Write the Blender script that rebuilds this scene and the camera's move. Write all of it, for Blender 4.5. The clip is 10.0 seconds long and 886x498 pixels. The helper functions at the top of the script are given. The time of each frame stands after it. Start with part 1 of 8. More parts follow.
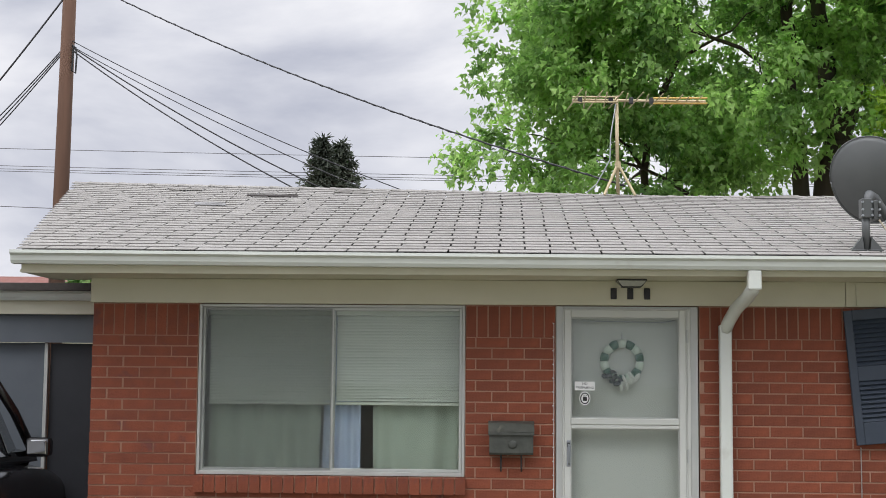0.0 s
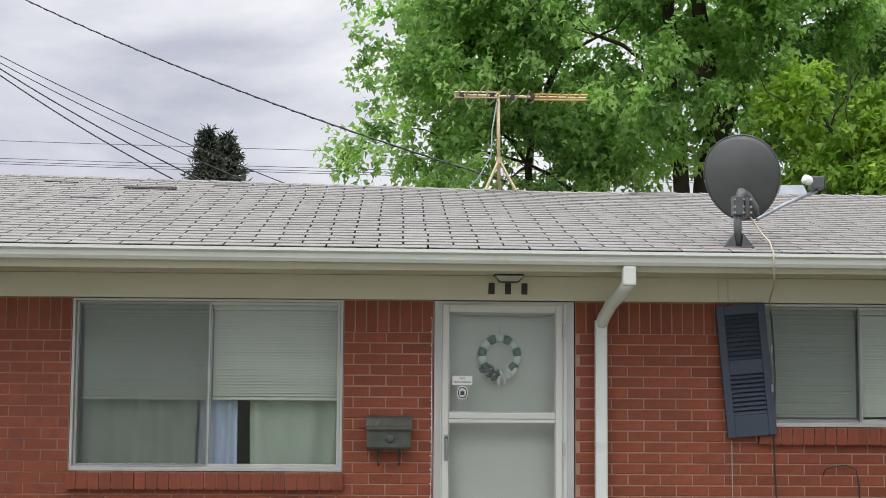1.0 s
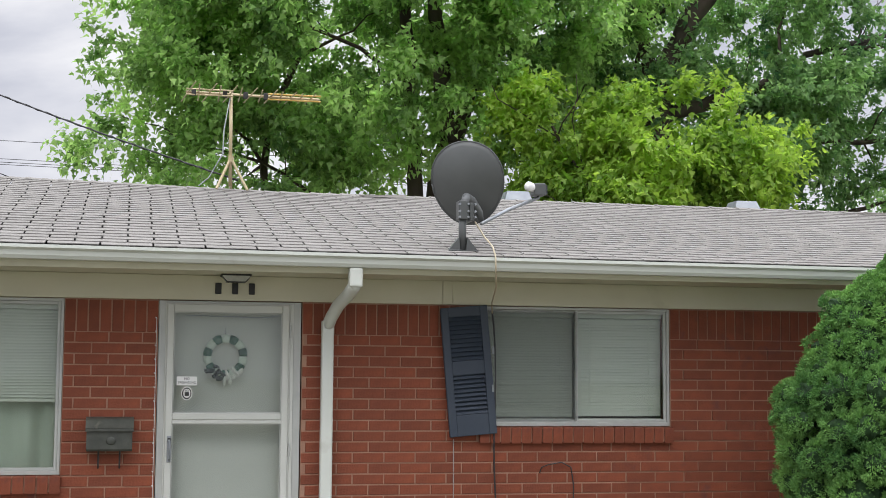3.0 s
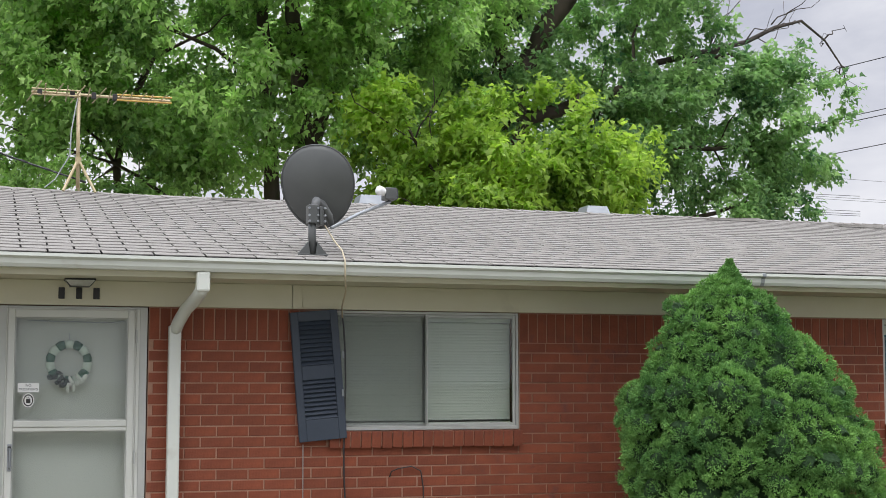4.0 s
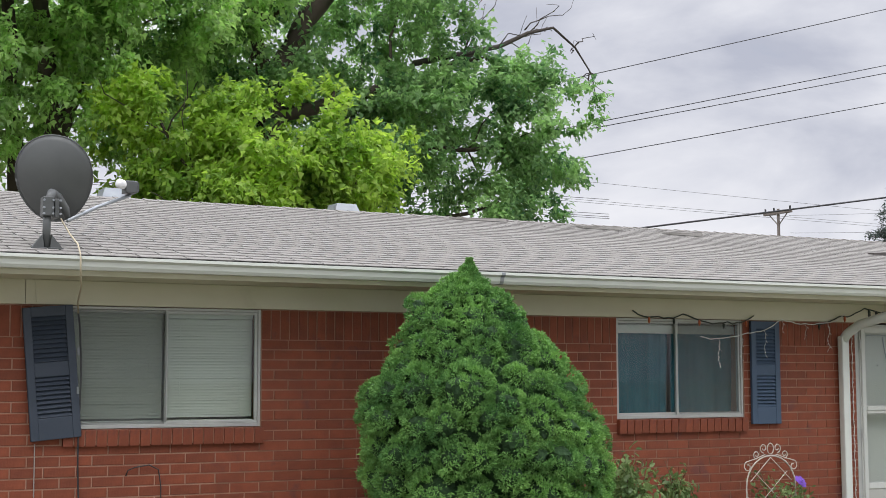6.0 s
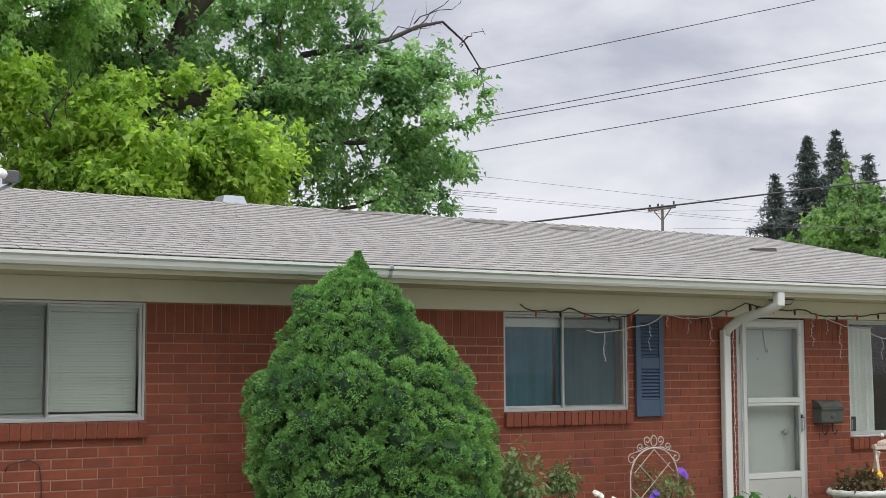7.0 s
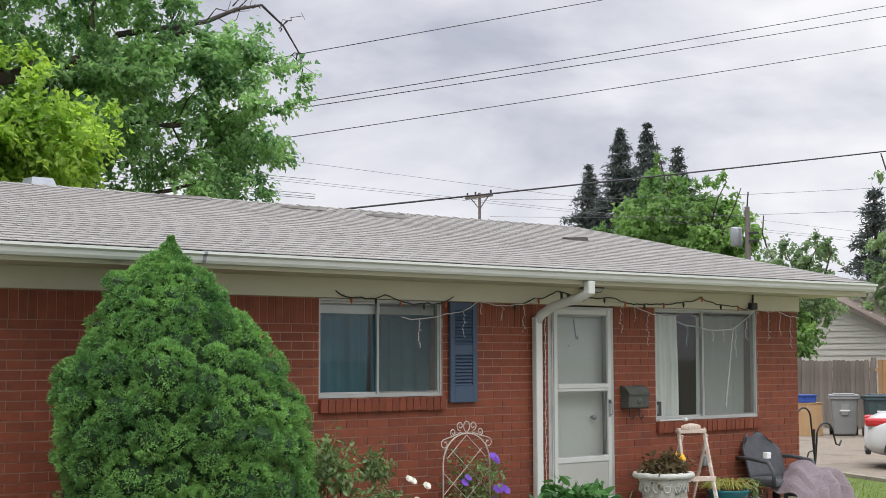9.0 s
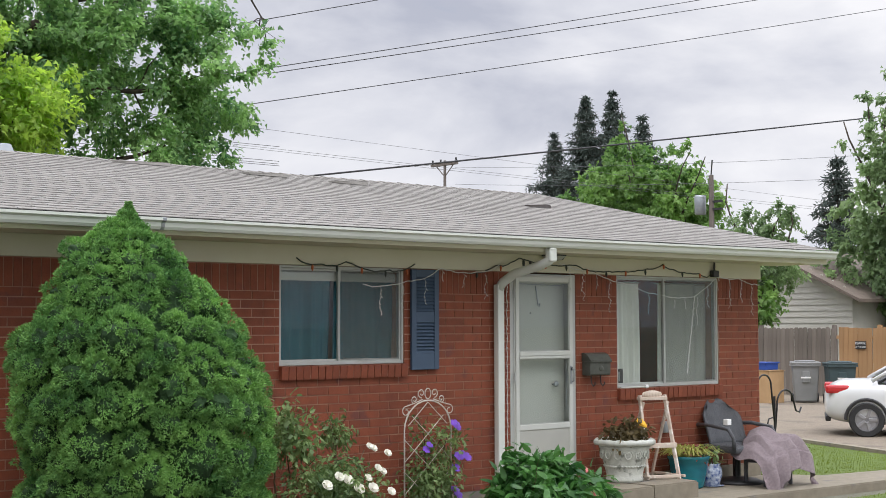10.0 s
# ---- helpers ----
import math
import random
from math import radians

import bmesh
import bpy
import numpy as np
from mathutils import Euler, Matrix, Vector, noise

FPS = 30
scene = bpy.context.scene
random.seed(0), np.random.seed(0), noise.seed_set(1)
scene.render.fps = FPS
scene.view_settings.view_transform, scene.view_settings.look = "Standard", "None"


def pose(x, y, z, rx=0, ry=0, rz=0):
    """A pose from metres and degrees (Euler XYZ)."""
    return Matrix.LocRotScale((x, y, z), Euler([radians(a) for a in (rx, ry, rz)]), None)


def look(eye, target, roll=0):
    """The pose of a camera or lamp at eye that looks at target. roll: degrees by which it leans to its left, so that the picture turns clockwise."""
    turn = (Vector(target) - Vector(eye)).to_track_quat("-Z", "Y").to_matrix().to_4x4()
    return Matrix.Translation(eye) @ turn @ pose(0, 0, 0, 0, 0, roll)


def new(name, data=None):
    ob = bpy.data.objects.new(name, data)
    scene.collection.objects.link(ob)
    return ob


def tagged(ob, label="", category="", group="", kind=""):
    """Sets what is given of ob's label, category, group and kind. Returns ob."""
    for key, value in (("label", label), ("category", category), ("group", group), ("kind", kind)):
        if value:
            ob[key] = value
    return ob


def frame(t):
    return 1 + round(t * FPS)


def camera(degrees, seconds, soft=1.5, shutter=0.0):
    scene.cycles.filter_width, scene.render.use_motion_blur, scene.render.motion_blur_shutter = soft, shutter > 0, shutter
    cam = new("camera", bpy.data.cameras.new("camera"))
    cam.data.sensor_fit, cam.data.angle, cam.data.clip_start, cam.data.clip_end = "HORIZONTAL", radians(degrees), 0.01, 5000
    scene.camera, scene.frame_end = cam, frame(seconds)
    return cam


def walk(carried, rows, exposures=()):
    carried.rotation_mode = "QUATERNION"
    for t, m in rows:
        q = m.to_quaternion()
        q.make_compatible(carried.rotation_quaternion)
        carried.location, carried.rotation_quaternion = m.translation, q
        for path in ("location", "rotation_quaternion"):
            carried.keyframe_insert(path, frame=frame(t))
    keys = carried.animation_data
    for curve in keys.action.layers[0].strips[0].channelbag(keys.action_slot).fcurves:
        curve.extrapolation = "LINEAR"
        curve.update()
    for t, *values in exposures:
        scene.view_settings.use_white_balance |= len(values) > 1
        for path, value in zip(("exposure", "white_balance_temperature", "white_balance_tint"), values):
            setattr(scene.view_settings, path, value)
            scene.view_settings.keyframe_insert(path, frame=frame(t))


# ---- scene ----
cam = camera(34.5, 10.0, soft=0.85)
PATH = [
    (0, (-0.428, -9.946, 1.675), (-0.512, -7.956, 1.864), 0.5),
    (0.5, (-0.378, -9.946, 1.687), (-0.436, -7.955, 1.869), 0.5),
    (1, (-0.354, -9.942, 1.684), (-0.283, -7.951, 1.865), 0.4),
    (1.5, (-0.324, -9.95, 1.687), (-0.146, -7.966, 1.866), 0.4),
    (2, (-0.303, -9.902, 1.688), (-0.062, -7.924, 1.868), 0.5),
    (2.5, (-0.302, -9.95, 1.683), (0.03, -7.986, 1.865), 0.5),
    (4, (-0.194, -10.003, 1.699), (0.423, -8.11, 1.887), 0.0),
    (4.5, (-0.162, -10.013, 1.691), (0.538, -8.15, 1.882), -0.2),
    (5, (-0.175, -9.99, 1.701), (0.612, -8.161, 1.891), -0.2),
    (5.5, (-0.066, -9.995, 1.704), (0.782, -8.194, 1.89), -0.2),
    (5.7, (-0.066, -10.049, 1.69), (0.813, -8.262, 1.876), -0.2),
    (6.8, (-0.096, -10.069, 1.691), (0.937, -8.365, 1.868), -0.1),
    (7, (-0.07, -10.048, 1.692), (0.99, -8.361, 1.867), -0.2),
    (7.5, (-0.067, -10.048, 1.695), (1.044, -8.394, 1.865), -0.2),
    (8, (-0.059, -10.04, 1.693), (1.114, -8.429, 1.856), -0.2),
    (8.3, (-0.067, -10.04, 1.696), (1.144, -8.456, 1.857), -0.2),
    (8.5, (-0.058, -10.049, 1.697), (1.176, -8.483, 1.855), -0.1),
    (9, (-0.061, -10.07, 1.694), (1.206, -8.53, 1.849), -0.2),
    (9.5, (-0.039, -10.056, 1.693), (1.255, -8.538, 1.841), -0.2),
    (10, (-0.004, -10.06, 1.689), (1.302, -8.548, 1.799), -0.2),
]
walk(cam, [(t, look(eye, target, roll)) for t, eye, target, roll in PATH])


# ---- world, sun, exposure ----
scene.view_settings.exposure = 0.0
world = bpy.data.worlds.new("overcast_sky")
scene.world = world
world.use_nodes = True
wn, wl = world.node_tree.nodes, world.node_tree.links
wn.clear()


def wnode(kind, operation="", inputs={}):
    n = wn.new(kind)
    if operation:
        n.operation = operation
    for i, x in inputs.items():
        n.inputs[i].default_value = x
    return n


sky = wnode("ShaderNodeTexSky")
sky.sky_type, sky.sun_disc, sky.sun_elevation, sky.sun_rotation = "NISHITA", False, radians(53), radians(212)
sky_dim = wnode("ShaderNodeVectorMath", operation="SCALE", inputs={3: 0.10})
wl.new(sky.outputs[0], sky_dim.inputs[0])
coord = wnode("ShaderNodeTexCoord")
sep = wnode("ShaderNodeSeparateXYZ")
wl.new(coord.outputs["Generated"], sep.inputs[0])
zup = wnode("ShaderNodeMath", operation="MAXIMUM", inputs={1: 0.0})
wl.new(sep.outputs[2], zup.inputs[0])
flat = wnode("ShaderNodeVectorMath", operation="MULTIPLY", inputs={1: (1.0, 1.0, 2.4)})
wl.new(coord.outputs["Generated"], flat.inputs[0])
big = wnode("ShaderNodeTexNoise", inputs={"Scale": 4.2, "Detail": 9.0, "Roughness": 0.52, "Distortion": 0.25})
wl.new(flat.outputs[0], big.inputs["Vector"])
ramp = wnode("ShaderNodeValToRGB")
wl.new(big.outputs[0], ramp.inputs[0])
e = ramp.color_ramp.elements
e[0].position, e[0].color = 0.36, (0.50, 0.525, 0.625, 1)
e[1].position, e[1].color = 0.65, (0.95, 0.95, 0.99, 1)
mid = e.new(0.50)
mid.color = (0.72, 0.735, 0.81, 1)
# an overcast sky is brighter overhead than at the horizon
lift = wnode("ShaderNodeMapRange", inputs={1: 0.32, 2: 1.0, 3: 1.0, 4: 4.6})
wl.new(zup.outputs[0], lift.inputs[0])
cloud = wnode("ShaderNodeVectorMath", operation="SCALE")
wl.new(ramp.outputs[0], cloud.inputs[0]), wl.new(lift.outputs[0], cloud.inputs[3])
hole = wnode("ShaderNodeMapRange", inputs={1: 0.24, 2: 0.34, 3: 0.55, 4: 1.0})
wl.new(big.outputs[0], hole.inputs[0])
mixed = wnode("ShaderNodeMix")
mixed.data_type = "RGBA"
wl.new(hole.outputs[0], mixed.inputs[0]), wl.new(sky_dim.outputs[0], mixed.inputs[6]), wl.new(cloud.outputs[0], mixed.inputs[7])
back = wnode("ShaderNodeBackground", inputs={1: 1.0})
wl.new(mixed.outputs[2], back.inputs[0])
wout = wnode("ShaderNodeOutputWorld")
wl.new(back.outputs[0], wout.inputs[0])

sun = new("sun", bpy.data.lights.new("sun", "SUN"))
sun.data.energy, sun.data.angle, sun.data.color = 0.85, radians(25), (1.0, 0.97, 0.92)
sun.matrix_basis = look((-5, -11, 20), (3, 2, 0))

# ---- materials ----


def surface(name, a, b, scale=6.0, rough=0.6, bump=0.15, bump_scale=40.0, metal=0.0, stretch=(1, 1, 1), vary=0.0, spec=0.5, wear=None, blotch=0.35):
    """A procedural material: two tones by noise at two scales, a fine relief, and a tone of its own for each piece."""
    m = bpy.data.materials.new(name)
    m.use_nodes = True
    n, l = m.node_tree.nodes, m.node_tree.links
    bsdf = n["Principled BSDF"]
    tc = n.new("ShaderNodeTexCoord")
    mp = n.new("ShaderNodeMapping")
    mp.inputs["Scale"].default_value = stretch
    l.new(tc.outputs["Object"], mp.inputs[0])
    fine = n.new("ShaderNodeTexNoise")
    fine.inputs["Scale"].default_value, fine.inputs["Detail"].default_value = scale, 6
    coarse = n.new("ShaderNodeTexNoise")
    coarse.inputs["Scale"].default_value, coarse.inputs["Detail"].default_value = scale * 0.13, 3
    l.new(mp.outputs[0], fine.inputs["Vector"]), l.new(mp.outputs[0], coarse.inputs["Vector"])
    add = n.new("ShaderNodeMath")
    add.operation = "MULTIPLY_ADD"
    add.inputs[1].default_value = 1 - blotch
    sc = n.new("ShaderNodeMath")
    sc.operation = "MULTIPLY"
    sc.inputs[1].default_value = blotch
    l.new(coarse.outputs[0], sc.inputs[0]), l.new(fine.outputs[0], add.inputs[0]), l.new(sc.outputs[0], add.inputs[2])
    ran = n.new("ShaderNodeMapRange")
    for i, v in ((1, 0.32), (2, 0.68)):
        ran.inputs[i].default_value = v
    l.new(add.outputs[0], ran.inputs[0])
    mix = n.new("ShaderNodeMix")
    mix.data_type = "RGBA"
    mix.inputs[6].default_value, mix.inputs[7].default_value = (*a, 1), (*b, 1)
    l.new(ran.outputs[0], mix.inputs[0])
    colour = mix.outputs[2]
    if vary:
        oi, geo = n.new("ShaderNodeObjectInfo"), n.new("ShaderNodeNewGeometry")
        both = n.new("ShaderNodeMath")
        both.operation = "ADD"
        l.new(oi.outputs["Random"], both.inputs[0]), l.new(geo.outputs["Random Per Island"], both.inputs[1])
        fr = n.new("ShaderNodeMath")
        fr.operation = "FRACT"
        l.new(both.outputs[0], fr.inputs[0])
        val = n.new("ShaderNodeMapRange")
        val.inputs[3].default_value, val.inputs[4].default_value = 1 - vary, 1 + vary
        l.new(fr.outputs[0], val.inputs[0])
        hsv = n.new("ShaderNodeHueSaturation")
        l.new(val.outputs[0], hsv.inputs["Value"]), l.new(colour, hsv.inputs["Color"])
        colour = hsv.outputs[0]
    if wear:
        wn_ = n.new("ShaderNodeTexNoise")
        wn_.inputs["Scale"].default_value, wn_.inputs["Detail"].default_value = wear[1], 7
        l.new(tc.outputs["Object"], wn_.inputs["Vector"])
        wr = n.new("ShaderNodeMapRange")
        wr.inputs[1].default_value, wr.inputs[2].default_value = wear[2], wear[2] + 0.08
        l.new(wn_.outputs[0], wr.inputs[0])
        wm = n.new("ShaderNodeMix")
        wm.data_type = "RGBA"
        wm.inputs[7].default_value = (*wear[0], 1)
        l.new(wr.outputs[0], wm.inputs[0]), l.new(colour, wm.inputs[6])
        colour = wm.outputs[2]
    l.new(colour, bsdf.inputs["Base Color"])
    bsdf.inputs["Roughness"].default_value, bsdf.inputs["Metallic"].default_value = rough, metal
    bsdf.inputs["Specular IOR Level"].default_value = spec
    if bump:
        bn = n.new("ShaderNodeTexNoise")
        bn.inputs["Scale"].default_value, bn.inputs["Detail"].default_value = bump_scale, 5
        l.new(mp.outputs[0], bn.inputs["Vector"])
        bp = n.new("ShaderNodeBump")
        bp.inputs["Strength"].default_value, bp.inputs["Distance"].default_value = bump, 0.01
        l.new(bn.outputs[0], bp.inputs["Height"]), l.new(bp.outputs[0], bsdf.inputs["Normal"])
    return m


def leaf_material(name, a, b, through_light=0.45, rough=0.45, clump=0.9):
    """Leaves: a tone for each leaf and for each part of the crown, and light that passes through."""
    m = bpy.data.materials.new(name)
    m.use_nodes = True
    n, l = m.node_tree.nodes, m.node_tree.links
    bsdf = n["Principled BSDF"]
    geo, tc = n.new("ShaderNodeNewGeometry"), n.new("ShaderNodeTexCoord")
    noi = n.new("ShaderNodeTexNoise")
    noi.inputs["Scale"].default_value, noi.inputs["Detail"].default_value = clump, 3
    l.new(tc.outputs["Object"], noi.inputs["Vector"])
    half = n.new("ShaderNodeMath")
    half.operation = "MULTIPLY_ADD"
    half.inputs[1].default_value = 0.50
    shift = n.new("ShaderNodeMapRange")
    for i, v in ((1, 0.32), (2, 0.68), (3, -0.15), (4, 0.64)):
        shift.inputs[i].default_value = v
    l.new(noi.outputs[0], shift.inputs[0])
    l.new(geo.outputs["Random Per Island"], half.inputs[0]), l.new(shift.outputs[0], half.inputs[2])
    mix = n.new("ShaderNodeMix")
    mix.data_type = "RGBA"
    mix.inputs[6].default_value, mix.inputs[7].default_value = (*a, 1), (*b, 1)
    l.new(half.outputs[0], mix.inputs[0])
    l.new(mix.outputs[2], bsdf.inputs["Base Color"])
    bsdf.inputs["Roughness"].default_value = rough
    bsdf.inputs["Specular IOR Level"].default_value = 0.35
    tr = n.new("ShaderNodeBsdfTranslucent")
    bright = n.new("ShaderNodeHueSaturation")
    bright.inputs["Value"].default_value, bright.inputs["Saturation"].default_value = 1.5, 1.1
    l.new(mix.outputs[2], bright.inputs["Color"]), l.new(bright.outputs[0], tr.inputs["Color"])
    ms = n.new("ShaderNodeMixShader")
    ms.inputs[0].default_value = through_light
    l.new(bsdf.outputs[0], ms.inputs[1]), l.new(tr.outputs[0], ms.inputs[2])
    l.new(ms.outputs[0], n["Material Output"].inputs[0])
    return m


def glass_material(name, tint=(0.94, 0.96, 0.95)):
    m = bpy.data.materials.new(name)
    m.use_nodes = True
    n, l = m.node_tree.nodes, m.node_tree.links
    n.remove(n["Principled BSDF"])
    lw = n.new("ShaderNodeLayerWeight")
    lw.inputs[0].default_value = 0.5
    p5 = n.new("ShaderNodeMath")
    p5.operation = "POWER"
    p5.inputs[1].default_value = 4.0
    fr = n.new("ShaderNodeMapRange")
    fr.inputs[3].default_value, fr.inputs[4].default_value = 0.035, 0.9
    l.new(lw.outputs["Facing"], p5.inputs[0]), l.new(p5.outputs[0], fr.inputs[0])
    t, g, ms = n.new("ShaderNodeBsdfTransparent"), n.new("ShaderNodeBsdfGlossy"), n.new("ShaderNodeMixShader")
    t.inputs[0].default_value = (*tint, 1)
    g.inputs["Roughness"].default_value = 0.02
    l.new(fr.outputs[0], ms.inputs[0]), l.new(t.outputs[0], ms.inputs[1]), l.new(g.outputs[0], ms.inputs[2])
    l.new(ms.outputs[0], n["Material Output"].inputs[0])
    return m


def mesh_screen(name, colour, cover):
    """Insect screen: fine mesh that lets part of the light pass."""
    m = bpy.data.materials.new(name)
    m.use_nodes = True
    n, l = m.node_tree.nodes, m.node_tree.links
    t, ms = n.new("ShaderNodeBsdfTransparent"), n.new("ShaderNodeMixShader")
    n["Principled BSDF"].inputs["Base Color"].default_value = (*colour, 1)
    n["Principled BSDF"].inputs["Roughness"].default_value = 0.8
    ms.inputs[0].default_value = cover
    l.new(t.outputs[0], ms.inputs[1]), l.new(n["Principled BSDF"].outputs[0], ms.inputs[2])
    l.new(ms.outputs[0], n["Material Output"].inputs[0])
    return m


BRICK = surface("red_brick", (0.165, 0.039, 0.017), (0.25, 0.063, 0.026), 9, 0.75, 0.4, 60, vary=0.13, wear=((0.15, 0.042, 0.030), 5.0, 0.60))
MORTAR = surface("mortar", (0.27, 0.14, 0.095), (0.40, 0.245, 0.17), 4, 0.9, 0.3, 90)
CREAM = surface("cream_paint", (0.57, 0.545, 0.41), (0.62, 0.595, 0.465), 3, 0.55, 0.08, 30, wear=((0.49, 0.465, 0.345), 1.6, 0.66))
GUTTER = surface("gutter_paint", (0.60, 0.625, 0.57), (0.66, 0.685, 0.63), 3, 0.35, 0.04, 20, wear=((0.50, 0.49, 0.43), 2.2, 0.66))
SHINGLE = surface("asphalt_shingle", (0.235, 0.222, 0.202), (0.298, 0.284, 0.260), 14, 0.95, 0.5, 220, vary=0.06, wear=((0.215, 0.203, 0.186), 1.4, 0.64), spec=0.2, blotch=0.2)
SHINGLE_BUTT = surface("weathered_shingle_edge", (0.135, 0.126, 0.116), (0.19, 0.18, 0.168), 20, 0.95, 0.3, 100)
SHINGLE_CUT = surface("shingle_underlay", (0.05, 0.045, 0.04), (0.08, 0.07, 0.065), 20, 0.95, 0.3, 100)
ALU = surface("window_aluminium", (0.40, 0.41, 0.385), (0.50, 0.51, 0.48), 5, 0.45, 0.05, 40, metal=0.2)
KICK = surface("storm_door_panel_paint", (0.40, 0.40, 0.36), (0.45, 0.45, 0.405), 3, 0.5, 0.05, 25, wear=((0.36, 0.355, 0.31), 3.0, 0.66))
WHITE = surface("white_door_paint", (0.52, 0.53, 0.485), (0.58, 0.59, 0.545), 3, 0.45, 0.05, 25, wear=((0.50, 0.50, 0.45), 3.0, 0.68))
GLASS = glass_material("window_glass")
SCREEN = mesh_screen("insect_screen", (0.14, 0.155, 0.145), 0.20)
BLIND = surface("blind_slat", (0.53, 0.565, 0.485), (0.59, 0.62, 0.54), 4, 0.5, 0.03, 20, vary=0.03)
CURTAIN = surface("sage_curtain", (0.34, 0.40, 0.32), (0.41, 0.475, 0.385), 6, 0.9, 0.1, 120)
CURTAIN_BLUE = surface("pale_blue_curtain", (0.40, 0.48, 0.62), (0.50, 0.57, 0.70), 6, 0.9, 0.1, 120)
CURTAIN_TEAL = surface("teal_curtain", (0.015, 0.11, 0.15), (0.03, 0.16, 0.20), 6, 0.9, 0.1, 120)
ROOM = surface("room_plaster", (0.36, 0.36, 0.34), (0.42, 0.42, 0.39), 3, 0.9, 0.05, 20)
CONCRETE = surface("concrete", (0.20, 0.172, 0.125), (0.275, 0.24, 0.18), 9, 0.9, 0.35, 70, wear=((0.17, 0.155, 0.135), 2.5, 0.6))
NAVY = surface("navy_shutter_paint", (0.030, 0.042, 0.062), (0.045, 0.058, 0.08), 5, 0.55, 0.06, 40)
SHUTTER_BLUE = surface("faded_blue_shutter_paint", (0.045, 0.075, 0.12), (0.06, 0.095, 0.15), 5, 0.6, 0.06, 40)
BLACK = surface("black_metal", (0.015, 0.015, 0.016), (0.03, 0.03, 0.03), 12, 0.5, 0.1, 80)
GREYMETAL = surface("dark_grey_dish_paint", (0.07, 0.074, 0.072), (0.098, 0.103, 0.10), 4, 0.45, 0.03, 30, wear=((0.15, 0.15, 0.14), 2.0, 0.66))
STEEL = surface("galvanised_steel", (0.28, 0.30, 0.32), (0.38, 0.40, 0.41), 9, 0.4, 0.05, 60, metal=0.6)
BRASSY = surface("weathered_antenna_alu", (0.45, 0.36, 0.20), (0.55, 0.46, 0.30), 9, 0.5, 0.05, 60, metal=0.3)
BARK = surface("dark_bark", (0.035, 0.027, 0.020), (0.09, 0.07, 0.052), 5, 0.95, 0.8, 9, stretch=(1, 1, 0.25))
POLEWOOD = surface("brown_pole_wood", (0.07, 0.036, 0.022), (0.15, 0.08, 0.05), 7, 0.9, 0.5, 30, stretch=(1, 1, 0.08))
LEAF_MAPLE = leaf_material("maple_leaf", (0.105, 0.20, 0.065), (0.46, 0.66, 0.23), 0.60)
LEAF_LIME = leaf_material("lime_maple_leaf", (0.155, 0.275, 0.05), (0.44, 0.59, 0.12), 0.56)
LEAF_DARK = leaf_material("dark_maple_leaf", (0.06, 0.145, 0.06), (0.34, 0.52, 0.20), 0.56)
NEEDLE = leaf_material("spruce_needle", (0.058, 0.160, 0.045), (0.25, 0.46, 0.12), 0.15, 0.85, 3.5)
SPRUCE_OLIVE = leaf_material("olive_spruce_needle", (0.035, 0.045, 0.032), (0.10, 0.115, 0.08), 0.15, 0.7, 1.0)
# far spruces: distance haze is put into this lighter grey-green
NEEDLE_FAR = leaf_material("hazed_blue_spruce_needle", (0.045, 0.062, 0.055), (0.11, 0.14, 0.118), 0.1, 0.7, 1.0)
SOIL = surface("bed_soil", (0.07, 0.05, 0.035), (0.12, 0.09, 0.06), 15, 1.0, 0.6, 60)
GRASS = leaf_material("lawn_blade", (0.078, 0.108, 0.006), (0.165, 0.215, 0.015), 0.25, 0.95, 2.0)
TURF = surface("lawn_turf", (0.125, 0.12, 0.085), (0.165, 0.16, 0.115), 25, 0.95, 0.6, 90, wear=((0.10, 0.10, 0.04), 1.1, 0.66))
GRAVEL = surface("gravel_drive", (0.17, 0.137, 0.10), (0.24, 0.198, 0.148), 18, 0.95, 0.5, 120, wear=((0.15, 0.125, 0.095), 1.2, 0.58))

# ---- building helpers ----


def mesh_object(name, bm, material, smooth=False):
    me = bpy.data.meshes.new(name)
    bm.normal_update()
    bm.to_mesh(me)
    bm.free()
    if smooth:
        me.polygons.foreach_set("use_smooth", [True] * len(me.polygons))
    me.materials.append(material)
    return new(name, me)


def part(name, bm, material, parent, label="", smooth=False):
    """One mesh under a thing or under a part, given in the world's metres."""
    ob = mesh_object(name, bm, material, smooth)
    ob.parent = parent
    if parent is not None:
        ob.matrix_parent_inverse = Matrix() if parent.parent else parent.matrix_basis.inverted()
    if label:
        ob["label"] = label
    return ob


def thing(name, place, label, category, group="", kind=""):
    ob = new(name)
    ob.empty_display_size = 0.1
    ob.matrix_basis = place if isinstance(place, Matrix) else Matrix.Translation(place)
    return tagged(ob, label, category, group, kind)


def box(bm, x0, x1, y0, y1, z0, z1, bevel=0.0, m=None):
    r = bmesh.ops.create_cube(bm, size=1.0)
    vs = r["verts"]
    t = Matrix.Translation(((x0 + x1) / 2, (y0 + y1) / 2, (z0 + z1) / 2)) @ Matrix.Diagonal((abs(x1 - x0), abs(y1 - y0), abs(z1 - z0), 1))
    bmesh.ops.transform(bm, matrix=(m @ t) if m else t, verts=vs)
    if bevel:
        es = list({ed for v in vs for ed in v.link_edges})
        bmesh.ops.bevel(bm, geom=es, offset=bevel, segments=2, affect="EDGES", profile=0.5)
    return bm


def B(*a, **k):
    return box(bmesh.new(), *a, **k)


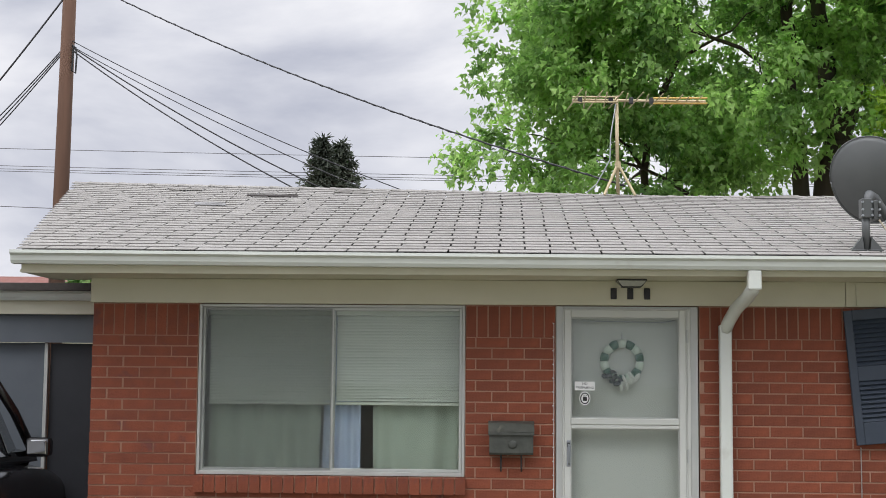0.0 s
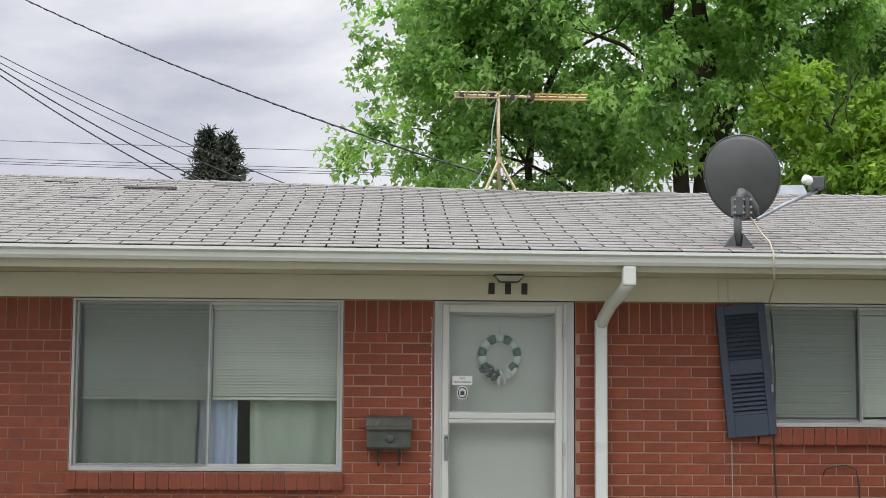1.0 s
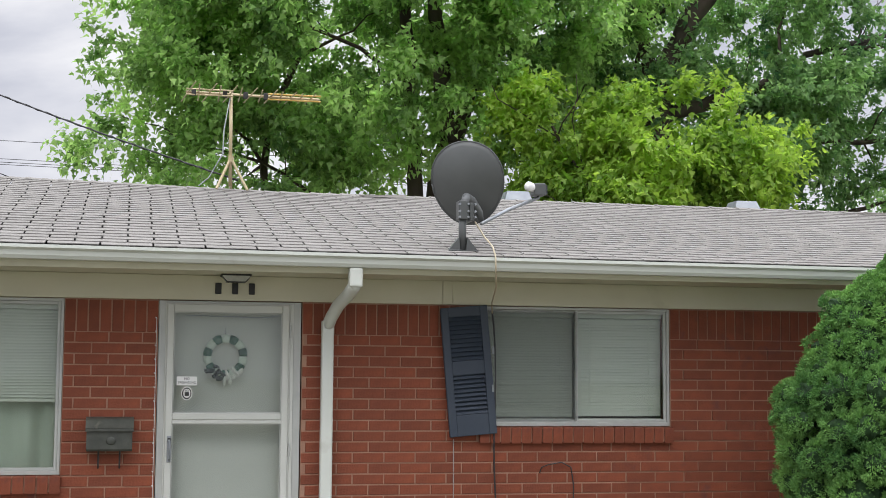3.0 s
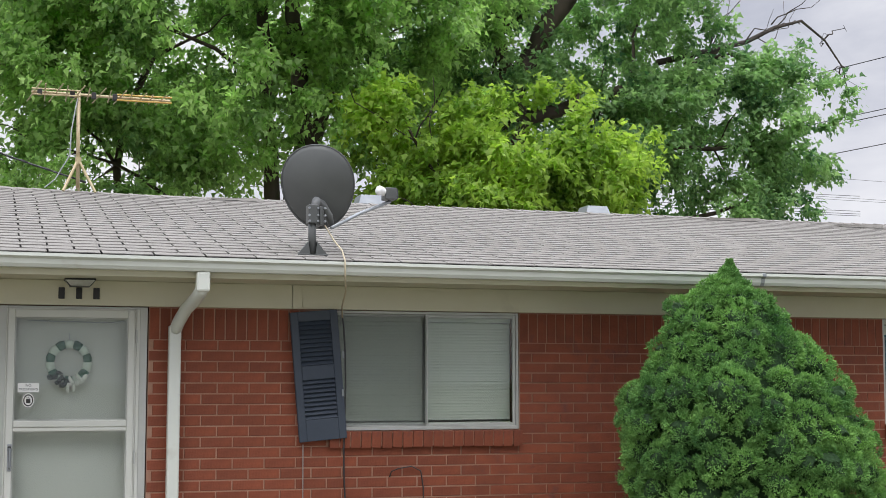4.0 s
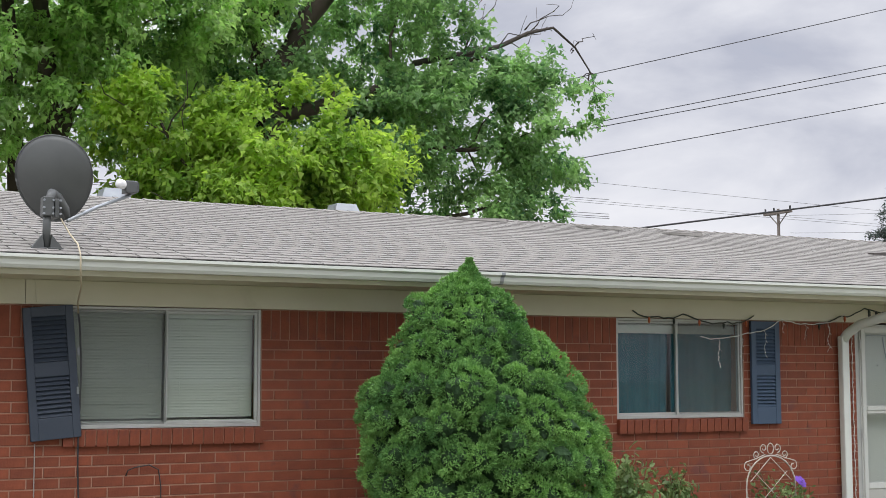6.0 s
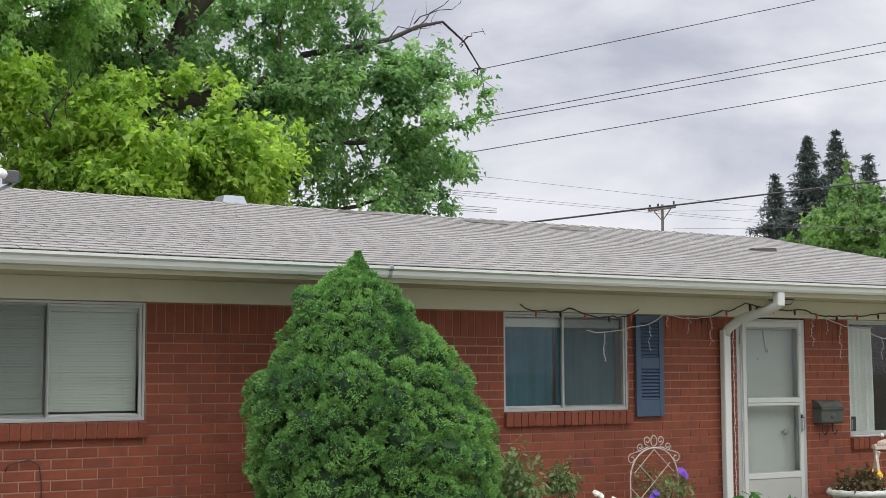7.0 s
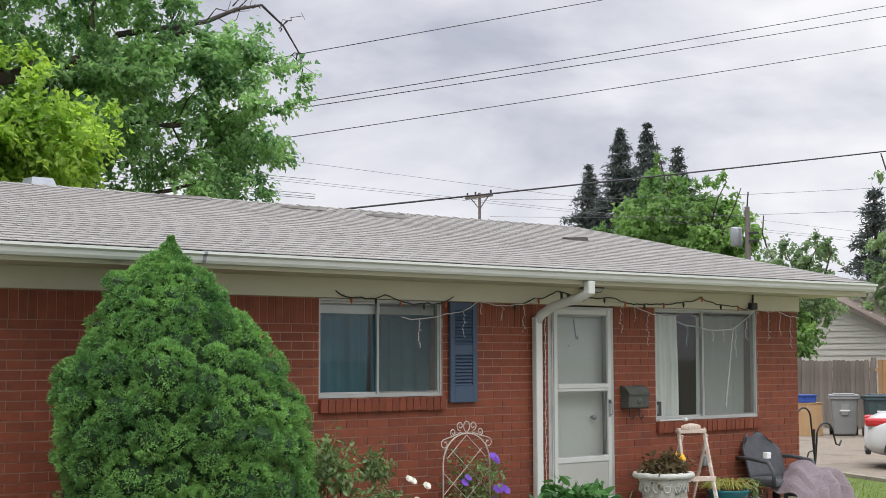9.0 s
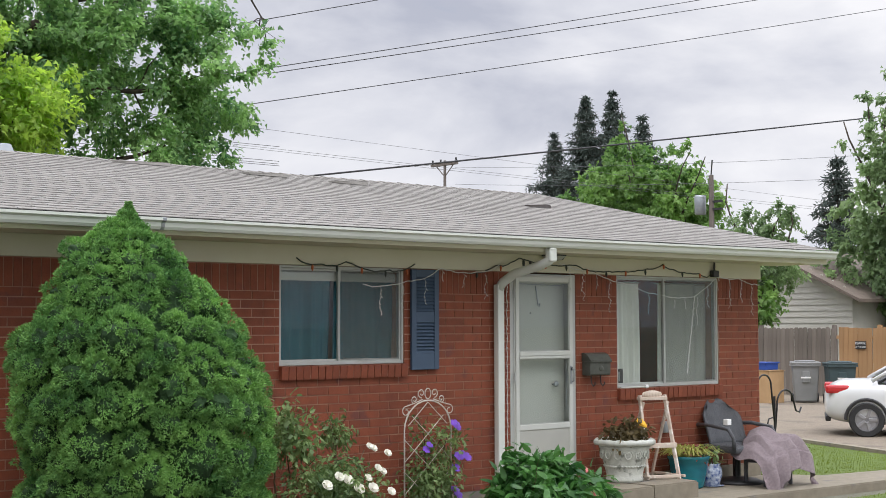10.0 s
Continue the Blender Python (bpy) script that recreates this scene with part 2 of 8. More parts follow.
def tube(bm, pts, radius, sides=8, caps=True, squash=None):
    """A round bar along points; radius is a number or one for each point."""
    pts = [Vector(p) for p in pts]
    rs = radius if isinstance(radius, (list, tuple)) else [radius] * len(pts)
    rings, up = [], None
    for i, p in enumerate(pts):
        d = (pts[min(i + 1, len(pts) - 1)] - pts[max(i - 1, 0)]).normalized()
        if up is None:
            up = d.orthogonal().normalized()
        u = (up - d * up.dot(d))
        u = u.normalized() if u.length > 1e-6 else d.orthogonal().normalized()
        up = u
        w = d.cross(u)
        rings.append([bm.verts.new(p + (u * math.cos(a) + w * math.sin(a)) * rs[i]) for a in (2 * math.pi * k / sides for k in range(sides))])
    for r0, r1 in zip(rings, rings[1:]):
        for k in range(sides):
            bm.faces.new((r0[k], r0[(k + 1) % sides], r1[(k + 1) % sides], r1[k]))
    if caps:
        bm.faces.new(rings[0][::-1]), bm.faces.new(rings[-1])
    return bm


def lathe(bm, profile, centre=(0, 0, 0), sides=32, caps=True):
    """Turn a profile of (radius, height) round the upright axis."""
    c = Vector(centre)
    rings = [[bm.verts.new(c + Vector((r * math.cos(a), r * math.sin(a), z))) for a in (2 * math.pi * k / sides for k in range(sides))] for r, z in profile]
    for r0, r1 in zip(rings, rings[1:]):
        for k in range(sides):
            bm.faces.new((r0[k], r0[(k + 1) % sides], r1[(k + 1) % sides], r1[k]))
    if caps:
        bm.faces.new(rings[0][::-1]), bm.faces.new(rings[-1])
    return bm


def extrude_profile(bm, yz, x0, x1):
    """A profile of (y, z) drawn along x."""
    a = [bm.verts.new((x0, y, z)) for y, z in yz]
    b = [bm.verts.new((x1, y, z)) for y, z in yz]
    k = len(yz)
    for i in range(k):
        bm.faces.new((a[i], a[(i + 1) % k], b[(i + 1) % k], b[i]))
    bm.faces.new(a[::-1]), bm.faces.new(b)
    return bm


def sag(a, b, drop, n=24):
    a, b = Vector(a), Vector(b)
    return [a.lerp(b, i / n) - Vector((0, 0, drop * 4 * (i / n) * (1 - i / n))) for i in range(n + 1)]


def flat_faces(name, verts, material):
    """One mesh of many separate faces; verts has the shape (faces, corners, 3)."""
    f, k, _ = verts.shape
    me = bpy.data.meshes.new(name)
    me.vertices.add(f * k)
    me.vertices.foreach_set("co", verts.reshape(-1).astype(np.float32))
    me.loops.add(f * k)
    me.loops.foreach_set("vertex_index", np.arange(f * k, dtype=np.int32))
    me.polygons.add(f)
    me.polygons.foreach_set("loop_start", np.arange(0, f * k, k, dtype=np.int32))
    me.polygons.foreach_set("use_smooth", np.zeros(f, dtype=bool))
    me.update(calc_edges=True)
    me.validate()
    me.materials.append(material)
    return new(name, me)


def under(ob, parent):
    ob.parent = parent
    ob.matrix_parent_inverse = parent.matrix_basis.inverted()
    return ob


# ---- the house: shell ----
WX0, WX1, WTOP, WBASE = -3.31, 13.47, 2.228, 0.15
COURSE, PITCH, JOINT = 0.0748, 0.2247, 0.010
# openings: x0, x1, z0, z1
OPEN = {"w1": (-2.560, -0.685, 1.035, WTOP), "d1": (-0.06, 0.93, 0.15, WTOP), "w2": (2.215, 3.667, 1.36, WTOP),
        "w3": (6.855, 8.215, 1.365, WTOP), "d2": (9.542, 10.454, 0.15, WTOP), "w4": (11.075, 12.745, 1.05, WTOP)}
EAVE_Y, EAVE_Z, RIDGE_Y, RIDGE_Z = -0.62, 2.568, 3.1, 3.405
L_EAVE, L_RIDGE, R_EAVE, R_RIDGE = -3.66, -4.42, 14.03, 13.05

xs = sorted({WX0, WX1, *(v for o in OPEN.values() for v in o[:2])})
core = bmesh.new()
for a, b in zip(xs, xs[1:]):
    o = next((o for o in OPEN.values() if o[0] <= a and b <= o[1]), None)
    z1 = o[2] if o else WTOP + 0.2
    if z1 > WBASE + 0.01:
        box(core, a, b, 0.005, 0.20, WBASE, z1)
    if o:
        box(core, a, b, 0.03, 0.20, WTOP, WTOP + 0.2)
wall = mesh_object("wall_front", core, MORTAR)
tagged(wall, "red brick front wall in running bond with pale mortar joints", "wall", kind="structure")
found = tagged(mesh_object("foundation", B(WX0 + 0.01, WX1 - 0.01, -0.012, 0.20, -0.4, WBASE - 0.002), CONCRETE), "grey concrete foundation strip under the brick wall", "foundation", kind="structure")
for nm, a in (("wall_west", (WX0, WX0 + 0.2, 0.2, 6.0)), ("wall_east", (WX1 - 0.2, WX1, 0.2, 6.0))):
    w = tagged(mesh_object(nm, B(*a, -0.4, 2.43), BRICK), "red brick end wall of the house", "wall", kind="structure")
w = tagged(mesh_object("wall_back", B(WX0, WX1, 6.0, 6.2, -0.4, 2.43), BRICK), "red brick back wall of the house", "wall", kind="structure")
w = tagged(mesh_object("floor", B(WX0 + 0.2, WX1 - 0.2, 0.2, 6.0, -0.05, 0.14), ROOM), "plain floor inside the house", "floor", kind="structure")
w = tagged(mesh_object("ceiling", B(WX0 + 0.2, WX1 - 0.2, 0.2, 6.0, 2.435, 2.47), ROOM), "plain ceiling inside the house", "ceiling", kind="structure")
for i, x in enumerate((1.3, 4.9, 8.9, 10.8)):
    w = tagged(mesh_object("wall_inner_%d" % (i + 1), B(x, x + 0.1, 0.201, 2.6, 0.14, 2.435), ROOM), "plain partition wall inside the house", "wall", kind="structure")
w = tagged(mesh_object("wall_inner_5", B(WX0 + 0.2, WX1 - 0.2, 2.6, 2.7, 0.14, 2.435), ROOM), "plain partition wall inside the house", "wall", kind="structure")

trim = bmesh.new()
for a, b in ((WX0 - 0.015, 1.93), (1.933, 5.1), (5.103, 9.9), (9.903, WX1 + 0.02)):
    box(trim, a, b, -0.028, 0.03, WTOP + 0.002, 2.400, bevel=0.003)
tagged(mesh_object("trim_frieze", trim, CREAM), "cream painted frieze board above the brick", "trim", kind="structure")
tagged(mesh_object("soffit", B(L_EAVE, R_EAVE, EAVE_Y + 0.075, 0.19, 2.402, 2.417), CREAM), "cream painted soffit boards under the eave", "soffit", kind="structure")
fas = extrude_profile(bmesh.new(), [(EAVE_Y + 0.045, 2.394), (EAVE_Y + 0.07, 2.394), (EAVE_Y + 0.07, EAVE_Z - 0.07), (EAVE_Y + 0.045, EAVE_Z - 0.07)], L_EAVE + 0.02, R_EAVE - 0.03)
tagged(mesh_object("trim_fascia", fas, CREAM), "cream painted fascia board along the eave", "trim", kind="structure")


def eave_drop(x):
    """How far the old eave and its gutter hang below a straight line."""
    return 0.018 + 0.024 * math.sin(math.pi * min(max((x + 3.7) / 17.8, 0.0), 1.0))


def channel(yz, x0, x1, n=18):
    """A profile of (y, z) drawn along the sagging eave."""
    bm, k = bmesh.new(), len(yz)
    rings = [[bm.verts.new((x, y, z - eave_drop(x))) for y, z in yz] for x in (x0 + (x1 - x0) * i / n for i in range(n + 1))]
    for a, b in zip(rings, rings[1:]):
        for i in range(k):
            bm.faces.new((a[i], a[(i + 1) % k], b[(i + 1) % k], b[i]))
    bm.faces.new(rings[0][::-1]), bm.faces.new(rings[-1])
    return bm


def roof_point(u, v, h=0.0):
    """A point of the front slope: u along the eave in metres from its left end, v up the slope from 0 to 1."""
    x0, x1 = L_EAVE + (L_RIDGE - L_EAVE) * v, R_EAVE + (R_RIDGE - R_EAVE) * v
    sagz = -0.012 * math.sin(u * 0.9) * math.sin(math.pi * v) + 0.115 * v * max(0.0, 1 - u / 5.5) - eave_drop(x0 + u) * (1 - v)
    return Vector((x0 + u, EAVE_Y + (RIDGE_Y - EAVE_Y) * v, EAVE_Z + (RIDGE_Z - EAVE_Z) * v + h + sagz))


deck = bmesh.new()
cor = [(L_EAVE, EAVE_Y, EAVE_Z - 0.044), (R_EAVE, EAVE_Y, EAVE_Z - 0.044), (R_RIDGE, RIDGE_Y, RIDGE_Z), (L_RIDGE, RIDGE_Y, RIDGE_Z)]
bk = [(L_RIDGE, RIDGE_Y, RIDGE_Z), (R_RIDGE, RIDGE_Y, RIDGE_Z), (R_RIDGE + 0.3, 6.8, EAVE_Z), (L_RIDGE - 0.3, 6.8, EAVE_Z)]
for q in (cor, bk):
    top = [deck.verts.new((x, y, z - 0.012)) for x, y, z in q]
    low = [deck.verts.new((x, y, z - 0.058)) for x, y, z in q]
    deck.faces.new(top), deck.faces.new(low[::-1])
    for i in range(4):
        deck.faces.new((top[i], low[i], low[(i + 1) % 4], top[(i + 1) % 4]))
roof = tagged(mesh_object("roof", deck, SHINGLE_CUT), "low gable roof of weathered light grey asphalt shingles", "roof", kind="structure")
gab = bmesh.new()
for xe in (WX0, WX1):
    s_ = -0.15 if xe > 0 else 0.15
    t0 = [gab.verts.new((xe + d, y, z)) for d in (0, s_) for y, z in ((0.2, 2.43), (3.1, 3.22), (6.2, 2.43))]
    gab.faces.new(t0[:3]), gab.faces.new(t0[3:][::-1])
    for i in range(3):
        gab.faces.new((t0[i], t0[i + 3], t0[(i + 1) % 3 + 3], t0[(i + 1) % 3]))
tagged(mesh_object("wall_gable", gab, CREAM), "cream painted gable end boards", "wall", kind="structure")

# gutter: a hollow channel with a rolled lip
gp = [(EAVE_Y + 0.043, 2.565), (EAVE_Y + 0.043, 2.468), (EAVE_Y - 0.035, 2.468), (EAVE_Y - 0.05, 2.490), (EAVE_Y - 0.055, 2.520), (EAVE_Y - 0.078, 2.535), (EAVE_Y - 0.078, 2.556),
      (EAVE_Y - 0.066, 2.556), (EAVE_Y - 0.066, 2.541), (EAVE_Y - 0.045, 2.525), (EAVE_Y - 0.040, 2.492), (EAVE_Y - 0.030, 2.476), (EAVE_Y + 0.036, 2.476), (EAVE_Y + 0.036, 2.565)]
gutter = thing("gutter", (5, EAVE_Y, 2.47), "long white painted metal gutter along the eave", "gutter")
for i, (a, b) in enumerate(((L_EAVE - 0.02, 5.35), (5.352, R_EAVE + 0.02))):
    g = channel(gp, a, b)
    part("channel", g, GUTTER, gutter)
for x in (L_EAVE - 0.024, R_EAVE + 0.02):
    part("end_cap", channel([gp[k] for k in (0, 1, 2, 3, 4, 5, 6)], x, x + 0.004, 1), GUTTER, gutter)
part("joint_strap", channel([(y - 0.003, z - 0.002) for y, z in gp[1:7]] + [(y + 0.004, z + 0.004) for y, z in gp[7:13]], 5.335, 5.365, 1), STEEL, gutter)


def downspout(x, x_top, group):
    """A rectangular pipe with an elbow at the eave and one at the wall."""
    d = thing("downspout", (x, -0.06, 0.15), "white painted metal downspout fixed to the brick", "downspout", group)
    def bar(a, b, w, dp):
        a, b = Vector(a), Vector(b)
        q = (b - a).to_track_quat("Z", "X").to_matrix().to_4x4()
        bm = bmesh.new()
        box(bm, -w / 2, w / 2, -dp / 2, dp / 2, 0, (b - a).length, bevel=0.012, m=Matrix.Translation(a) @ q)
        return bm
    part("pipe", B(x - 0.042, x + 0.042, -0.095, -0.025, 0.02, 2.10, bevel=0.012), GUTTER, d)
    part("outlet", B(x_top - 0.045, x_top + 0.045, EAVE_Y - 0.035, EAVE_Y + 0.04, 2.30, 2.468 - eave_drop(x_top), bevel=0.014), GUTTER, d)
    seg = [Vector((x_top, EAVE_Y, 2.34)), Vector((x_top - 0.01, EAVE_Y + 0.05, 2.285)), Vector((x + 0.04, -0.13, 2.18)), Vector((x, -0.062, 2.06))]
    el = bmesh.new()
    tube(el, [seg[0], seg[0] * 0.45 + seg[1] * 0.55, seg[1] * 0.8 + seg[2] * 0.2, seg[1] * 0.2 + seg[2] * 0.8, seg[2] * 0.5 + seg[3] * 0.5, seg[3]], [0.044] * 6, 14)
    part("elbow", el, GUTTER, d, smooth=True)
    return d


downspout(1.10, 1.205, "downspouts")
downspout(9.34, 9.49, "downspouts")

# ---- ground ----


def ground_z(x, y):
    t = min(max((x - 13.2) / 7.0, 0.0), 1.0)
    return -0.07 - 0.13 * t * t * (3 - 2 * t)


def sheet(name, material, xs, ys, lift, label, category, kind="structure"):
    bm = bmesh.new()
    grid = [[bm.verts.new((x, y, ground_z(x, y) + lift)) for x in xs] for y in ys]
    for j in range(len(ys) - 1):
        for i in range(len(xs) - 1):
            bm.faces.new((grid[j][i], grid[j][i + 1], grid[j + 1][i + 1], grid[j + 1][i]))
    return tagged(mesh_object(name, bm, material), label, category, kind=kind)


far = [-2500, -600, -150, -60, -30]
sheet("ground", TURF, far + [-10, 0, 8] + [13 + i * 0.5 for i in range(17)] + [25, 40, 80, 200, 600, 2500], far + [-15, -6, 0, 6, 15, 30, 60, 150, 600, 2500], -0.03, "green lawn and soil ground round the house", "ground")

# ---- windows ----


def ring(x0, x1, y0, y1, z0, z1, w, wb=None, bevel=0.003):
    """A rectangular frame of four bars."""
    wb = w if wb is None else wb
    bm = bmesh.new()
    box(bm, x0, x0 + w, y0, y1, z0, z1, bevel)
    box(bm, x1 - w, x1, y0, y1, z0, z1, bevel)
    box(bm, x0 + w, x1 - w, y0, y1, z1 - w, z1, bevel)
    box(bm, x0 + w, x1 - w, y0, y1, z0, z0 + wb, bevel)
    return bm


def window(number, key, mid, screen_side, label):
    x0, x1, z0, z1 = OPEN[key]
    w = thing("window_%d" % number, ((x0 + x1) / 2, 0.03, z0), label, "window", kind="structure")
    part("window_frame", ring(x0 + 0.002, x1 - 0.002, 0.012, 0.085, z0 + 0.004, z1 - 0.002, 0.020, 0.028), ALU, w)
    a, b = x0 + 0.0225, x1 - 0.0225
    zl, zh = z0 + 0.032, z1 - 0.0225
    for i, (p, q, y) in enumerate(((a, mid + 0.012, 0.050), (mid - 0.018, b, 0.026))):
        sash = part("sash", ring(p, q, y, y + 0.022, zl, zh, 0.021), ALU, w)
        pane = part("pane", B(p + 0.021, q - 0.021, y + 0.009, y + 0.012, zl + 0.021, zh - 0.021), GLASS, sash)
        pane.visible_shadow = False
        if (screen_side == "left") == (i == 0):
            part("insect_screen", B(p + 0.021, q - 0.02, 0.018, 0.0184, zl + 0.01, zh - 0.01), SCREEN, w, "grey insect screen")
    part("track", B(x0 + 0.023, x1 - 0.023, 0.014, 0.05, z0 + 0.0285, z0 + 0.0318), ALU, w)
    # rowlock brick sill, standing proud of the wall
    sill = part("window_sill", B(x0 + 0.004, x1 - 0.004, -0.030, 0.10, z0 - 0.108, z0 - 0.006), MORTAR, w)
    n = round((x1 - x0 + 0.022) / 0.078)
    st = (x1 - x0 + 0.022) / n
    me = bpy.data.meshes.new("brick")
    bm = bmesh.new()
    box(bm, -st / 2 + 0.005, st / 2 - 0.005, -0.045, 0.10, -0.112, 0.0)
    bm.to_mesh(me)
    bm.free()
    me.materials.append(BRICK)
    rnd = random.Random(number)
    for i in range(n):
        o = new("brick", me)
        o.parent = sill
        o.matrix_basis = pose(x0 - 0.011 + st * (i + 0.5), -0.002 + rnd.uniform(-0.003, 0.003), z0 - 0.002 + rnd.uniform(-0.002, 0.002), rnd.uniform(-1, 1) + 4, 0, rnd.uniform(-0.6, 0.6))
    return w


window(1, "w1", -1.61, "left", "wide two-pane aluminium sliding window with an insect screen")
window(2, "w2", 2.958, "left", "two-pane aluminium sliding window with a dull insect screen")
window(3, "w3", 7.51, "right", "two-pane aluminium sliding window with teal curtains behind")
window(4, "w4", 11.86, "right", "two-pane aluminium sliding window with white sheer curtains")


def blind(x0, x1, z0, z1, label, pitch=0.0205, tilt=66):
    b = thing("window_blind", ((x0 + x1) / 2, 0.125, z0), label, "blind", "window blinds")
    part("headrail", B(x0, x1, 0.105, 0.145, z1 - 0.035, z1, 0.003), BLIND, b)
    me = bpy.data.meshes.new("slat")
    bm = bmesh.new()
    w = 0.0135
    pr = [(-w, 0), (-w * 0.4, 0.0022), (w * 0.4, 0.0022), (w, 0), (w * 0.4, 0.001), (-w * 0.4, 0.001)]
    extrude_profile(bm, pr, x0 + 0.004, x1 - 0.004)
    bm.to_mesh(me)
    bm.free()
    me.materials.append(BLIND)
    rnd = random.Random(int(x0 * 100))
    z = z1 - 0.05
    while z > z0 + 0.035:
        o = new("slat", me)
        o.parent = b
        o.matrix_parent_inverse = b.matrix_basis.inverted()
        o.matrix_basis = pose(0, 0.125, z, tilt + rnd.uniform(-4, 4), rnd.uniform(-0.05, 0.05), 0)
        z -= pitch
    part("bottom_rail", B(x0, x1, 0.112, 0.138, z0, z0 + 0.022, 0.003), BLIND, b)
    for f in (0.15, 0.85):
        x = x0 + (x1 - x0) * f
        part("cord", B(x - 0.001, x + 0.001, 0.108, 0.110, z0 + 0.02, z1 - 0.03), BLIND, b)
    return b


def curtain(x0, x1, z0, z1, material, label, y=0.17, fold=0.11, depth=0.022, seed=1):
    rnd = random.Random(seed)
    c = thing("curtain", ((x0 + x1) / 2, y, z0), label, "curtain", "curtains")
    bm = bmesh.new()
    n = max(int((x1 - x0) / 0.012), 8)
    ph = rnd.uniform(0, 6)
    rows = []
    for k in range(2):
        for j in range(7):
            f = j / 6
            row = []
            for i in range(n + 1):
                x = x0 + (x1 - x0) * i / n
                d = depth * (math.sin(x / fold * 6.28 + ph + 0.7 * math.sin(x * 9)) * (0.6 + 0.4 * f) + 0.4 * math.sin(x * 23 + ph + f))
                row.append(bm.verts.new((x + 0.01 * math.sin(f * 4 + x * 7), y + d + 0.002 * k, z1 + (z0 - z1) * f)))
            rows.append(row)
    for k in range(2):
        for j in range(6):
            for i in range(n):
                q = (rows[k * 7 + j][i], rows[k * 7 + j][i + 1], rows[k * 7 + j + 1][i + 1], rows[k * 7 + j + 1][i])
                bm.faces.new(q if k else q[::-1])
    part("cloth", bm, material, c, smooth=True)
    part("rod", tube(bmesh.new(), [(x0 - 0.02, y, z1 + 0.01), (x1 + 0.02, y, z1 + 0.01)], 0.008), ALU, c)
    return c


blind(-2.50, -1.63, 1.525, 2.19, "pale green-grey slatted blind half lowered behind the screen")
blind(-1.60, -0.72, 1.525, 2.19, "pale green-grey slatted blind half lowered behind glass")
curtain(-2.505, -1.72, 0.6, 2.15, CURTAIN, "sage green curtain hanging closed behind the screen", 0.19, 0.16, 0.02, 2)
curtain(-1.70, -1.42, 0.6, 2.15, CURTAIN_BLUE, "pale blue curtain hanging beside a dark gap", 0.19, 0.09, 0.02, 3)
curtain(-1.335, -0.70, 0.6, 2.15, CURTAIN, "sage green curtain hanging in soft folds", 0.20, 0.17, 0.02, 4)
blind(2.25, 2.948, 1.395, 2.19, "dull slatted blind closed behind the screen")
blind(2.978, 3.638, 1.395, 2.19, "pale slatted blind fully lowered behind glass")
curtain(6.87, 7.30, 0.9, 2.13, CURTAIN_TEAL, "dark teal curtain hanging behind the window", 0.20, 0.12, 0.02, 15)
curtain(7.28, 7.50, 0.9, 2.13, CURTAIN_TEAL, "teal curtain hanging at the edge of the pane", 0.16, 0.08, 0.015, 5)
curtain(7.54, 8.20, 0.9, 2.13, CURTAIN_TEAL, "teal curtain drawn behind the insect screen", 0.16, 0.14, 0.02, 6)
SHEER = surface("white_sheer", (0.62, 0.63, 0.58), (0.70, 0.71, 0.66), 6, 0.9, 0.1, 120)
curtain(11.10, 11.58, 0.7, 2.15, SHEER, "white sheer curtain hanging at the window's edge", 0.16, 0.08, 0.02, 7)
curtain(11.90, 12.72, 0.7, 2.15, SHEER, "white sheer curtain drawn behind the insect screen", 0.19, 0.2, 0.025, 8)
roller = thing("roller_shade", (7.2, 0.11, 2.1), "white roller shade rolled up at the window head", "shade")
part("roll", tube(bmesh.new(), [(6.89, 0.115, 2.165), (8.19, 0.115, 2.165)], 0.02, 12), WHITE, roller, smooth=True)
part("cloth", B(6.89, 8.19, 0.094, 0.096, 2.10, 2.17), WHITE, roller)

# ---- doors ----
INNER = surface("inner_door_paint", (0.46, 0.465, 0.425), (0.51, 0.515, 0.475), 3, 0.5, 0.05, 20, wear=((0.46, 0.46, 0.42), 2.0, 0.66))


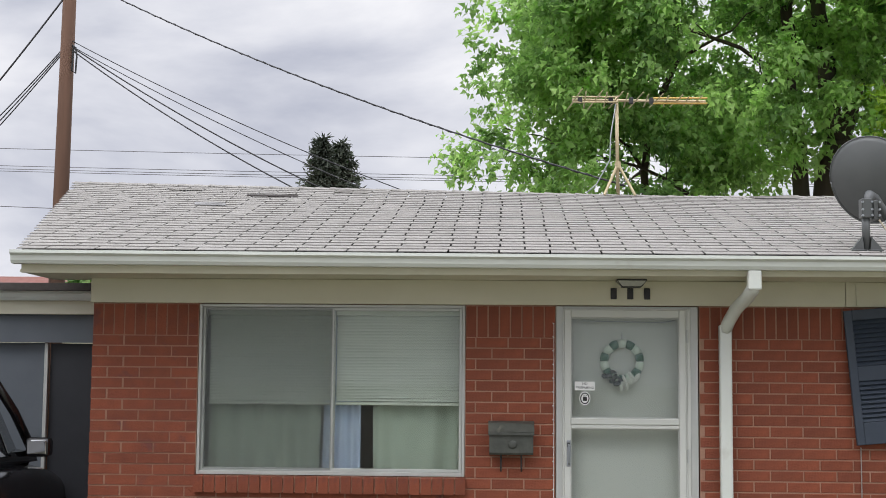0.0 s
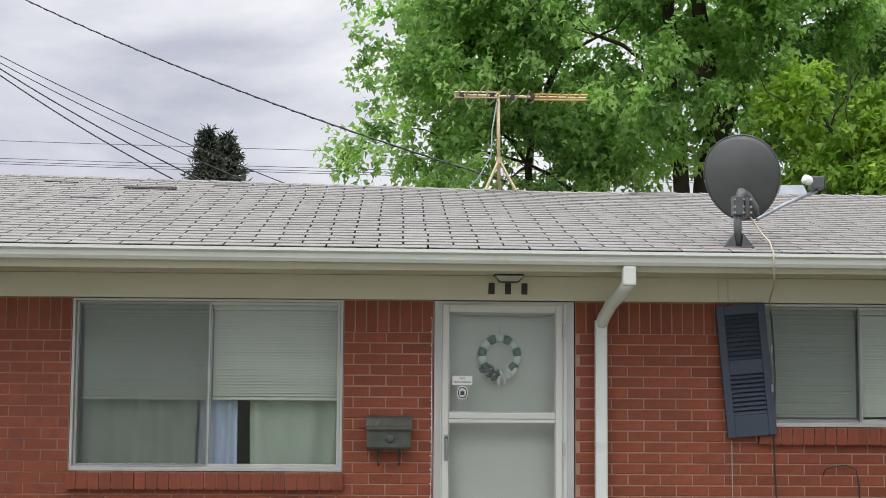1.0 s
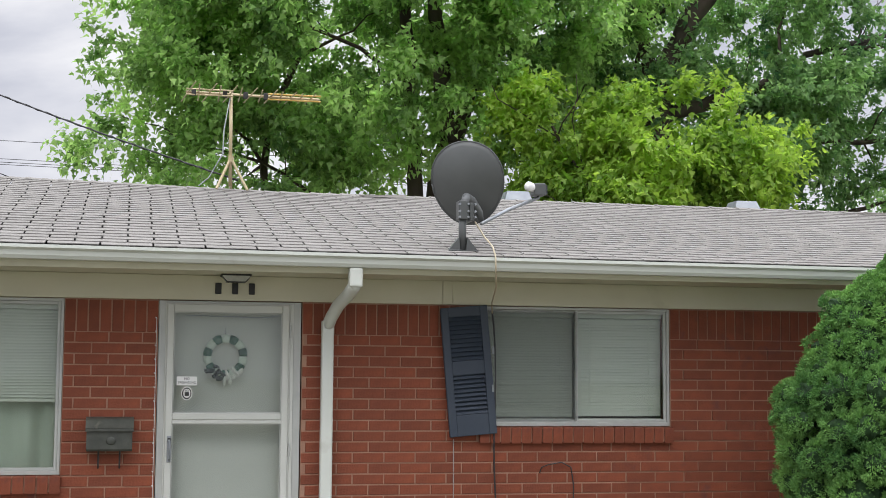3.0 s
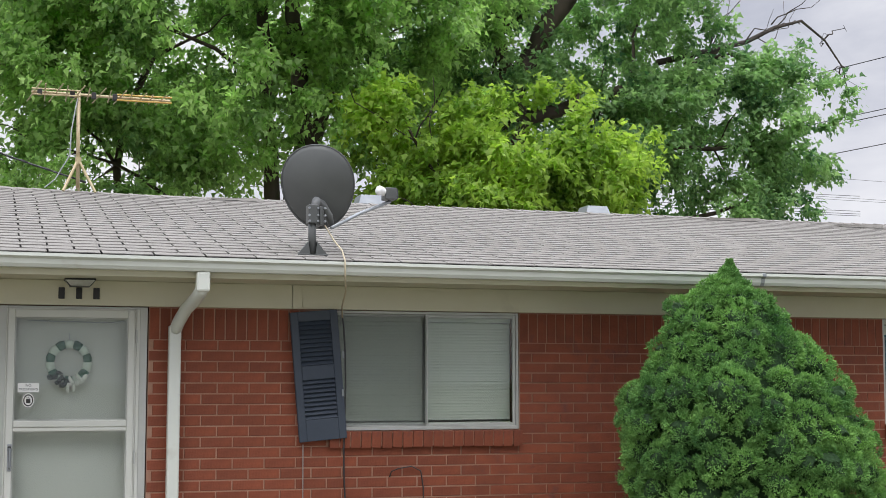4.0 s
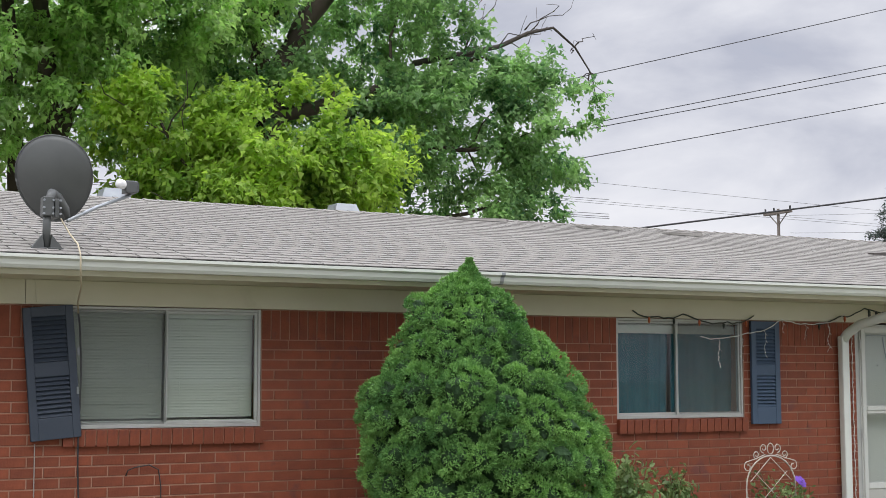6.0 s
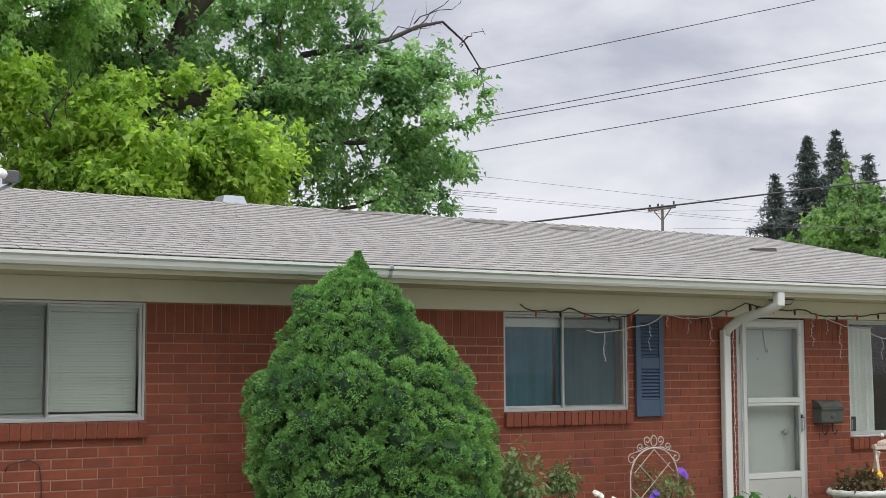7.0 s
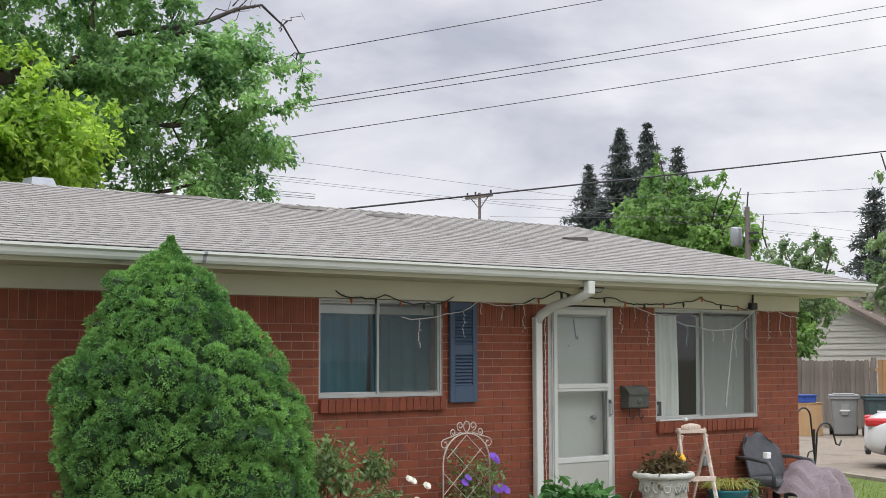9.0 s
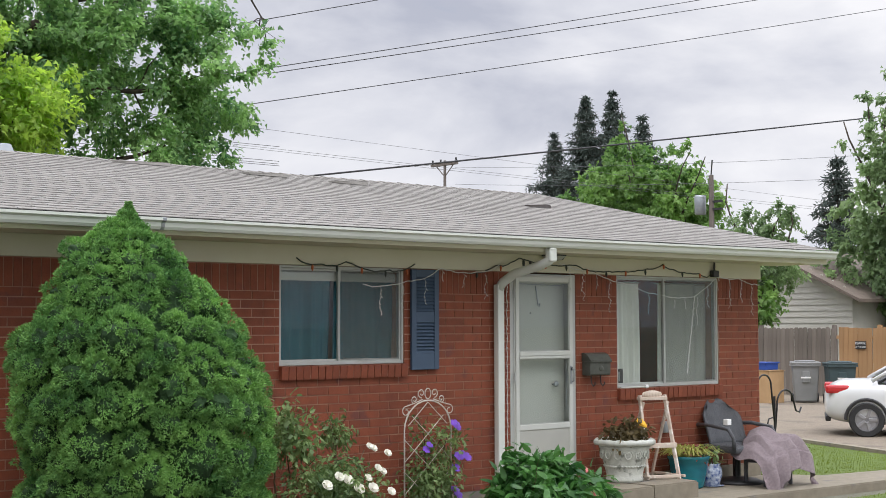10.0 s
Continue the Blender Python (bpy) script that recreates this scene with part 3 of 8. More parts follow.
def storm_door(number, x0, x1, ztop, rail_z, label, hinge_right, low_glass, right_jamb=0.062):
    """A white storm door: outer jamb, stiles and rails, two panes, and the house door behind."""
    zb = 0.17
    d = thing("door_%d" % number, ((x0 + x1) / 2, 0.0, zb), label, "door", kind="structure")
    part("jamb", ring(x0 - 0.056, x1 + right_jamb, 0.004, 0.19, 0.152, ztop + 0.024, 0.052, 0.02), ALU, d)
    part("jamb_edge", ring(x0 - 0.012, x1 + 0.012, -0.006, 0.003, 0.16, ztop + 0.008, 0.012, 0.010), WHITE, d)
    st = 0.046
    if right_jamb > 0.07:
        part("hinge_strip", B(x1 + 0.013, x1 + right_jamb - 0.0525, -0.004, 0.02, zb, ztop + 0.008, 0.002), WHITE, d)
    part("stile", B(x0, x0 + st, -0.022, 0.008, zb, ztop, 0.006), WHITE, d)
    part("stile", B(x1 - st, x1, -0.022, 0.008, zb, ztop, 0.006), WHITE, d)
    part("top_rail", B(x0 + st, x1 - st, -0.020, 0.007, ztop - 0.055, ztop - 0.001, 0.005), WHITE, d)
    part("middle_rail", B(x0 + st, x1 - st, -0.030, 0.007, rail_z - 0.022, rail_z + 0.022, 0.006), WHITE, d)
    part("middle_bead", B(x0 + st, x1 - st, -0.024, 0.006, rail_z - 0.05, rail_z - 0.0225, 0.004), WHITE, d)
    part("kick_rail", B(x0 + st, x1 - st, -0.020, 0.007, low_glass - 0.055, low_glass, 0.005), WHITE, d)
    part("kick_panel", B(x0 + st, x1 - st, -0.012, 0.005, zb, low_glass - 0.0555, 0.004), KICK, d)
    for za, zc in ((rail_z + 0.022, ztop - 0.056), (low_glass, rail_z - 0.05)):
        p = part("pane", B(x0 + st - 0.004, x1 - st + 0.004, -0.008, -0.005, za, zc), GLASS, d)
        p.visible_shadow = False
        part("gasket", ring(x0 + st, x1 - st, -0.013, -0.0085, za, zc, 0.008), ALU, p, "grey glazing gasket")
    panel = part("door_leaf", B(x0 + 0.004, x1 - 0.004, 0.10, 0.145, zb, ztop + 0.0, 0.003), INNER, d, "off-white house door behind the glass")
    hx = x1 + 0.012 if hinge_right else x0 - 0.012
    for z in (0.4, 1.2, 2.02):
        part("hinge", tube(bmesh.new(), [(hx, -0.016, z - 0.045), (hx, -0.016, z + 0.045)], 0.007), ALU, d)
    kx = x0 + 0.03 if hinge_right else x1 - 0.03
    hb = bmesh.new()
    box(hb, kx - 0.014, kx + 0.014, -0.028, -0.0225, 1.12, 1.30, 0.003)
    part("handle_plate", hb, STEEL, d)
    part("handle", tube(bmesh.new(), [(kx, -0.03, 1.27), (kx, -0.062, 1.265), (kx, -0.066, 1.22), (kx, -0.062, 1.15), (kx + 0.004, -0.03, 1.14)], 0.008), STEEL, d, "steel pull handle")
    part("push_button", B(kx - 0.010, kx + 0.010, -0.040, -0.0285, 1.255, 1.285, 0.002), BLACK, d)
    part("threshold", B(x0 - 0.05, x1 + 0.05, -0.05, 0.10, 0.128, 0.168, 0.004), ALU, d)
    # door closer near the top
    part("closer", tube(bmesh.new(), [(x0 + 0.12, 0.04, ztop - 0.075), (x1 - 0.15, 0.03, ztop - 0.085), (x1 - 0.07, 0.02, ztop - 0.07)], 0.004), STEEL, d)
    return d


d_one = storm_door(1, 0.0, 0.835, 2.20, 1.430, "white storm door with two glass panes and a white door behind", True, 0.72, 0.087)
d_two = storm_door(2, 9.60, 10.39, 2.19, 1.43, "white storm door with a full lower pane, shut", False, 0.74)
knob = lathe(bmesh.new(), [(0.012, 0), (0.012, 0.03), (0.026, 0.035), (0.030, 0.05), (0.024, 0.062), (0.006, 0.066)], sides=16)
bmesh.ops.transform(knob, matrix=pose(10.22, 0.10, 1.12, 90, 0, 0), verts=knob.verts)
part("door_knob", knob, STEEL, d_two, "steel round knob on the inner door", smooth=True)
part("door_knocker", tube(bmesh.new(), [(9.985, 0.096, 2.10), (9.99, 0.085, 2.0), (10.01, 0.085, 1.90), (10.03, 0.085, 1.895), (10.03, 0.085, 1.93)], 0.006), STEEL, d_two, "thin steel over-door hook")
part("peephole", tube(bmesh.new(), [(9.91, 0.099, 1.83), (9.91, 0.094, 1.83)], 0.008), BLACK, d_two)
part("pull_cord", tube(bmesh.new(), [(10.33, 0.02, 1.36), (10.34, 0.015, 1.2), (10.325, 0.015, 1.0), (10.335, 0.015, 0.86)], 0.005), STEEL, d_two)

# wreath on the first door
WREATH_PALE = surface("pale_mint_ribbon", (0.50, 0.58, 0.50), (0.62, 0.68, 0.60), 30, 0.85, 0.3, 150)
WREATH_GREEN = surface("sage_ribbon", (0.05, 0.115, 0.088), (0.09, 0.17, 0.13), 30, 0.85, 0.3, 150)
WREATH_DARK = surface("dark_bow", (0.035, 0.045, 0.045), (0.07, 0.085, 0.08), 30, 0.85, 0.3, 150)
wreath = thing("wreath", (0.405, 0.07, 1.69), "green and pale ribbon wreath with a dark bow on the door", "wreath")
WC, WR = Vector((0.405, 0.072, 1.845)), 0.125
for i in range(14):
    a0, a1 = 2 * math.pi * i / 14, 2 * math.pi * (i + 1) / 14
    pts = [WC + Vector((math.cos(a), 0, math.sin(a))) * WR for a in (a0, (a0 + a1) / 2, a1)]
    part("wrap", tube(bmesh.new(), pts, [0.028, 0.031, 0.028], 10), WREATH_PALE if i % 2 else WREATH_GREEN, wreath, "pale mint wrap" if i % 2 else "sage green wrap", smooth=True)
rnd = random.Random(5)
for k, (mat_, ax, az, n_) in enumerate(((WREATH_DARK, -0.06, -0.115, 16), (SHEER, 0.045, -0.125, 14))):
    bm = bmesh.new()
    for _ in range(n_):
        c = WC + Vector((ax + rnd.gauss(0, 0.028), -0.03 + rnd.gauss(0, 0.01), az + rnd.gauss(0, 0.022)))
        bmesh.ops.create_icosphere(bm, subdivisions=1, radius=rnd.uniform(0.012, 0.022), matrix=Matrix.Translation(c) @ Euler((rnd.random() * 3, rnd.random() * 3, 0)).to_matrix().to_4x4() @ Matrix.Diagonal((1.5, 0.6, 1, 1)))
    part("bow" if k == 0 else "flower_cluster", bm, mat_, wreath, "dark fabric bow" if k == 0 else "cream flower cluster")
part("hanger", tube(bmesh.new(), [WC + Vector((0, 0, 0.13)), WC + Vector((0, 0.005, 0.20))], 0.003), STEEL, wreath)


def lettering(text, x, y, z, size, material, parent, name="lettering"):
    cu = bpy.data.curves.new(name, "FONT")
    cu.body, cu.size, cu.align_x, cu.align_y, cu.extrude = text, size, "CENTER", "CENTER", 0.0006
    tmp = new("tmp_text", cu)
    me = bpy.data.meshes.new_from_object(tmp)
    bpy.data.objects.remove(tmp)
    bpy.data.curves.remove(cu)
    me.name = name
    me.materials.clear()
    me.materials.append(material)
    o = new(name, me)
    o.parent = parent
    o.matrix_parent_inverse = parent.matrix_basis.inverted()
    o.matrix_basis = pose(x, y, z, 90, 0, 0)
    return o


INK = surface("black_ink", (0.02, 0.02, 0.02), (0.03, 0.03, 0.03), 20, 0.6, 0)
PAPER = surface("sign_white", (0.78, 0.78, 0.76), (0.82, 0.82, 0.80), 10, 0.5, 0)
sign = thing("door_sign", (0.14, -0.01, 1.642), "small white no trespassing sticker on the door glass", "sign")
part("plate", B(0.072, 0.210, -0.0112, -0.0088, 1.642, 1.703, 0.001), PAPER, sign)
lettering("NO", 0.141, -0.0122, 1.687, 0.024, INK, sign)
lettering("TRESPASSING", 0.141, -0.0122, 1.661, 0.0205, INK, sign)
oval = thing("oval_sticker", (0.14, -0.01, 1.555), "oval grey and white sticker on the door glass", "sticker")
for r0, r1, mt, yy in ((0.038, 0.047, PAPER, -0.0100), (0.032, 0.040, INK, -0.0112), (0.025, 0.032, PAPER, -0.0124)):
    bm = bmesh.new()
    vs = [bm.verts.new((0.142 + r0 * math.cos(a), yy, 1.588 + r1 * math.sin(a))) for a in (2 * math.pi * k / 28 for k in range(28))]
    f = bm.faces.new(vs)
    ex = bmesh.ops.extrude_face_region(bm, geom=[f])
    bmesh.ops.translate(bm, verts=[v for v in ex["geom"] if isinstance(v, bmesh.types.BMVert)], vec=(0, 0.001, 0))
    part("ring", bm, mt, oval)
part("emblem", B(0.128, 0.156, -0.0140, -0.0126, 1.570, 1.598, 0.002), INK, oval)
lettering("NO", 0.142, -0.0142, 1.606, 0.016, INK, oval)

# ---- fixtures on the front ----


def mailbox(x, label):
    m = thing("mailbox", (x, -0.06, 1.2), label, "mailbox", "mailboxes")
    bm = extrude_profile(bmesh.new(), [(-0.006, 1.20), (-0.105, 1.20), (-0.115, 1.215), (-0.118, 1.345), (-0.006, 1.345)], x - 0.15, x + 0.15)
    part("body", bm, MAILBLACK, m)
    lid = extrude_profile(bmesh.new(), [(-0.004, 1.347), (-0.126, 1.347), (-0.13, 1.355), (-0.118, 1.365), (-0.075, 1.412), (-0.03, 1.428), (-0.004, 1.428)], x - 0.157, x + 0.157)
    part("lid", lid, MAILBLACK, m)
    part("lip", B(x - 0.157, x + 0.157, -0.134, -0.126, 1.332, 1.352, 0.003), MAILBLACK, m)
    em = bmesh.new()
    bmesh.ops.create_icosphere(em, subdivisions=2, radius=0.028, matrix=Matrix.Translation((x + 0.01, -0.118, 1.27)) @ Matrix.Diagonal((1.2, 0.25, 1, 1)))
    part("emblem", em, MAILBLACK, m, smooth=True)
    for dx in (-0.07, 0.07):
        part("paper_hook", tube(bmesh.new(), [(x + dx, -0.05, 1.20), (x + dx, -0.055, 1.12), (x + dx, -0.08, 1.09), (x + dx, -0.105, 1.11), (x + dx, -0.105, 1.135)], 0.006), BLACK, m)
    return m


MAILBLACK = surface("worn_black_mailbox", (0.035, 0.038, 0.032), (0.085, 0.09, 0.075), 14, 0.45, 0.15, 60, wear=((0.14, 0.14, 0.11), 8.0, 0.63))
mailbox(-0.365, "worn black metal mailbox on the brick wall")
mailbox(10.69, "dark metal mailbox on the brick beside the door")


def porch_lamp(x, label):
    p = thing("porch_light", (x, -0.15, 2.42), label, "lamp", "porch lights")
    part("base", B(x - 0.115, x + 0.115, -0.225, -0.075, 2.405, 2.428, 0.004), BLACK, p)
    sh = bmesh.new()
    r = bmesh.ops.create_cone(sh, cap_ends=True, segments=4, radius1=0.085, radius2=0.135, depth=0.07, matrix=Matrix.Translation((x, -0.15, 2.372)) @ Matrix.Rotation(radians(45), 4, "Z"))
    bmesh.ops.scale(sh, vec=(1.15, 0.8, 1), verts=sh.verts, space=Matrix.Translation((-x, 0.15, -2.372)))
    part("shade", sh, LAMPGLASS, p, "ribbed frosted glass shade")
    for dx in (-1, 1):
        part("bracket", tube(bmesh.new(), [(x + dx * 0.11, -0.218, 2.408), (x + dx * 0.075, -0.20, 2.337)], 0.005), BLACK, p)
    part("bottom_rim", ring_flat(x, -0.15, 2.334), BLACK, p)
    p.matrix_basis = Matrix.Translation((x, -0.15, 2.396)) @ Matrix.Diagonal((0.88, 1.0, 0.55, 1.0))
    return p


def ring_flat(x, y, z):
    bm = bmesh.new()
    for a in ((x - 0.075, x + 0.075, y - 0.052, y - 0.045), (x - 0.075, x + 0.075, y + 0.045, y + 0.052), (x - 0.075, x - 0.068, y - 0.045, y + 0.045), (x + 0.068, x + 0.075, y - 0.045, y + 0.045)):
        box(bm, *a, z - 0.003, z + 0.004)
    return bm


LAMPGLASS = surface("lamp_glass", (0.40, 0.41, 0.38), (0.50, 0.51, 0.47), 30, 0.2, 0.3, 120)
porch_lamp(0.45, "small black porch light with a glass shade under the soffit")
porch_lamp(10.0, "small black porch light beside the downspout")
numbers = thing("house_number", (0.455, -0.03, 2.27), "three black house number marks on the frieze board", "sign")
for x in (0.34, 0.455, 0.57):
    part("mark", B(x - 0.021, x + 0.021, -0.038, -0.0285, 2.272, 2.35, 0.004), BLACK, numbers)
numbers2 = thing("house_number", (9.76, -0.03, 2.27), "small dark house number marks behind the lights", "sign")
for x in (9.70, 9.79, 9.88):
    part("mark", B(x - 0.016, x + 0.016, -0.036, -0.0285, 2.275, 2.335, 0.003), BLACK, numbers2)


def shutter(m, h, w, material, label):
    """A louvred plastic shutter with two fields; m places its lower left corner."""
    s_ = thing("shutter", m, label, "shutter", "shutters")
    inv = m
    def put(name, bm, lab=""):
        bmesh.ops.transform(bm, matrix=m, verts=bm.verts)
        return part(name, bm, material, s_, lab)
    e_ = 0.055
    put("stile", B(0, e_, -0.03, 0, 0, h, 0.004)), put("stile", B(w - e_, w, -0.03, 0, 0, h, 0.004))
    rails = ((0, 0.15), (h * 0.47, h * 0.47 + 0.10), (h - 0.07, h))
    for a, b in rails:
        put("rail", B(e_, w - e_, -0.028, -0.001, a, b, 0.004))
    put("backing", B(e_, w - e_, -0.006, -0.002, 0.15, h - 0.07))
    for (a, b), (c, d) in zip(rails, rails[1:]):
        n = int((c - b) / 0.030)
        for i in range(n):
            z = b + (i + 0.5) * (c - b) / n
            bm = bmesh.new()
            box(bm, e_ + 0.001, w - e_ - 0.001, -0.003, 0.003, -0.017, 0.017, m=pose(0, -0.016, z, -38, 0, 0))
            put("slat", bm)
    return s_


shutter(pose(1.985, -0.035, 1.285, 0, 0, 0) @ Matrix.Rotation(radians(-5.0), 4, "Y"), 0.918, 0.345, NAVY, "dark navy louvred shutter hanging crooked off the wall")
shutter(pose(8.275, -0.012, 1.305), 0.915, 0.325, SHUTTER_BLUE, "blue louvred shutter mounted straight beside the window")

# ---- trees ----
MAPLE_SHAPE = np.array([(0, 0), (0.45, 0.14), (0.21, 0.46), (0.02, 1.0), (-0.21, 0.46), (-0.45, 0.14)])
OVAL_SHAPE = np.array([(0, 0), (0.20, 0.25), (0.24, 0.5), (0.14, 0.8), (0, 1.0), (-0.14, 0.8), (-0.24, 0.5), (-0.20, 0.25)])


def leaves(rng, roots, tips, size, shape, spread=0.5, fold=0.0):
    """Leaves as flat shapes: each starts at its root, points along its tip direction and is turned by chance."""
    n = len(roots)
    d = tips / np.linalg.norm(tips, axis=1, keepdims=True)
    side = np.cross(d, rng.normal(0, 1, (n, 3)) * spread + np.array((0, 0, 1.0)))
    side /= np.linalg.norm(side, axis=1, keepdims=True) + 1e-9
    nor = np.cross(side, d)
    sx, sy = shape[:, 0], shape[:, 1]
    v = roots[:, None, :] + size[:, None, None] * (side[:, None, :] * sx[None, :, None] + d[:, None, :] * sy[None, :, None] - nor[:, None, :] * (0.25 * sy ** 2 + fold * abs(sx))[None, :, None])
    return v


def crown_points(rng, blobs, clumps, gap_scale=0.55, gap=0.42, shell=0.55, bare=()):
    """Centres of leaf clumps inside several ellipsoids, thinned where a noise is low."""
    out = []
    vols = np.array([b[3] * b[4] * b[5] for b in blobs])
    pick = vols / vols.sum()
    while len(out) < clumps:
        b = blobs[rng.choice(len(blobs), p=pick)]
        d = rng.normal(0, 1, 3)
        d /= np.linalg.norm(d)
        r = 1 - (1 - shell) * rng.random() ** 1.3
        p = np.array(b[:3]) + d * np.array(b[3:6]) * r * (0.86 + 0.28 * rng.random())
        if noise.noise(Vector(p * gap_scale * np.array((1.0, 0.3, 1.0)))) * 0.5 + 0.5 < gap and rng.random() < 0.9:
            continue
        # few leaves in front of the bare stretches of the limbs
        near = False
        for xa, za, xb, zb, w in bare:
            f = min(max(((p[0] - xa) * (xb - xa) + (p[2] - za) * (zb - za)) / ((xb - xa) ** 2 + (zb - za) ** 2), 0), 1)
            near = near or math.hypot(p[0] - xa - f * (xb - xa), p[2] - za - f * (zb - za)) < w
        if near and rng.random() < 0.93:
            continue
        out.append((p, np.array(b[:3])))
    return out


def foliage(name, rng, blobs, clumps, per, material, leaf=0.13, clump_r=0.42, droop=0.7, shape=MAPLE_SHAPE, gap=0.42, gap_scale=0.55, shell=0.5, bare=()):
    rts, tps = [], []
    for p, c in crown_points(rng, blobs, clumps, gap_scale, gap, shell, bare):
        out = p - c
        out = out / (np.linalg.norm(out) + 1e-6)
        k = int(per * (0.6 + 0.8 * rng.random()))
        # a spray: leaves along a few drooping twigs that leave the clump's heart outwards
        for _ in range(max(k // 7, 1)):
            tw = out * 0.9 + rng.normal(0, 0.55, 3) + np.array((0, 0, 0.1))
            tw /= np.linalg.norm(tw)
            ln = clump_r * (0.5 + 0.8 * rng.random())
            for j in range(7):
                f = (j + rng.random()) / 7
                rts.append(p + tw * ln * f + np.array((0, 0, -droop * 0.35 * ln * f * f)) + rng.normal(0, 0.045, 3))
                tps.append(tw * 0.6 + rng.normal(0, 0.5, 3) + np.array((0, 0, -droop)))
    rts, tps = np.array(rts), np.array(tps)
    size = leaf * (0.65 + 0.6 * rng.random(len(rts)))
    return flat_faces(name, leaves(rng, rts, tps, size, shape, 0.6), material)


def limbs(bm, rng, start, end, r0, r1, wander=0.25, n=9, sides=9, twigs=0):
    """A tapered, slightly crooked limb; returns its points."""
    a, b = Vector(start), Vector(end)
    off, pts = Vector((0, 0, 0)), []
    for i in range(n + 1):
        f = i / n
        if 0 < i < n:
            off += Vector(rng.normal(0, wander / n ** 0.5 * 0.5, 3))
        pts.append(a.lerp(b, f) + off * math.sin(math.pi * f) ** 0.7)
    tube(bm, pts, [r0 + (r1 - r0) * (i / n) ** 0.8 for i in range(n + 1)], sides)
    for _ in range(twigs):
        p = pts[rng.integers(n // 3, n + 1)]
        d = (b - a).normalized() * 0.6 + Vector(rng.normal(0, 0.6, 3))
        limbs(bm, rng, p, p + d * (b - a).length * (0.12 + 0.2 * rng.random()), max(r1 * 0.7, 0.004), min(r1 * 0.5, 0.006), 0.05 * (b - a).length, 5, 5)
    return pts


def maple(label, base, trunk, limb_list, blobs, clumps, per, material, seed, **kw):
    rng = np.random.default_rng(seed)
    t = thing("maple_tree", base, label, "tree")
    bm = bmesh.new()
    p = limbs(bm, rng, base, trunk[0], trunk[1], trunk[2], 0.3, 10, 12)
    for a, b, r0, r1 in limb_list:
        limbs(bm, rng, a, b, r0, r1, 0.5, 9, 8, twigs=6)
    part("trunk", bm, BARK, t, smooth=True)
    c = under(foliage("crown", rng, blobs, clumps, per, material, **kw), t)
    tagged(c, kind="stuff")
    return t


gz = -0.05
maple("tall green silver maple with dense drooping leaves behind the house", (4.3, 12.2, gz), ((4.75, 12.2, 5.5), 0.28, 0.20),
      [((4.3, 12.2, 3.0), (3.85, 12.1, 8.8), 0.16, 0.08), ((4.73, 12.2, 5.3), (4.4, 12.3, 9.5), 0.18, 0.08), ((4.7, 12.2, 5.0), (6.3, 12.5, 9.6), 0.14, 0.06), ((4.1, 12.1, 4.0), (0.3, 11.9, 5.4), 0.05, 0.015),
       ((3.9, 12.0, 6.5), (0.6, 12, 8.0), 0.04, 0.015), ((4.6, 12.2, 4.2), (6.5, 11.6, 5.2), 0.10, 0.03), ((2.2, 12.4, gz), (2.3, 12.4, 6.8), 0.11, 0.05)],
      [(3.2, 12.3, 7.6, 3.4, 3.0, 2.5), (0.95, 12.0, 6.7, 1.7, 1.7, 1.65), (-0.25, 11.8, 5.4, 1.1, 0.9, 0.5), (-1.15, 11.7, 5.6, 0.40, 0.4, 0.14), (-0.5, 11.7, 6.8, 0.4, 0.5, 0.4), (5.8, 12.6, 8.0, 2.6, 2.4, 2.0), (1.5, 11.8, 4.9, 1.7, 1.4, 0.8), (3.3, 11.8, 5.4, 1.0, 1.2, 0.5), (5.4, 11.6, 5.7, 1.3, 1.2, 0.5), (0.4, 12.0, 8.2, 1.4, 1.4, 1.1)],
      2150, 62, LEAF_MAPLE, 11, leaf=0.112, gap=0.49, gap_scale=1.05, clump_r=0.42, droop=0.4, bare=((4.0, 5.6, 3.9, 6.7, 0.15), (4.76, 5.2, 4.6, 6.4, 0.24)))
maple("young maple with bright yellow-green leaves behind the house", (7.48, 10.60, -0.05), ((7.57, 10.60, 4.98), 0.10, 0.05),
      [((7.48, 10.60, 2.92), (5.74, 10.40, 5.87), 0.06, 0.02), ((7.48, 10.60, 3.10), (8.75, 10.50, 6.27), 0.06, 0.02), ((7.48, 10.60, 2.54), (8.99, 10.20, 4.73), 0.05, 0.02)],
      [(6.10, 10.70, 5.70, 0.95, 0.90, 0.62), (7.63, 10.50, 5.34, 1.20, 1.10, 0.90), (8.53, 10.40, 5.78, 0.62, 0.70, 0.74), (8.95, 10.30, 4.94, 0.90, 0.80, 0.50), (6.92, 10.60, 4.41, 1.59, 1.00, 0.60), (8.5, 10.4, 6.55, 0.22, 0.25, 0.40), (9.02, 10.4, 6.55, 0.14, 0.16, 0.38), (9.6, 10.3, 5.45, 0.42, 0.4, 0.25), (5.45, 10.7, 5.9, 0.40, 0.4, 0.28)],
      460, 77, LEAF_LIME, 12, leaf=0.114, gap=0.38, gap_scale=1.1, clump_r=0.34, droop=0.4)
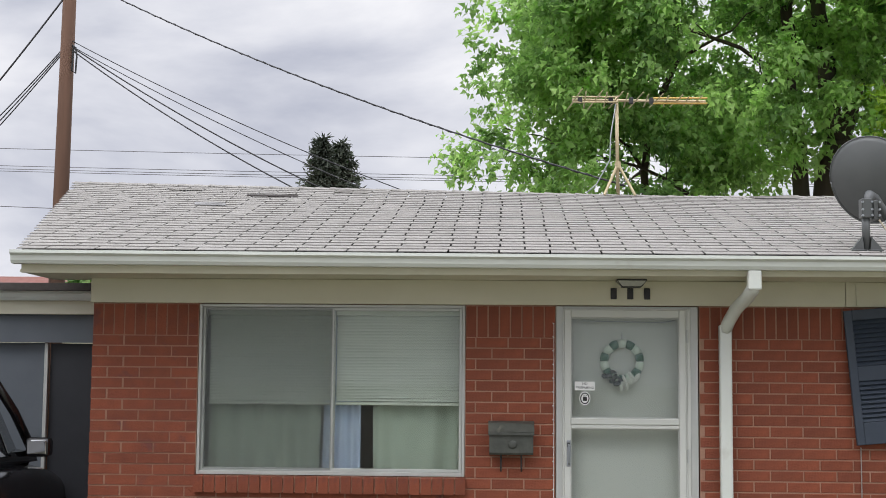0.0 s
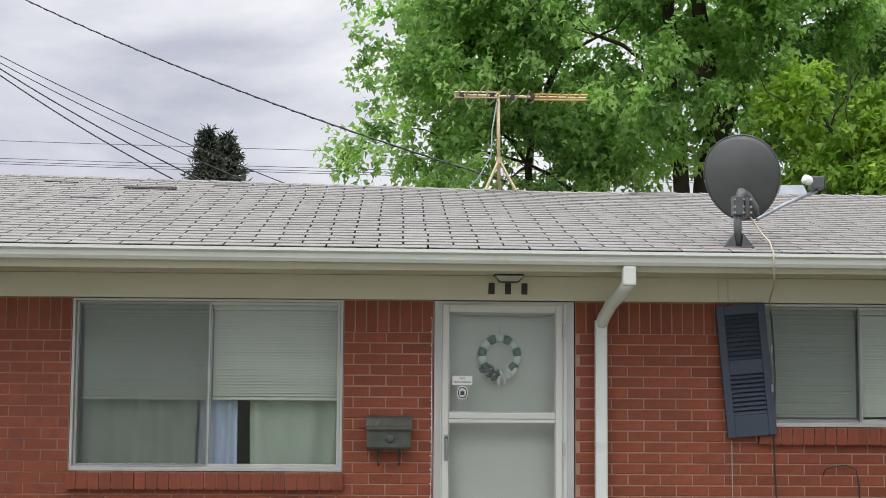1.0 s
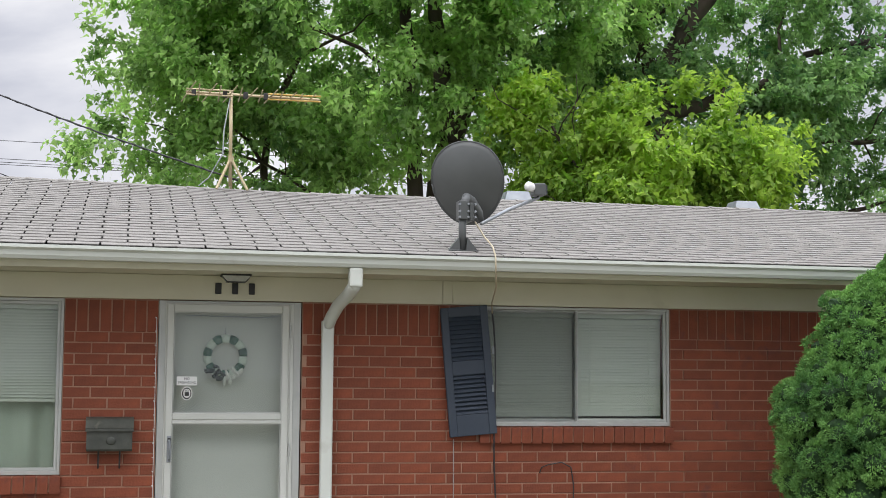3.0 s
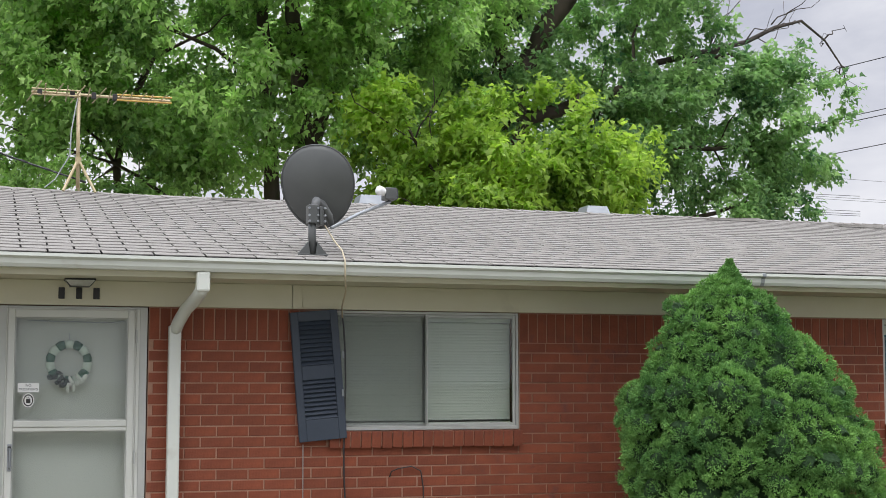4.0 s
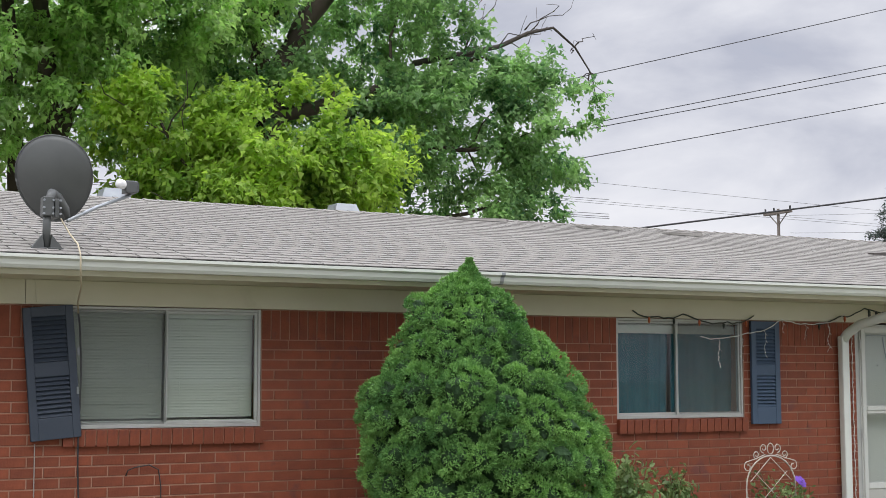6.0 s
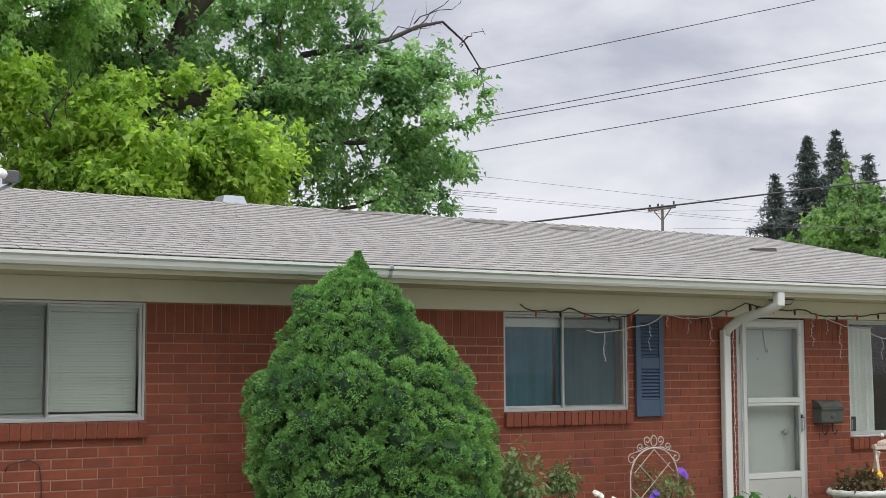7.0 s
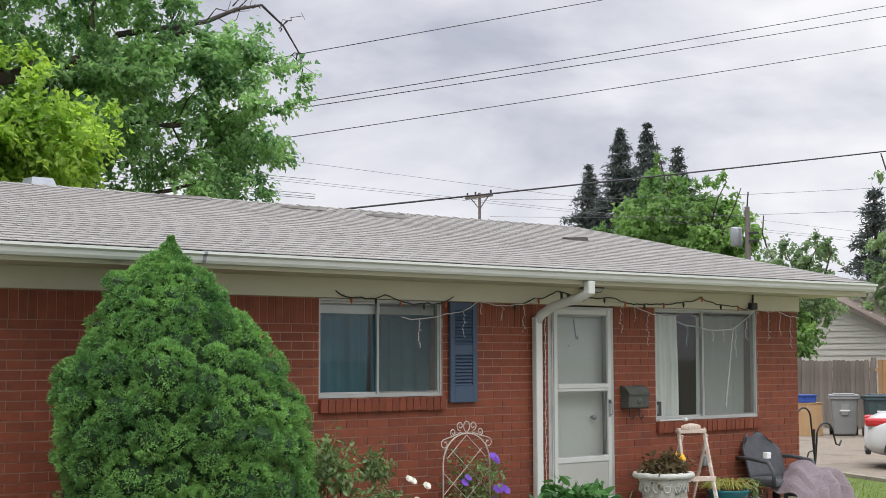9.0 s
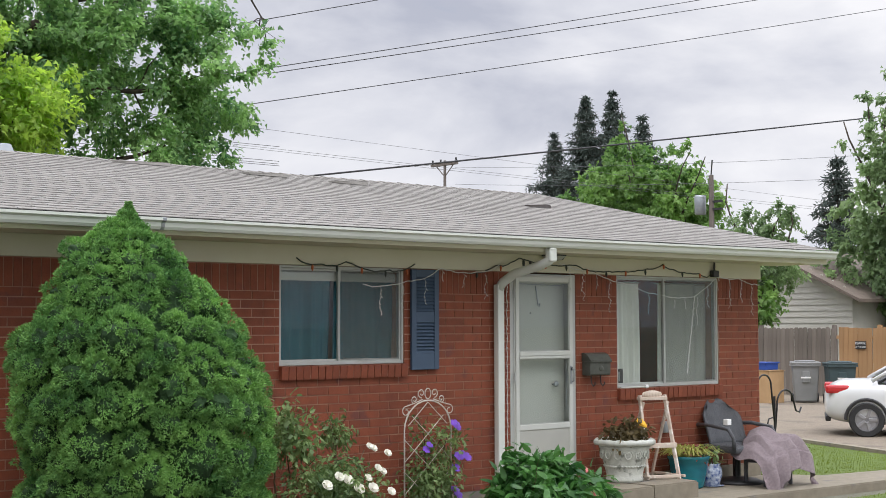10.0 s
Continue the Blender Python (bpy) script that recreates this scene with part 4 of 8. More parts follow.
maple("large dark green maple with heavy limbs and a bare dead branch", (8.6, 14.20, -0.05), ((9.0, 14.20, 7.3), 0.36, 0.26),
      [((8.9, 14.20, 6.9), (10.9, 14.3, 11.0), 0.24, 0.13), ((8.7, 14.20, 5.4), (8.05, 14.30, 10.5), 0.17, 0.10), ((8.6, 14.2, 4.2), (6.0, 14.2, 8.3), 0.13, 0.10), ((9.0, 14.20, 6.5), (13.3, 14.00, 8.2), 0.15, 0.075), ((9.2, 14.20, 5.5), (14.1, 13.50, 6.2), 0.11, 0.03), ((8.9, 14.20, 3.79), (13.53, 13.60, 5.13), 0.12, 0.03)],
      [(10.6, 14.20, 8.85, 2.7, 2.40, 1.76), (12.9, 13.90, 6.60, 2.2, 1.90, 1.45), (14.3, 13.50, 6.75, 1.05, 1.10, 1.20), (10.29, 13.80, 6.35, 2.60, 1.80, 1.30), (15.2, 13.20, 6.25, 0.62, 0.50, 0.30), (12.9, 13.60, 4.92, 1.7, 1.50, 0.65), (7.85, 14.60, 8.52, 2.01, 1.60, 1.79)],
      1500, 60, LEAF_DARK, 13, leaf=0.112, gap=0.47, gap_scale=0.95, clump_r=0.40, droop=0.4, bare=((9.1, 7.6, 10.0, 9.2, 0.28), (7.9, 7.8, 8.05, 8.9, 0.18), (6.2, 7.5, 6.0, 8.2, 0.16), (11.2, 7.3, 13.4, 8.2, 0.14)))

# dead branch that curls out of the dark maple
dead = thing("dead_branch", (13.8, 14.0, 8.3), "bare grey dead branch curling out of the maple crown", "branch")
rng = np.random.default_rng(31)
bm = bmesh.new()
p = [Vector((11.9, 14.0, 7.75)), Vector((12.98, 14.0, 8.05)), Vector((13.8, 14.0, 8.29)), Vector((14.45, 14.0, 8.63)), Vector((15.05, 14.0, 8.81)), Vector((15.57, 14.0, 8.46)), Vector((15.96, 14.0, 7.95)), Vector((16.11, 14.0, 7.28))]
tube(bm, p, [0.065, 0.058, 0.048, 0.040, 0.028, 0.021, 0.015, 0.006], 7)
for a, d, n in ((2, (0.8, 0.1, 0.75), 3), (3, (0.9, 0, 0.55), 3), (1, (0.6, 0.2, 0.9), 3), (6, (0.45, 0, -0.2), 2), (5, (0.5, 0.1, 0.1), 2)):
    for _ in range(n):
        q = p[a] + Vector(rng.normal(0, 0.15, 3)) * 0.2
        limbs(bm, rng, q, q + Vector(d) * (0.5 + rng.random()) + Vector(rng.normal(0, 0.25, 3)), 0.016, 0.004, 0.5, 7, 5)
part("wood", bm, surface("dead_wood", (0.035, 0.028, 0.024), (0.08, 0.066, 0.056), 8, 0.9, 0.3, 30), dead, smooth=True)["kind"] = "stuff"


def broadleaf(label, base, height, blobs, clumps, per, material, seed, leaf=0.3, clump_r=0.9, name="broadleaf_tree", **kw):
    rng = np.random.default_rng(seed)
    t = thing(name, base, label, "tree")
    bm = bmesh.new()
    b = Vector(base)
    top = b + Vector((0, 0, height * 0.75))
    limbs(bm, rng, b, top, height * 0.022, height * 0.008, 0.4, 8, 8)
    for bl in blobs:
        limbs(bm, rng, b + Vector((0, 0, height * 0.35)), Vector(bl[:3]) + Vector((0, 0, bl[5] * 0.5)), height * 0.009, 0.02, 0.5, 7, 6)
    part("trunk", bm, BARK, t, smooth=True)
    tagged(under(foliage("crown", rng, blobs, clumps, per, material, leaf=leaf, clump_r=clump_r, **kw), t), kind="stuff")
    return t


def conifer(label, base, height, radius, seed, tiers=34, material=None, sparse=0.0, needle=1.0):
    """A conifer: a straight stem, drooping boughs in tiers, each with short needled twigs."""
    rng = np.random.default_rng(seed)
    t = thing("conifer_tree", base, label, "tree")
    b = np.array(base, dtype=float)
    bm = bmesh.new()
    tube(bm, [base, (base[0], base[1], base[2] + height)], [height * 0.016, 0.03], 8)
    rts, tps, sz = [], [], []
    for k in range(tiers):
        f = (k + rng.random()) / tiers
        z = height * (0.08 + 0.92 * f)
        r = radius * (1 - f) ** 0.95 * (0.72 + 0.5 * rng.random()) + 0.10
        for _ in range(int((12 if f < 0.7 else 13) / needle ** 0.5)):
            if rng.random() < sparse:
                continue
            a = rng.random() * 6.283
            d = np.array((math.cos(a), math.sin(a), 0))
            ln = r * (0.7 + 0.45 * rng.random())
            n = max(int(ln / (0.19 * needle)), 3)
            end = b + d * ln + np.array((0, 0, z - 0.28 * ln + 0.1 * ln))
            tube(bm, [b + np.array((0, 0, z)), b + d * ln * 0.5 + np.array((0, 0, z - 0.16 * ln)), end], [0.03, 0.02, 0.008], 4, caps=False)
            for j in range(n):
                g = (j + rng.random()) / n
                p = b + d * ln * g + np.array((0, 0, z - 0.34 * ln * g + 0.16 * ln * g * g))
                for _ in range(4):
                    rts.append(p + rng.normal(0, 0.06, 3))
                    tps.append(d * 0.5 + rng.normal(0, 0.55, 3) + np.array((0, 0, -0.1)))
                    sz.append((0.26 + 0.28 * rng.random()) * needle)
    part("trunk", bm, BARK, t, smooth=True)
    shape = np.array([(0, 0), (0.13, 0.4), (0, 1.0), (-0.13, 0.4)])
    tagged(under(flat_faces("crown", leaves(rng, np.array(rts), np.array(tps), np.array(sz), shape, 0.8), material or NEEDLE_FAR), t), kind="stuff")
    return t


conifer("dark spruce far behind the roof", (-5.60, 30.2, -0.1), 8.72, 3.0, 41, 54, SPRUCE_OLIVE, 0.0, 0.5)
conifer("dark spruce far behind the roof", (-5.10, 30.8, -0.1), 8.75, 3.0, 42, 54, SPRUCE_OLIVE, 0.0, 0.5)
conifer("tall dark blue-green spruce far off", (60, 46.7, -0.5), 15.6, 5.2, 43, 60, None, 0.05, 0.6)
conifer("tall dark blue-green spruce far off", (60, 44.6, -0.5), 15.5, 4.6, 44, 60, None, 0.05, 0.6)
conifer("tall dark blue-green spruce far off", (60, 49.3, -0.5), 13.6, 5.0, 45, 50, None, 0.08, 0.6)
conifer("dark fir with a broad top far off", (60, 42.4, -0.5), 13.9, 4.6, 46, 46, None, 0.05, 0.6)
conifer("small dark conifer tip far off", (60, 52.8, -0.5), 9.8, 3.4, 47, 26, None, 0.0, 0.7)
LEAF_MID = leaf_material("mid_green_leaf", (0.07, 0.15, 0.045), (0.25, 0.39, 0.115), 0.5, clump=0.35)
LEAF_GREY = leaf_material("grey_green_leaf", (0.11, 0.17, 0.085), (0.27, 0.37, 0.17), 0.5, clump=0.5)
broadleaf("round green broadleaf tree beyond the roof", (50, 33.2, -0.4), 11.0,
          [(50, 34.0, 7.8, 2.6, 2.4, 2.2), (50, 34.6, 9.6, 1.0, 0.9, 0.9), (50, 32.0, 8.8, 1.4, 1.3, 0.9), (50, 36.8, 7.0, 1.8, 1.6, 1.5), (50, 31.6, 7.2, 1.9, 1.8, 1.7), (50, 33.5, 5.5, 3.4, 3.0, 1.8), (49.5, 30.4, 9.3, 0.35, 0.35, 0.45), (49.5, 29.6, 9.0, 0.35, 0.3, 0.3), (49.5, 34.5, 11.2, 0.28, 0.28, 0.75), (50, 31.2, 6.0, 1.3, 1.2, 1.2)], 1100, 42, LEAF_MID, 51, leaf=0.21, clump_r=0.5, gap=0.34, gap_scale=0.5)
broadleaf("small light green tree beyond the roof's end", (35, 16.0, -0.3), 6.0,
          [(35, 16.3, 4.5, 0.75, 0.7, 0.6), (35, 15.2, 4.75, 0.5, 0.5, 0.5), (35, 15.8, 3.6, 1.2, 1.1, 0.8), (35, 17.0, 4.1, 0.5, 0.5, 0.5), (35, 14.85, 5.0, 0.25, 0.25, 0.22), (35, 17.15, 5.8, 0.06, 0.06, 0.50)], 260, 35, LEAF_GREY, 52, leaf=0.125, clump_r=0.26, gap=0.34)
broadleaf("tall grey-green tree with upright shoots", (40, 14.2, -0.3), 10.0,
          [(40, 14.4, 5.6, 1.8, 1.8, 1.6), (40, 15.0, 3.6, 1.7, 1.7, 1.5), (40, 14.2, 7.4, 1.2, 1.2, 1.1), (40, 16.3, 8.1, 0.22, 0.25, 0.45), (40, 15.4, 8.7, 0.22, 0.22, 0.6), (40, 14.6, 8.9, 0.3, 0.3, 0.7), (40, 13.4, 8.4, 1.0, 0.8, 1.0), (40, 13, 4.5, 2.0, 2.0, 3.0)], 900, 42, LEAF_GREY, 53, leaf=0.16, clump_r=0.36, gap=0.34, gap_scale=0.9)
conifer("grey-green pine beside the tall tree", (45, 19.9, -0.3), 8.2, 2.9, 54, 34, None, 0.2, 0.5)
broadleaf("green shrub tree beside the garage", (34, 15.9, -0.3), 4.0, [(34, 15.7, 2.5, 1.0, 0.8, 0.85), (34, 16.4, 1.9, 1.0, 0.9, 1.2)], 150, 35, LEAF_MID, 55, leaf=0.16, clump_r=0.35, gap=0.25)
broadleaf("green garden tree far behind the carport", (-9.6, 22, -0.1), 4.4, [(-9.7, 22, 3.7, 0.8, 0.7, 0.6)], 50, 35, LEAF_MID, 56, leaf=0.16, clump_r=0.35, gap=0.2)

# ---- conical bush ----
rng = np.random.default_rng(61)
bush = thing("dwarf_spruce_bush", (5.0, -1.12, -0.07), "dense conical green dwarf spruce against the brick wall", "bush")
ZR = np.array([-0.07, 0.3, 0.6, 0.92, 1.1, 1.25, 1.46, 1.59, 1.78, 2.01, 2.18, 2.39, 2.47, 2.55])
RR = np.array([0.76, 0.88, 0.91, 0.92, 0.91, 0.90, 0.86, 0.80, 0.67, 0.52, 0.39, 0.14, 0.05, 0.012])
XC = np.array([4.96, 4.98, 4.99, 4.99, 4.94, 4.92, 4.88, 4.85, 4.87, 4.81, 4.77, 4.79, 4.82, 4.82])
mounds = []
for _ in range(9000):
    z = 2.36 * (1 - rng.random() ** 0.9)
    a = rng.random() * 6.283
    r = np.interp(z, ZR, RR)
    size = (0.10 + 0.15 * rng.random() ** 1.4) * min(1.0, 0.40 + 0.70 * r)
    rr = max(r - size * (0.80 + 0.50 * rng.random()), 0)
    c = np.array((np.interp(z, ZR, XC) + rr * math.cos(a), -1.12 + rr * math.sin(a) * 0.96, z))
    if all(np.linalg.norm((c - m[0]) * np.array((1, 1, 0.85))) > 0.71 * (size + m[1]) for m in mounds):
        mounds.append((c, size))
for z, size in ((2.20, 0.17), (2.32, 0.12), (2.42, 0.08)):
    mounds.append((np.array((np.interp(z, ZR, XC), -1.12, z)), size))
# dark like a spruce's inside, and darker still for the shade in the crevices
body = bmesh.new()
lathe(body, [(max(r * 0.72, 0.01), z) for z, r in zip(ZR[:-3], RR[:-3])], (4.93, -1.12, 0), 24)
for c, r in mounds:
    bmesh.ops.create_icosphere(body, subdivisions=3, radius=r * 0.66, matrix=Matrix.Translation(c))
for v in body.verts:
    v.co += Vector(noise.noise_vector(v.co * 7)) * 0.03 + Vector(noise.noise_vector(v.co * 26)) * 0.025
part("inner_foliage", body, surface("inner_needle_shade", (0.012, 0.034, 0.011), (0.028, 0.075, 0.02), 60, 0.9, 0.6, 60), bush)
rts, tps = [], []
for c, r in mounds:
    out = np.array((c[0] - 4.95, c[1] + 1.12, 0.25))
    knobs = rng.normal(0, 1, (max(int(46 * (r / 0.2) ** 1.5), 14), 3))
    knobs /= np.linalg.norm(knobs, axis=1, keepdims=True)
    n = int((340 if c[1] < -0.8 else 70) * (r / 0.2) ** 2)
    d = rng.normal(0, 1, (n, 3))
    d /= np.linalg.norm(d, axis=1, keepdims=True)
    d = d[d @ out > -0.22 * np.linalg.norm(out)]
    knob = np.clip(((d @ knobs.T).max(1) - 0.86) / 0.14, 0, 1)
    heart = c + d * (r * (0.78 + 0.24 * knob ** 0.7 + 0.04 * rng.random(len(d))))[:, None]
    for p, q in zip(heart, d):
        k = 26
        e_ = rng.normal(0, 1, (k, 3)) + q * 0.7
        e_ /= np.linalg.norm(e_, axis=1, keepdims=True)
        rts.append(p + e_ * (0.006 + 0.020 * rng.random((k, 1))))
        tps.append(e_ * 0.5 + q * 0.7 + rng.normal(0, 0.45, e_.shape) + np.array((0, 0, 0.3)))
n = 7000
tip_z = 2.24 + 0.32 * rng.random(n)
tr = np.interp(tip_z, ZR, RR) * (0.7 + 0.35 * rng.random(n))
ta = rng.random(n) * 6.283
rts.append(np.stack((np.interp(tip_z, ZR, XC) + tr * np.cos(ta), -1.12 + tr * np.sin(ta), tip_z), 1))
tps.append(np.stack((np.cos(ta) * 0.5, np.sin(ta) * 0.5, np.full(n, 0.9)), 1) + rng.normal(0, 0.25, (n, 3)))
rts, tps = np.concatenate(rts), np.concatenate(tps)
shape = np.array([(0, 0), (0.19, 0.4), (0, 1.0), (-0.19, 0.4)])
tagged(under(flat_faces("needles", leaves(rng, rts, tps, 0.015 + 0.012 * rng.random(len(rts)), shape, 1.0), NEEDLE), bush), kind="stuff")

# ---- on the roof: dish, antenna, vents ----
dish = thing("satellite_dish", (1.98, -0.42, 2.61), "dark grey satellite dish on a mast, fixed to the roof", "dish")
fy, fz = -0.40, EAVE_Z + (0.22) * (RIDGE_Z - EAVE_Z) / 3.72 + 0.02
bm = bmesh.new()
for sx in (-1, 1):
    box(bm, 1.985 + sx * 0.055 - 0.05, 1.985 + sx * 0.055 + 0.05, fy - 0.05, fy + 0.10, 2.577, 2.587, 0.003, m=Matrix.Identity(4))
    vs = [bm.verts.new((1.985 + sx * a, fy + b, c)) for a, b, c in ((0.02, -0.03, 2.587), (0.10, -0.03, 2.587), (0.03, -0.03, 2.675), (0.02, 0.03, 2.587), (0.10, 0.03, 2.587), (0.03, 0.03, 2.675))]
    for f in ((0, 1, 2), (3, 5, 4), (0, 3, 4, 1), (1, 4, 5, 2), (2, 5, 3, 0)):
        bm.faces.new([vs[k] for k in f])
part("foot", bm, GREYMETAL, dish)
part("mast", tube(bmesh.new(), [(1.985, fy, 2.585), (1.985, fy, 2.86)], 0.027, 14), GREYMETAL, dish, smooth=True)
DC = Vector((2.075, -0.14, 3.09))
axis = Vector((0.42, 0.86, 0.29)).normalized()
turn = axis.to_track_quat("Z", "Y").to_matrix().to_4x4()
bm = bmesh.new()
rings, N = [], 40
for side in (0, 1):
    for k in range(11):
        f = k / 10
        rings.append([bm.verts.new(Matrix.Translation(DC) @ turn @ Vector((0.262 * f * math.cos(a) * (1 + 0.10 * math.sin(a)), 0.300 * f * math.sin(a), 0.085 * f * f - 0.05 + 0.006 * side))) if f > 0 else None for a in (2 * math.pi * i / N for i in range(N))])
for side in (0, 1):
    base_i = side * 11
    c = bm.verts.new(Matrix.Translation(DC) @ turn @ Vector((0, 0, -0.05 + 0.006 * side)))
    for i in range(N):
        q = (c, rings[base_i + 1][(i + 1) % N], rings[base_i + 1][i])
        bm.faces.new(q if side == 0 else q[::-1])
    for k in range(1, 10):
        for i in range(N):
            q = (rings[base_i + k][i], rings[base_i + k][(i + 1) % N], rings[base_i + k + 1][(i + 1) % N], rings[base_i + k + 1][i])
            bm.faces.new(q if side == 0 else q[::-1])
for i in range(N):
    bm.faces.new((rings[10][i], rings[10][(i + 1) % N], rings[21][(i + 1) % N], rings[21][i]))
part("reflector", bm, GREYMETAL, dish, smooth=True)
bm = bmesh.new()
tube(bm, [Matrix.Translation(DC) @ turn @ Vector((0.264 * math.cos(a) * (1 + 0.10 * math.sin(a)), 0.302 * math.sin(a), 0.038)) for a in (2 * math.pi * i / 40 for i in range(41))], 0.006, 6)
part("rim", bm, GREYMETAL, dish, smooth=True)
bm = bmesh.new()
box(bm, 1.95, 2.02, fy - 0.045, fy + 0.05, 2.80, 2.93, 0.006)
box(bm, 2.03, 2.06, fy - 0.03, fy + 0.16, 2.79, 2.92, 0.006)
part("clamp", bm, GREYMETAL, dish)
part("back_bracket", tube(bmesh.new(), [(2.00, fy + 0.01, 2.90), (2.03, fy + 0.07, 2.965), (2.08, fy + 0.13, 2.95), (2.14, fy + 0.15, 2.87), (2.16, fy + 0.16, 2.81)], [0.03, 0.035, 0.035, 0.03, 0.02], 10), GREYMETAL, dish, smooth=True)
for z in (2.815, 2.855, 2.905):
    for x in (1.955, 2.015, 2.065):
        part("bolt", tube(bmesh.new(), [(x, fy - 0.03, z), (x, fy - 0.056, z)], 0.008, 6), STEEL, dish)
part("feed_arm", tube(bmesh.new(), [(2.15, fy + 0.12, 2.79), (2.42, -0.02, 2.93), (2.70, 0.16, 3.05)], 0.013, 8), STEEL, dish, "pale steel feed arm", smooth=True)
lnb = B(2.65, 2.74, 0.10, 0.22, 3.06, 3.15, 0.008)
for k in range(4):
    box(lnb, 2.745, 2.752, 0.11 + k * 0.028, 0.122 + k * 0.028, 3.07, 3.14)
part("feed_box", lnb, GREYMETAL, dish)
part("feed_horn", tube(bmesh.new(), [(2.66, 0.14, 3.115), (2.60, 0.10, 3.125)], [0.03, 0.036], 14), PAPER, dish, "white feed horn cap", smooth=True)

ant = thing("rooftop_antenna", (0.63, 3.05, 3.42), "weathered television antenna on a tripod at the ridge", "antenna")
part("mast", tube(bmesh.new(), [(0.62, 3.05, 3.44), (0.61, 3.05, 4.33)], 0.017, 10), BRASSY, ant, smooth=True)
for dx, dy in ((-0.13, -0.10), (0.15, -0.08), (0.02, 0.18)):
    part("tripod_leg", tube(bmesh.new(), [(0.62, 3.05, 3.70), (0.62 + dx, 3.05 + dy, 3.40)], 0.013, 8), BRASSY, ant)
part("collar", tube(bmesh.new(), [(0.62, 3.05, 3.66), (0.62, 3.05, 3.72)], 0.028, 10), BRASSY, ant)
part("boom", tube(bmesh.new(), [(0.20, 2.95, 4.275), (1.45, 3.25, 4.32)], 0.013, 8), BRASSY, ant)
bd = Vector((1.25, 0.30, 0.045)).normalized()
for k in range(13):
    c = Vector((0.22, 2.955, 4.277)) + bd * k * 0.098
    ln = 0.75 - 0.03 * k
    el = Vector((0.03, 0.998, 0.02)) if k % 2 else Vector((-0.10, 0.99, -0.015))
    part("element", tube(bmesh.new(), [c - el * ln * 0.6, c + el * ln * 0.6], 0.006, 6), BRASSY, ant)
for k in (0, 3, 5, 7):
    c = Vector((0.22, 2.955, 4.277)) + bd * (k * 0.098 + 0.05)
    part("insulator", B(c.x - 0.02, c.x + 0.02, c.y - 0.03, c.y + 0.03, c.z - 0.03, c.z + 0.025, 0.004), BLACK, ant)
RODS = surface("orange_rod", (0.50, 0.30, 0.06), (0.60, 0.40, 0.12), 9, 0.5, 0.05, 60)
for dz in (-0.028, 0.022):
    part("long_rod", tube(bmesh.new(), [(0.95, 3.10, 4.30 + dz), (1.46, 3.2, 4.32 + dz)], 0.008, 6), RODS, ant, "orange anodised rod")
for dz in (-0.02, 0.03):
    part("short_rod", tube(bmesh.new(), [(0.20, 2.93, 4.27 + dz), (0.62, 3.0, 4.285 + dz)], 0.007, 6), BRASSY, ant)
part("lead_wire", tube(bmesh.new(), [(0.6, 3.03, 4.25), (0.55, 2.98, 3.95), (0.54, 2.95, 3.72), (0.42, 2.95, 3.5), (0.33, 2.95, 3.42)], 0.006, 6), STEEL, ant)


def roof_vent(x, y, z, w):
    v = thing("roof_vent", (x, y, z), "low galvanised metal roof vent behind the ridge", "vent", "roof vents")
    bm = bmesh.new()
    r = bmesh.ops.create_cone(bm, cap_ends=True, segments=4, radius1=w * 0.72, radius2=w * 0.56, depth=0.09, matrix=Matrix.Translation((x, y, z + 0.10)) @ Matrix.Rotation(radians(45), 4, "Z"))
    part("hood", bm, STEEL, v)
    part("curb", B(x - w * 0.42, x + w * 0.42, y - w * 0.42, y + w * 0.42, z - 0.03, z + 0.056, 0.004), STEEL, v)
    return v


roof_vent(5.78, 3.35, 3.36, 0.27)
roof_vent(3.40, 3.35, 3.375, 0.27)

# ---- poles and wires ----
pole = thing("utility_pole", (-6.12, 8.0, -0.1), "tall brown wooden utility pole behind the house", "pole")
part("shaft", tube(bmesh.new(), [(-6.17, 8.0, -0.1), (-6.10, 8.0, 3.9), (-6.05, 8.0, 9.0)], [0.115, 0.098, 0.075], 14), POLEWOOD, pole, smooth=True)
part("hook", tube(bmesh.new(), [(-6.0, 7.95, 6.0), (-5.95, 7.93, 5.96), (-5.93, 7.92, 5.85), (-5.94, 7.92, 5.62), (-5.99, 7.93, 5.66), (-5.98, 7.93, 5.95)], 0.012, 6), BLACK, pole)
CABLE = surface("black_cable", (0.02, 0.02, 0.022), (0.04, 0.04, 0.042), 12, 0.6, 0)
CABLE_FAR = surface("grey_cable", (0.10, 0.10, 0.11), (0.15, 0.15, 0.16), 12, 0.6, 0)


def wire(a, b, drop, r, label, material=None):
    w = tagged(mesh_object("overhead_wire", tube(bmesh.new(), sag(a, b, drop), r, 6), material or CABLE, True), label, "wire", "overhead wires")
    return w


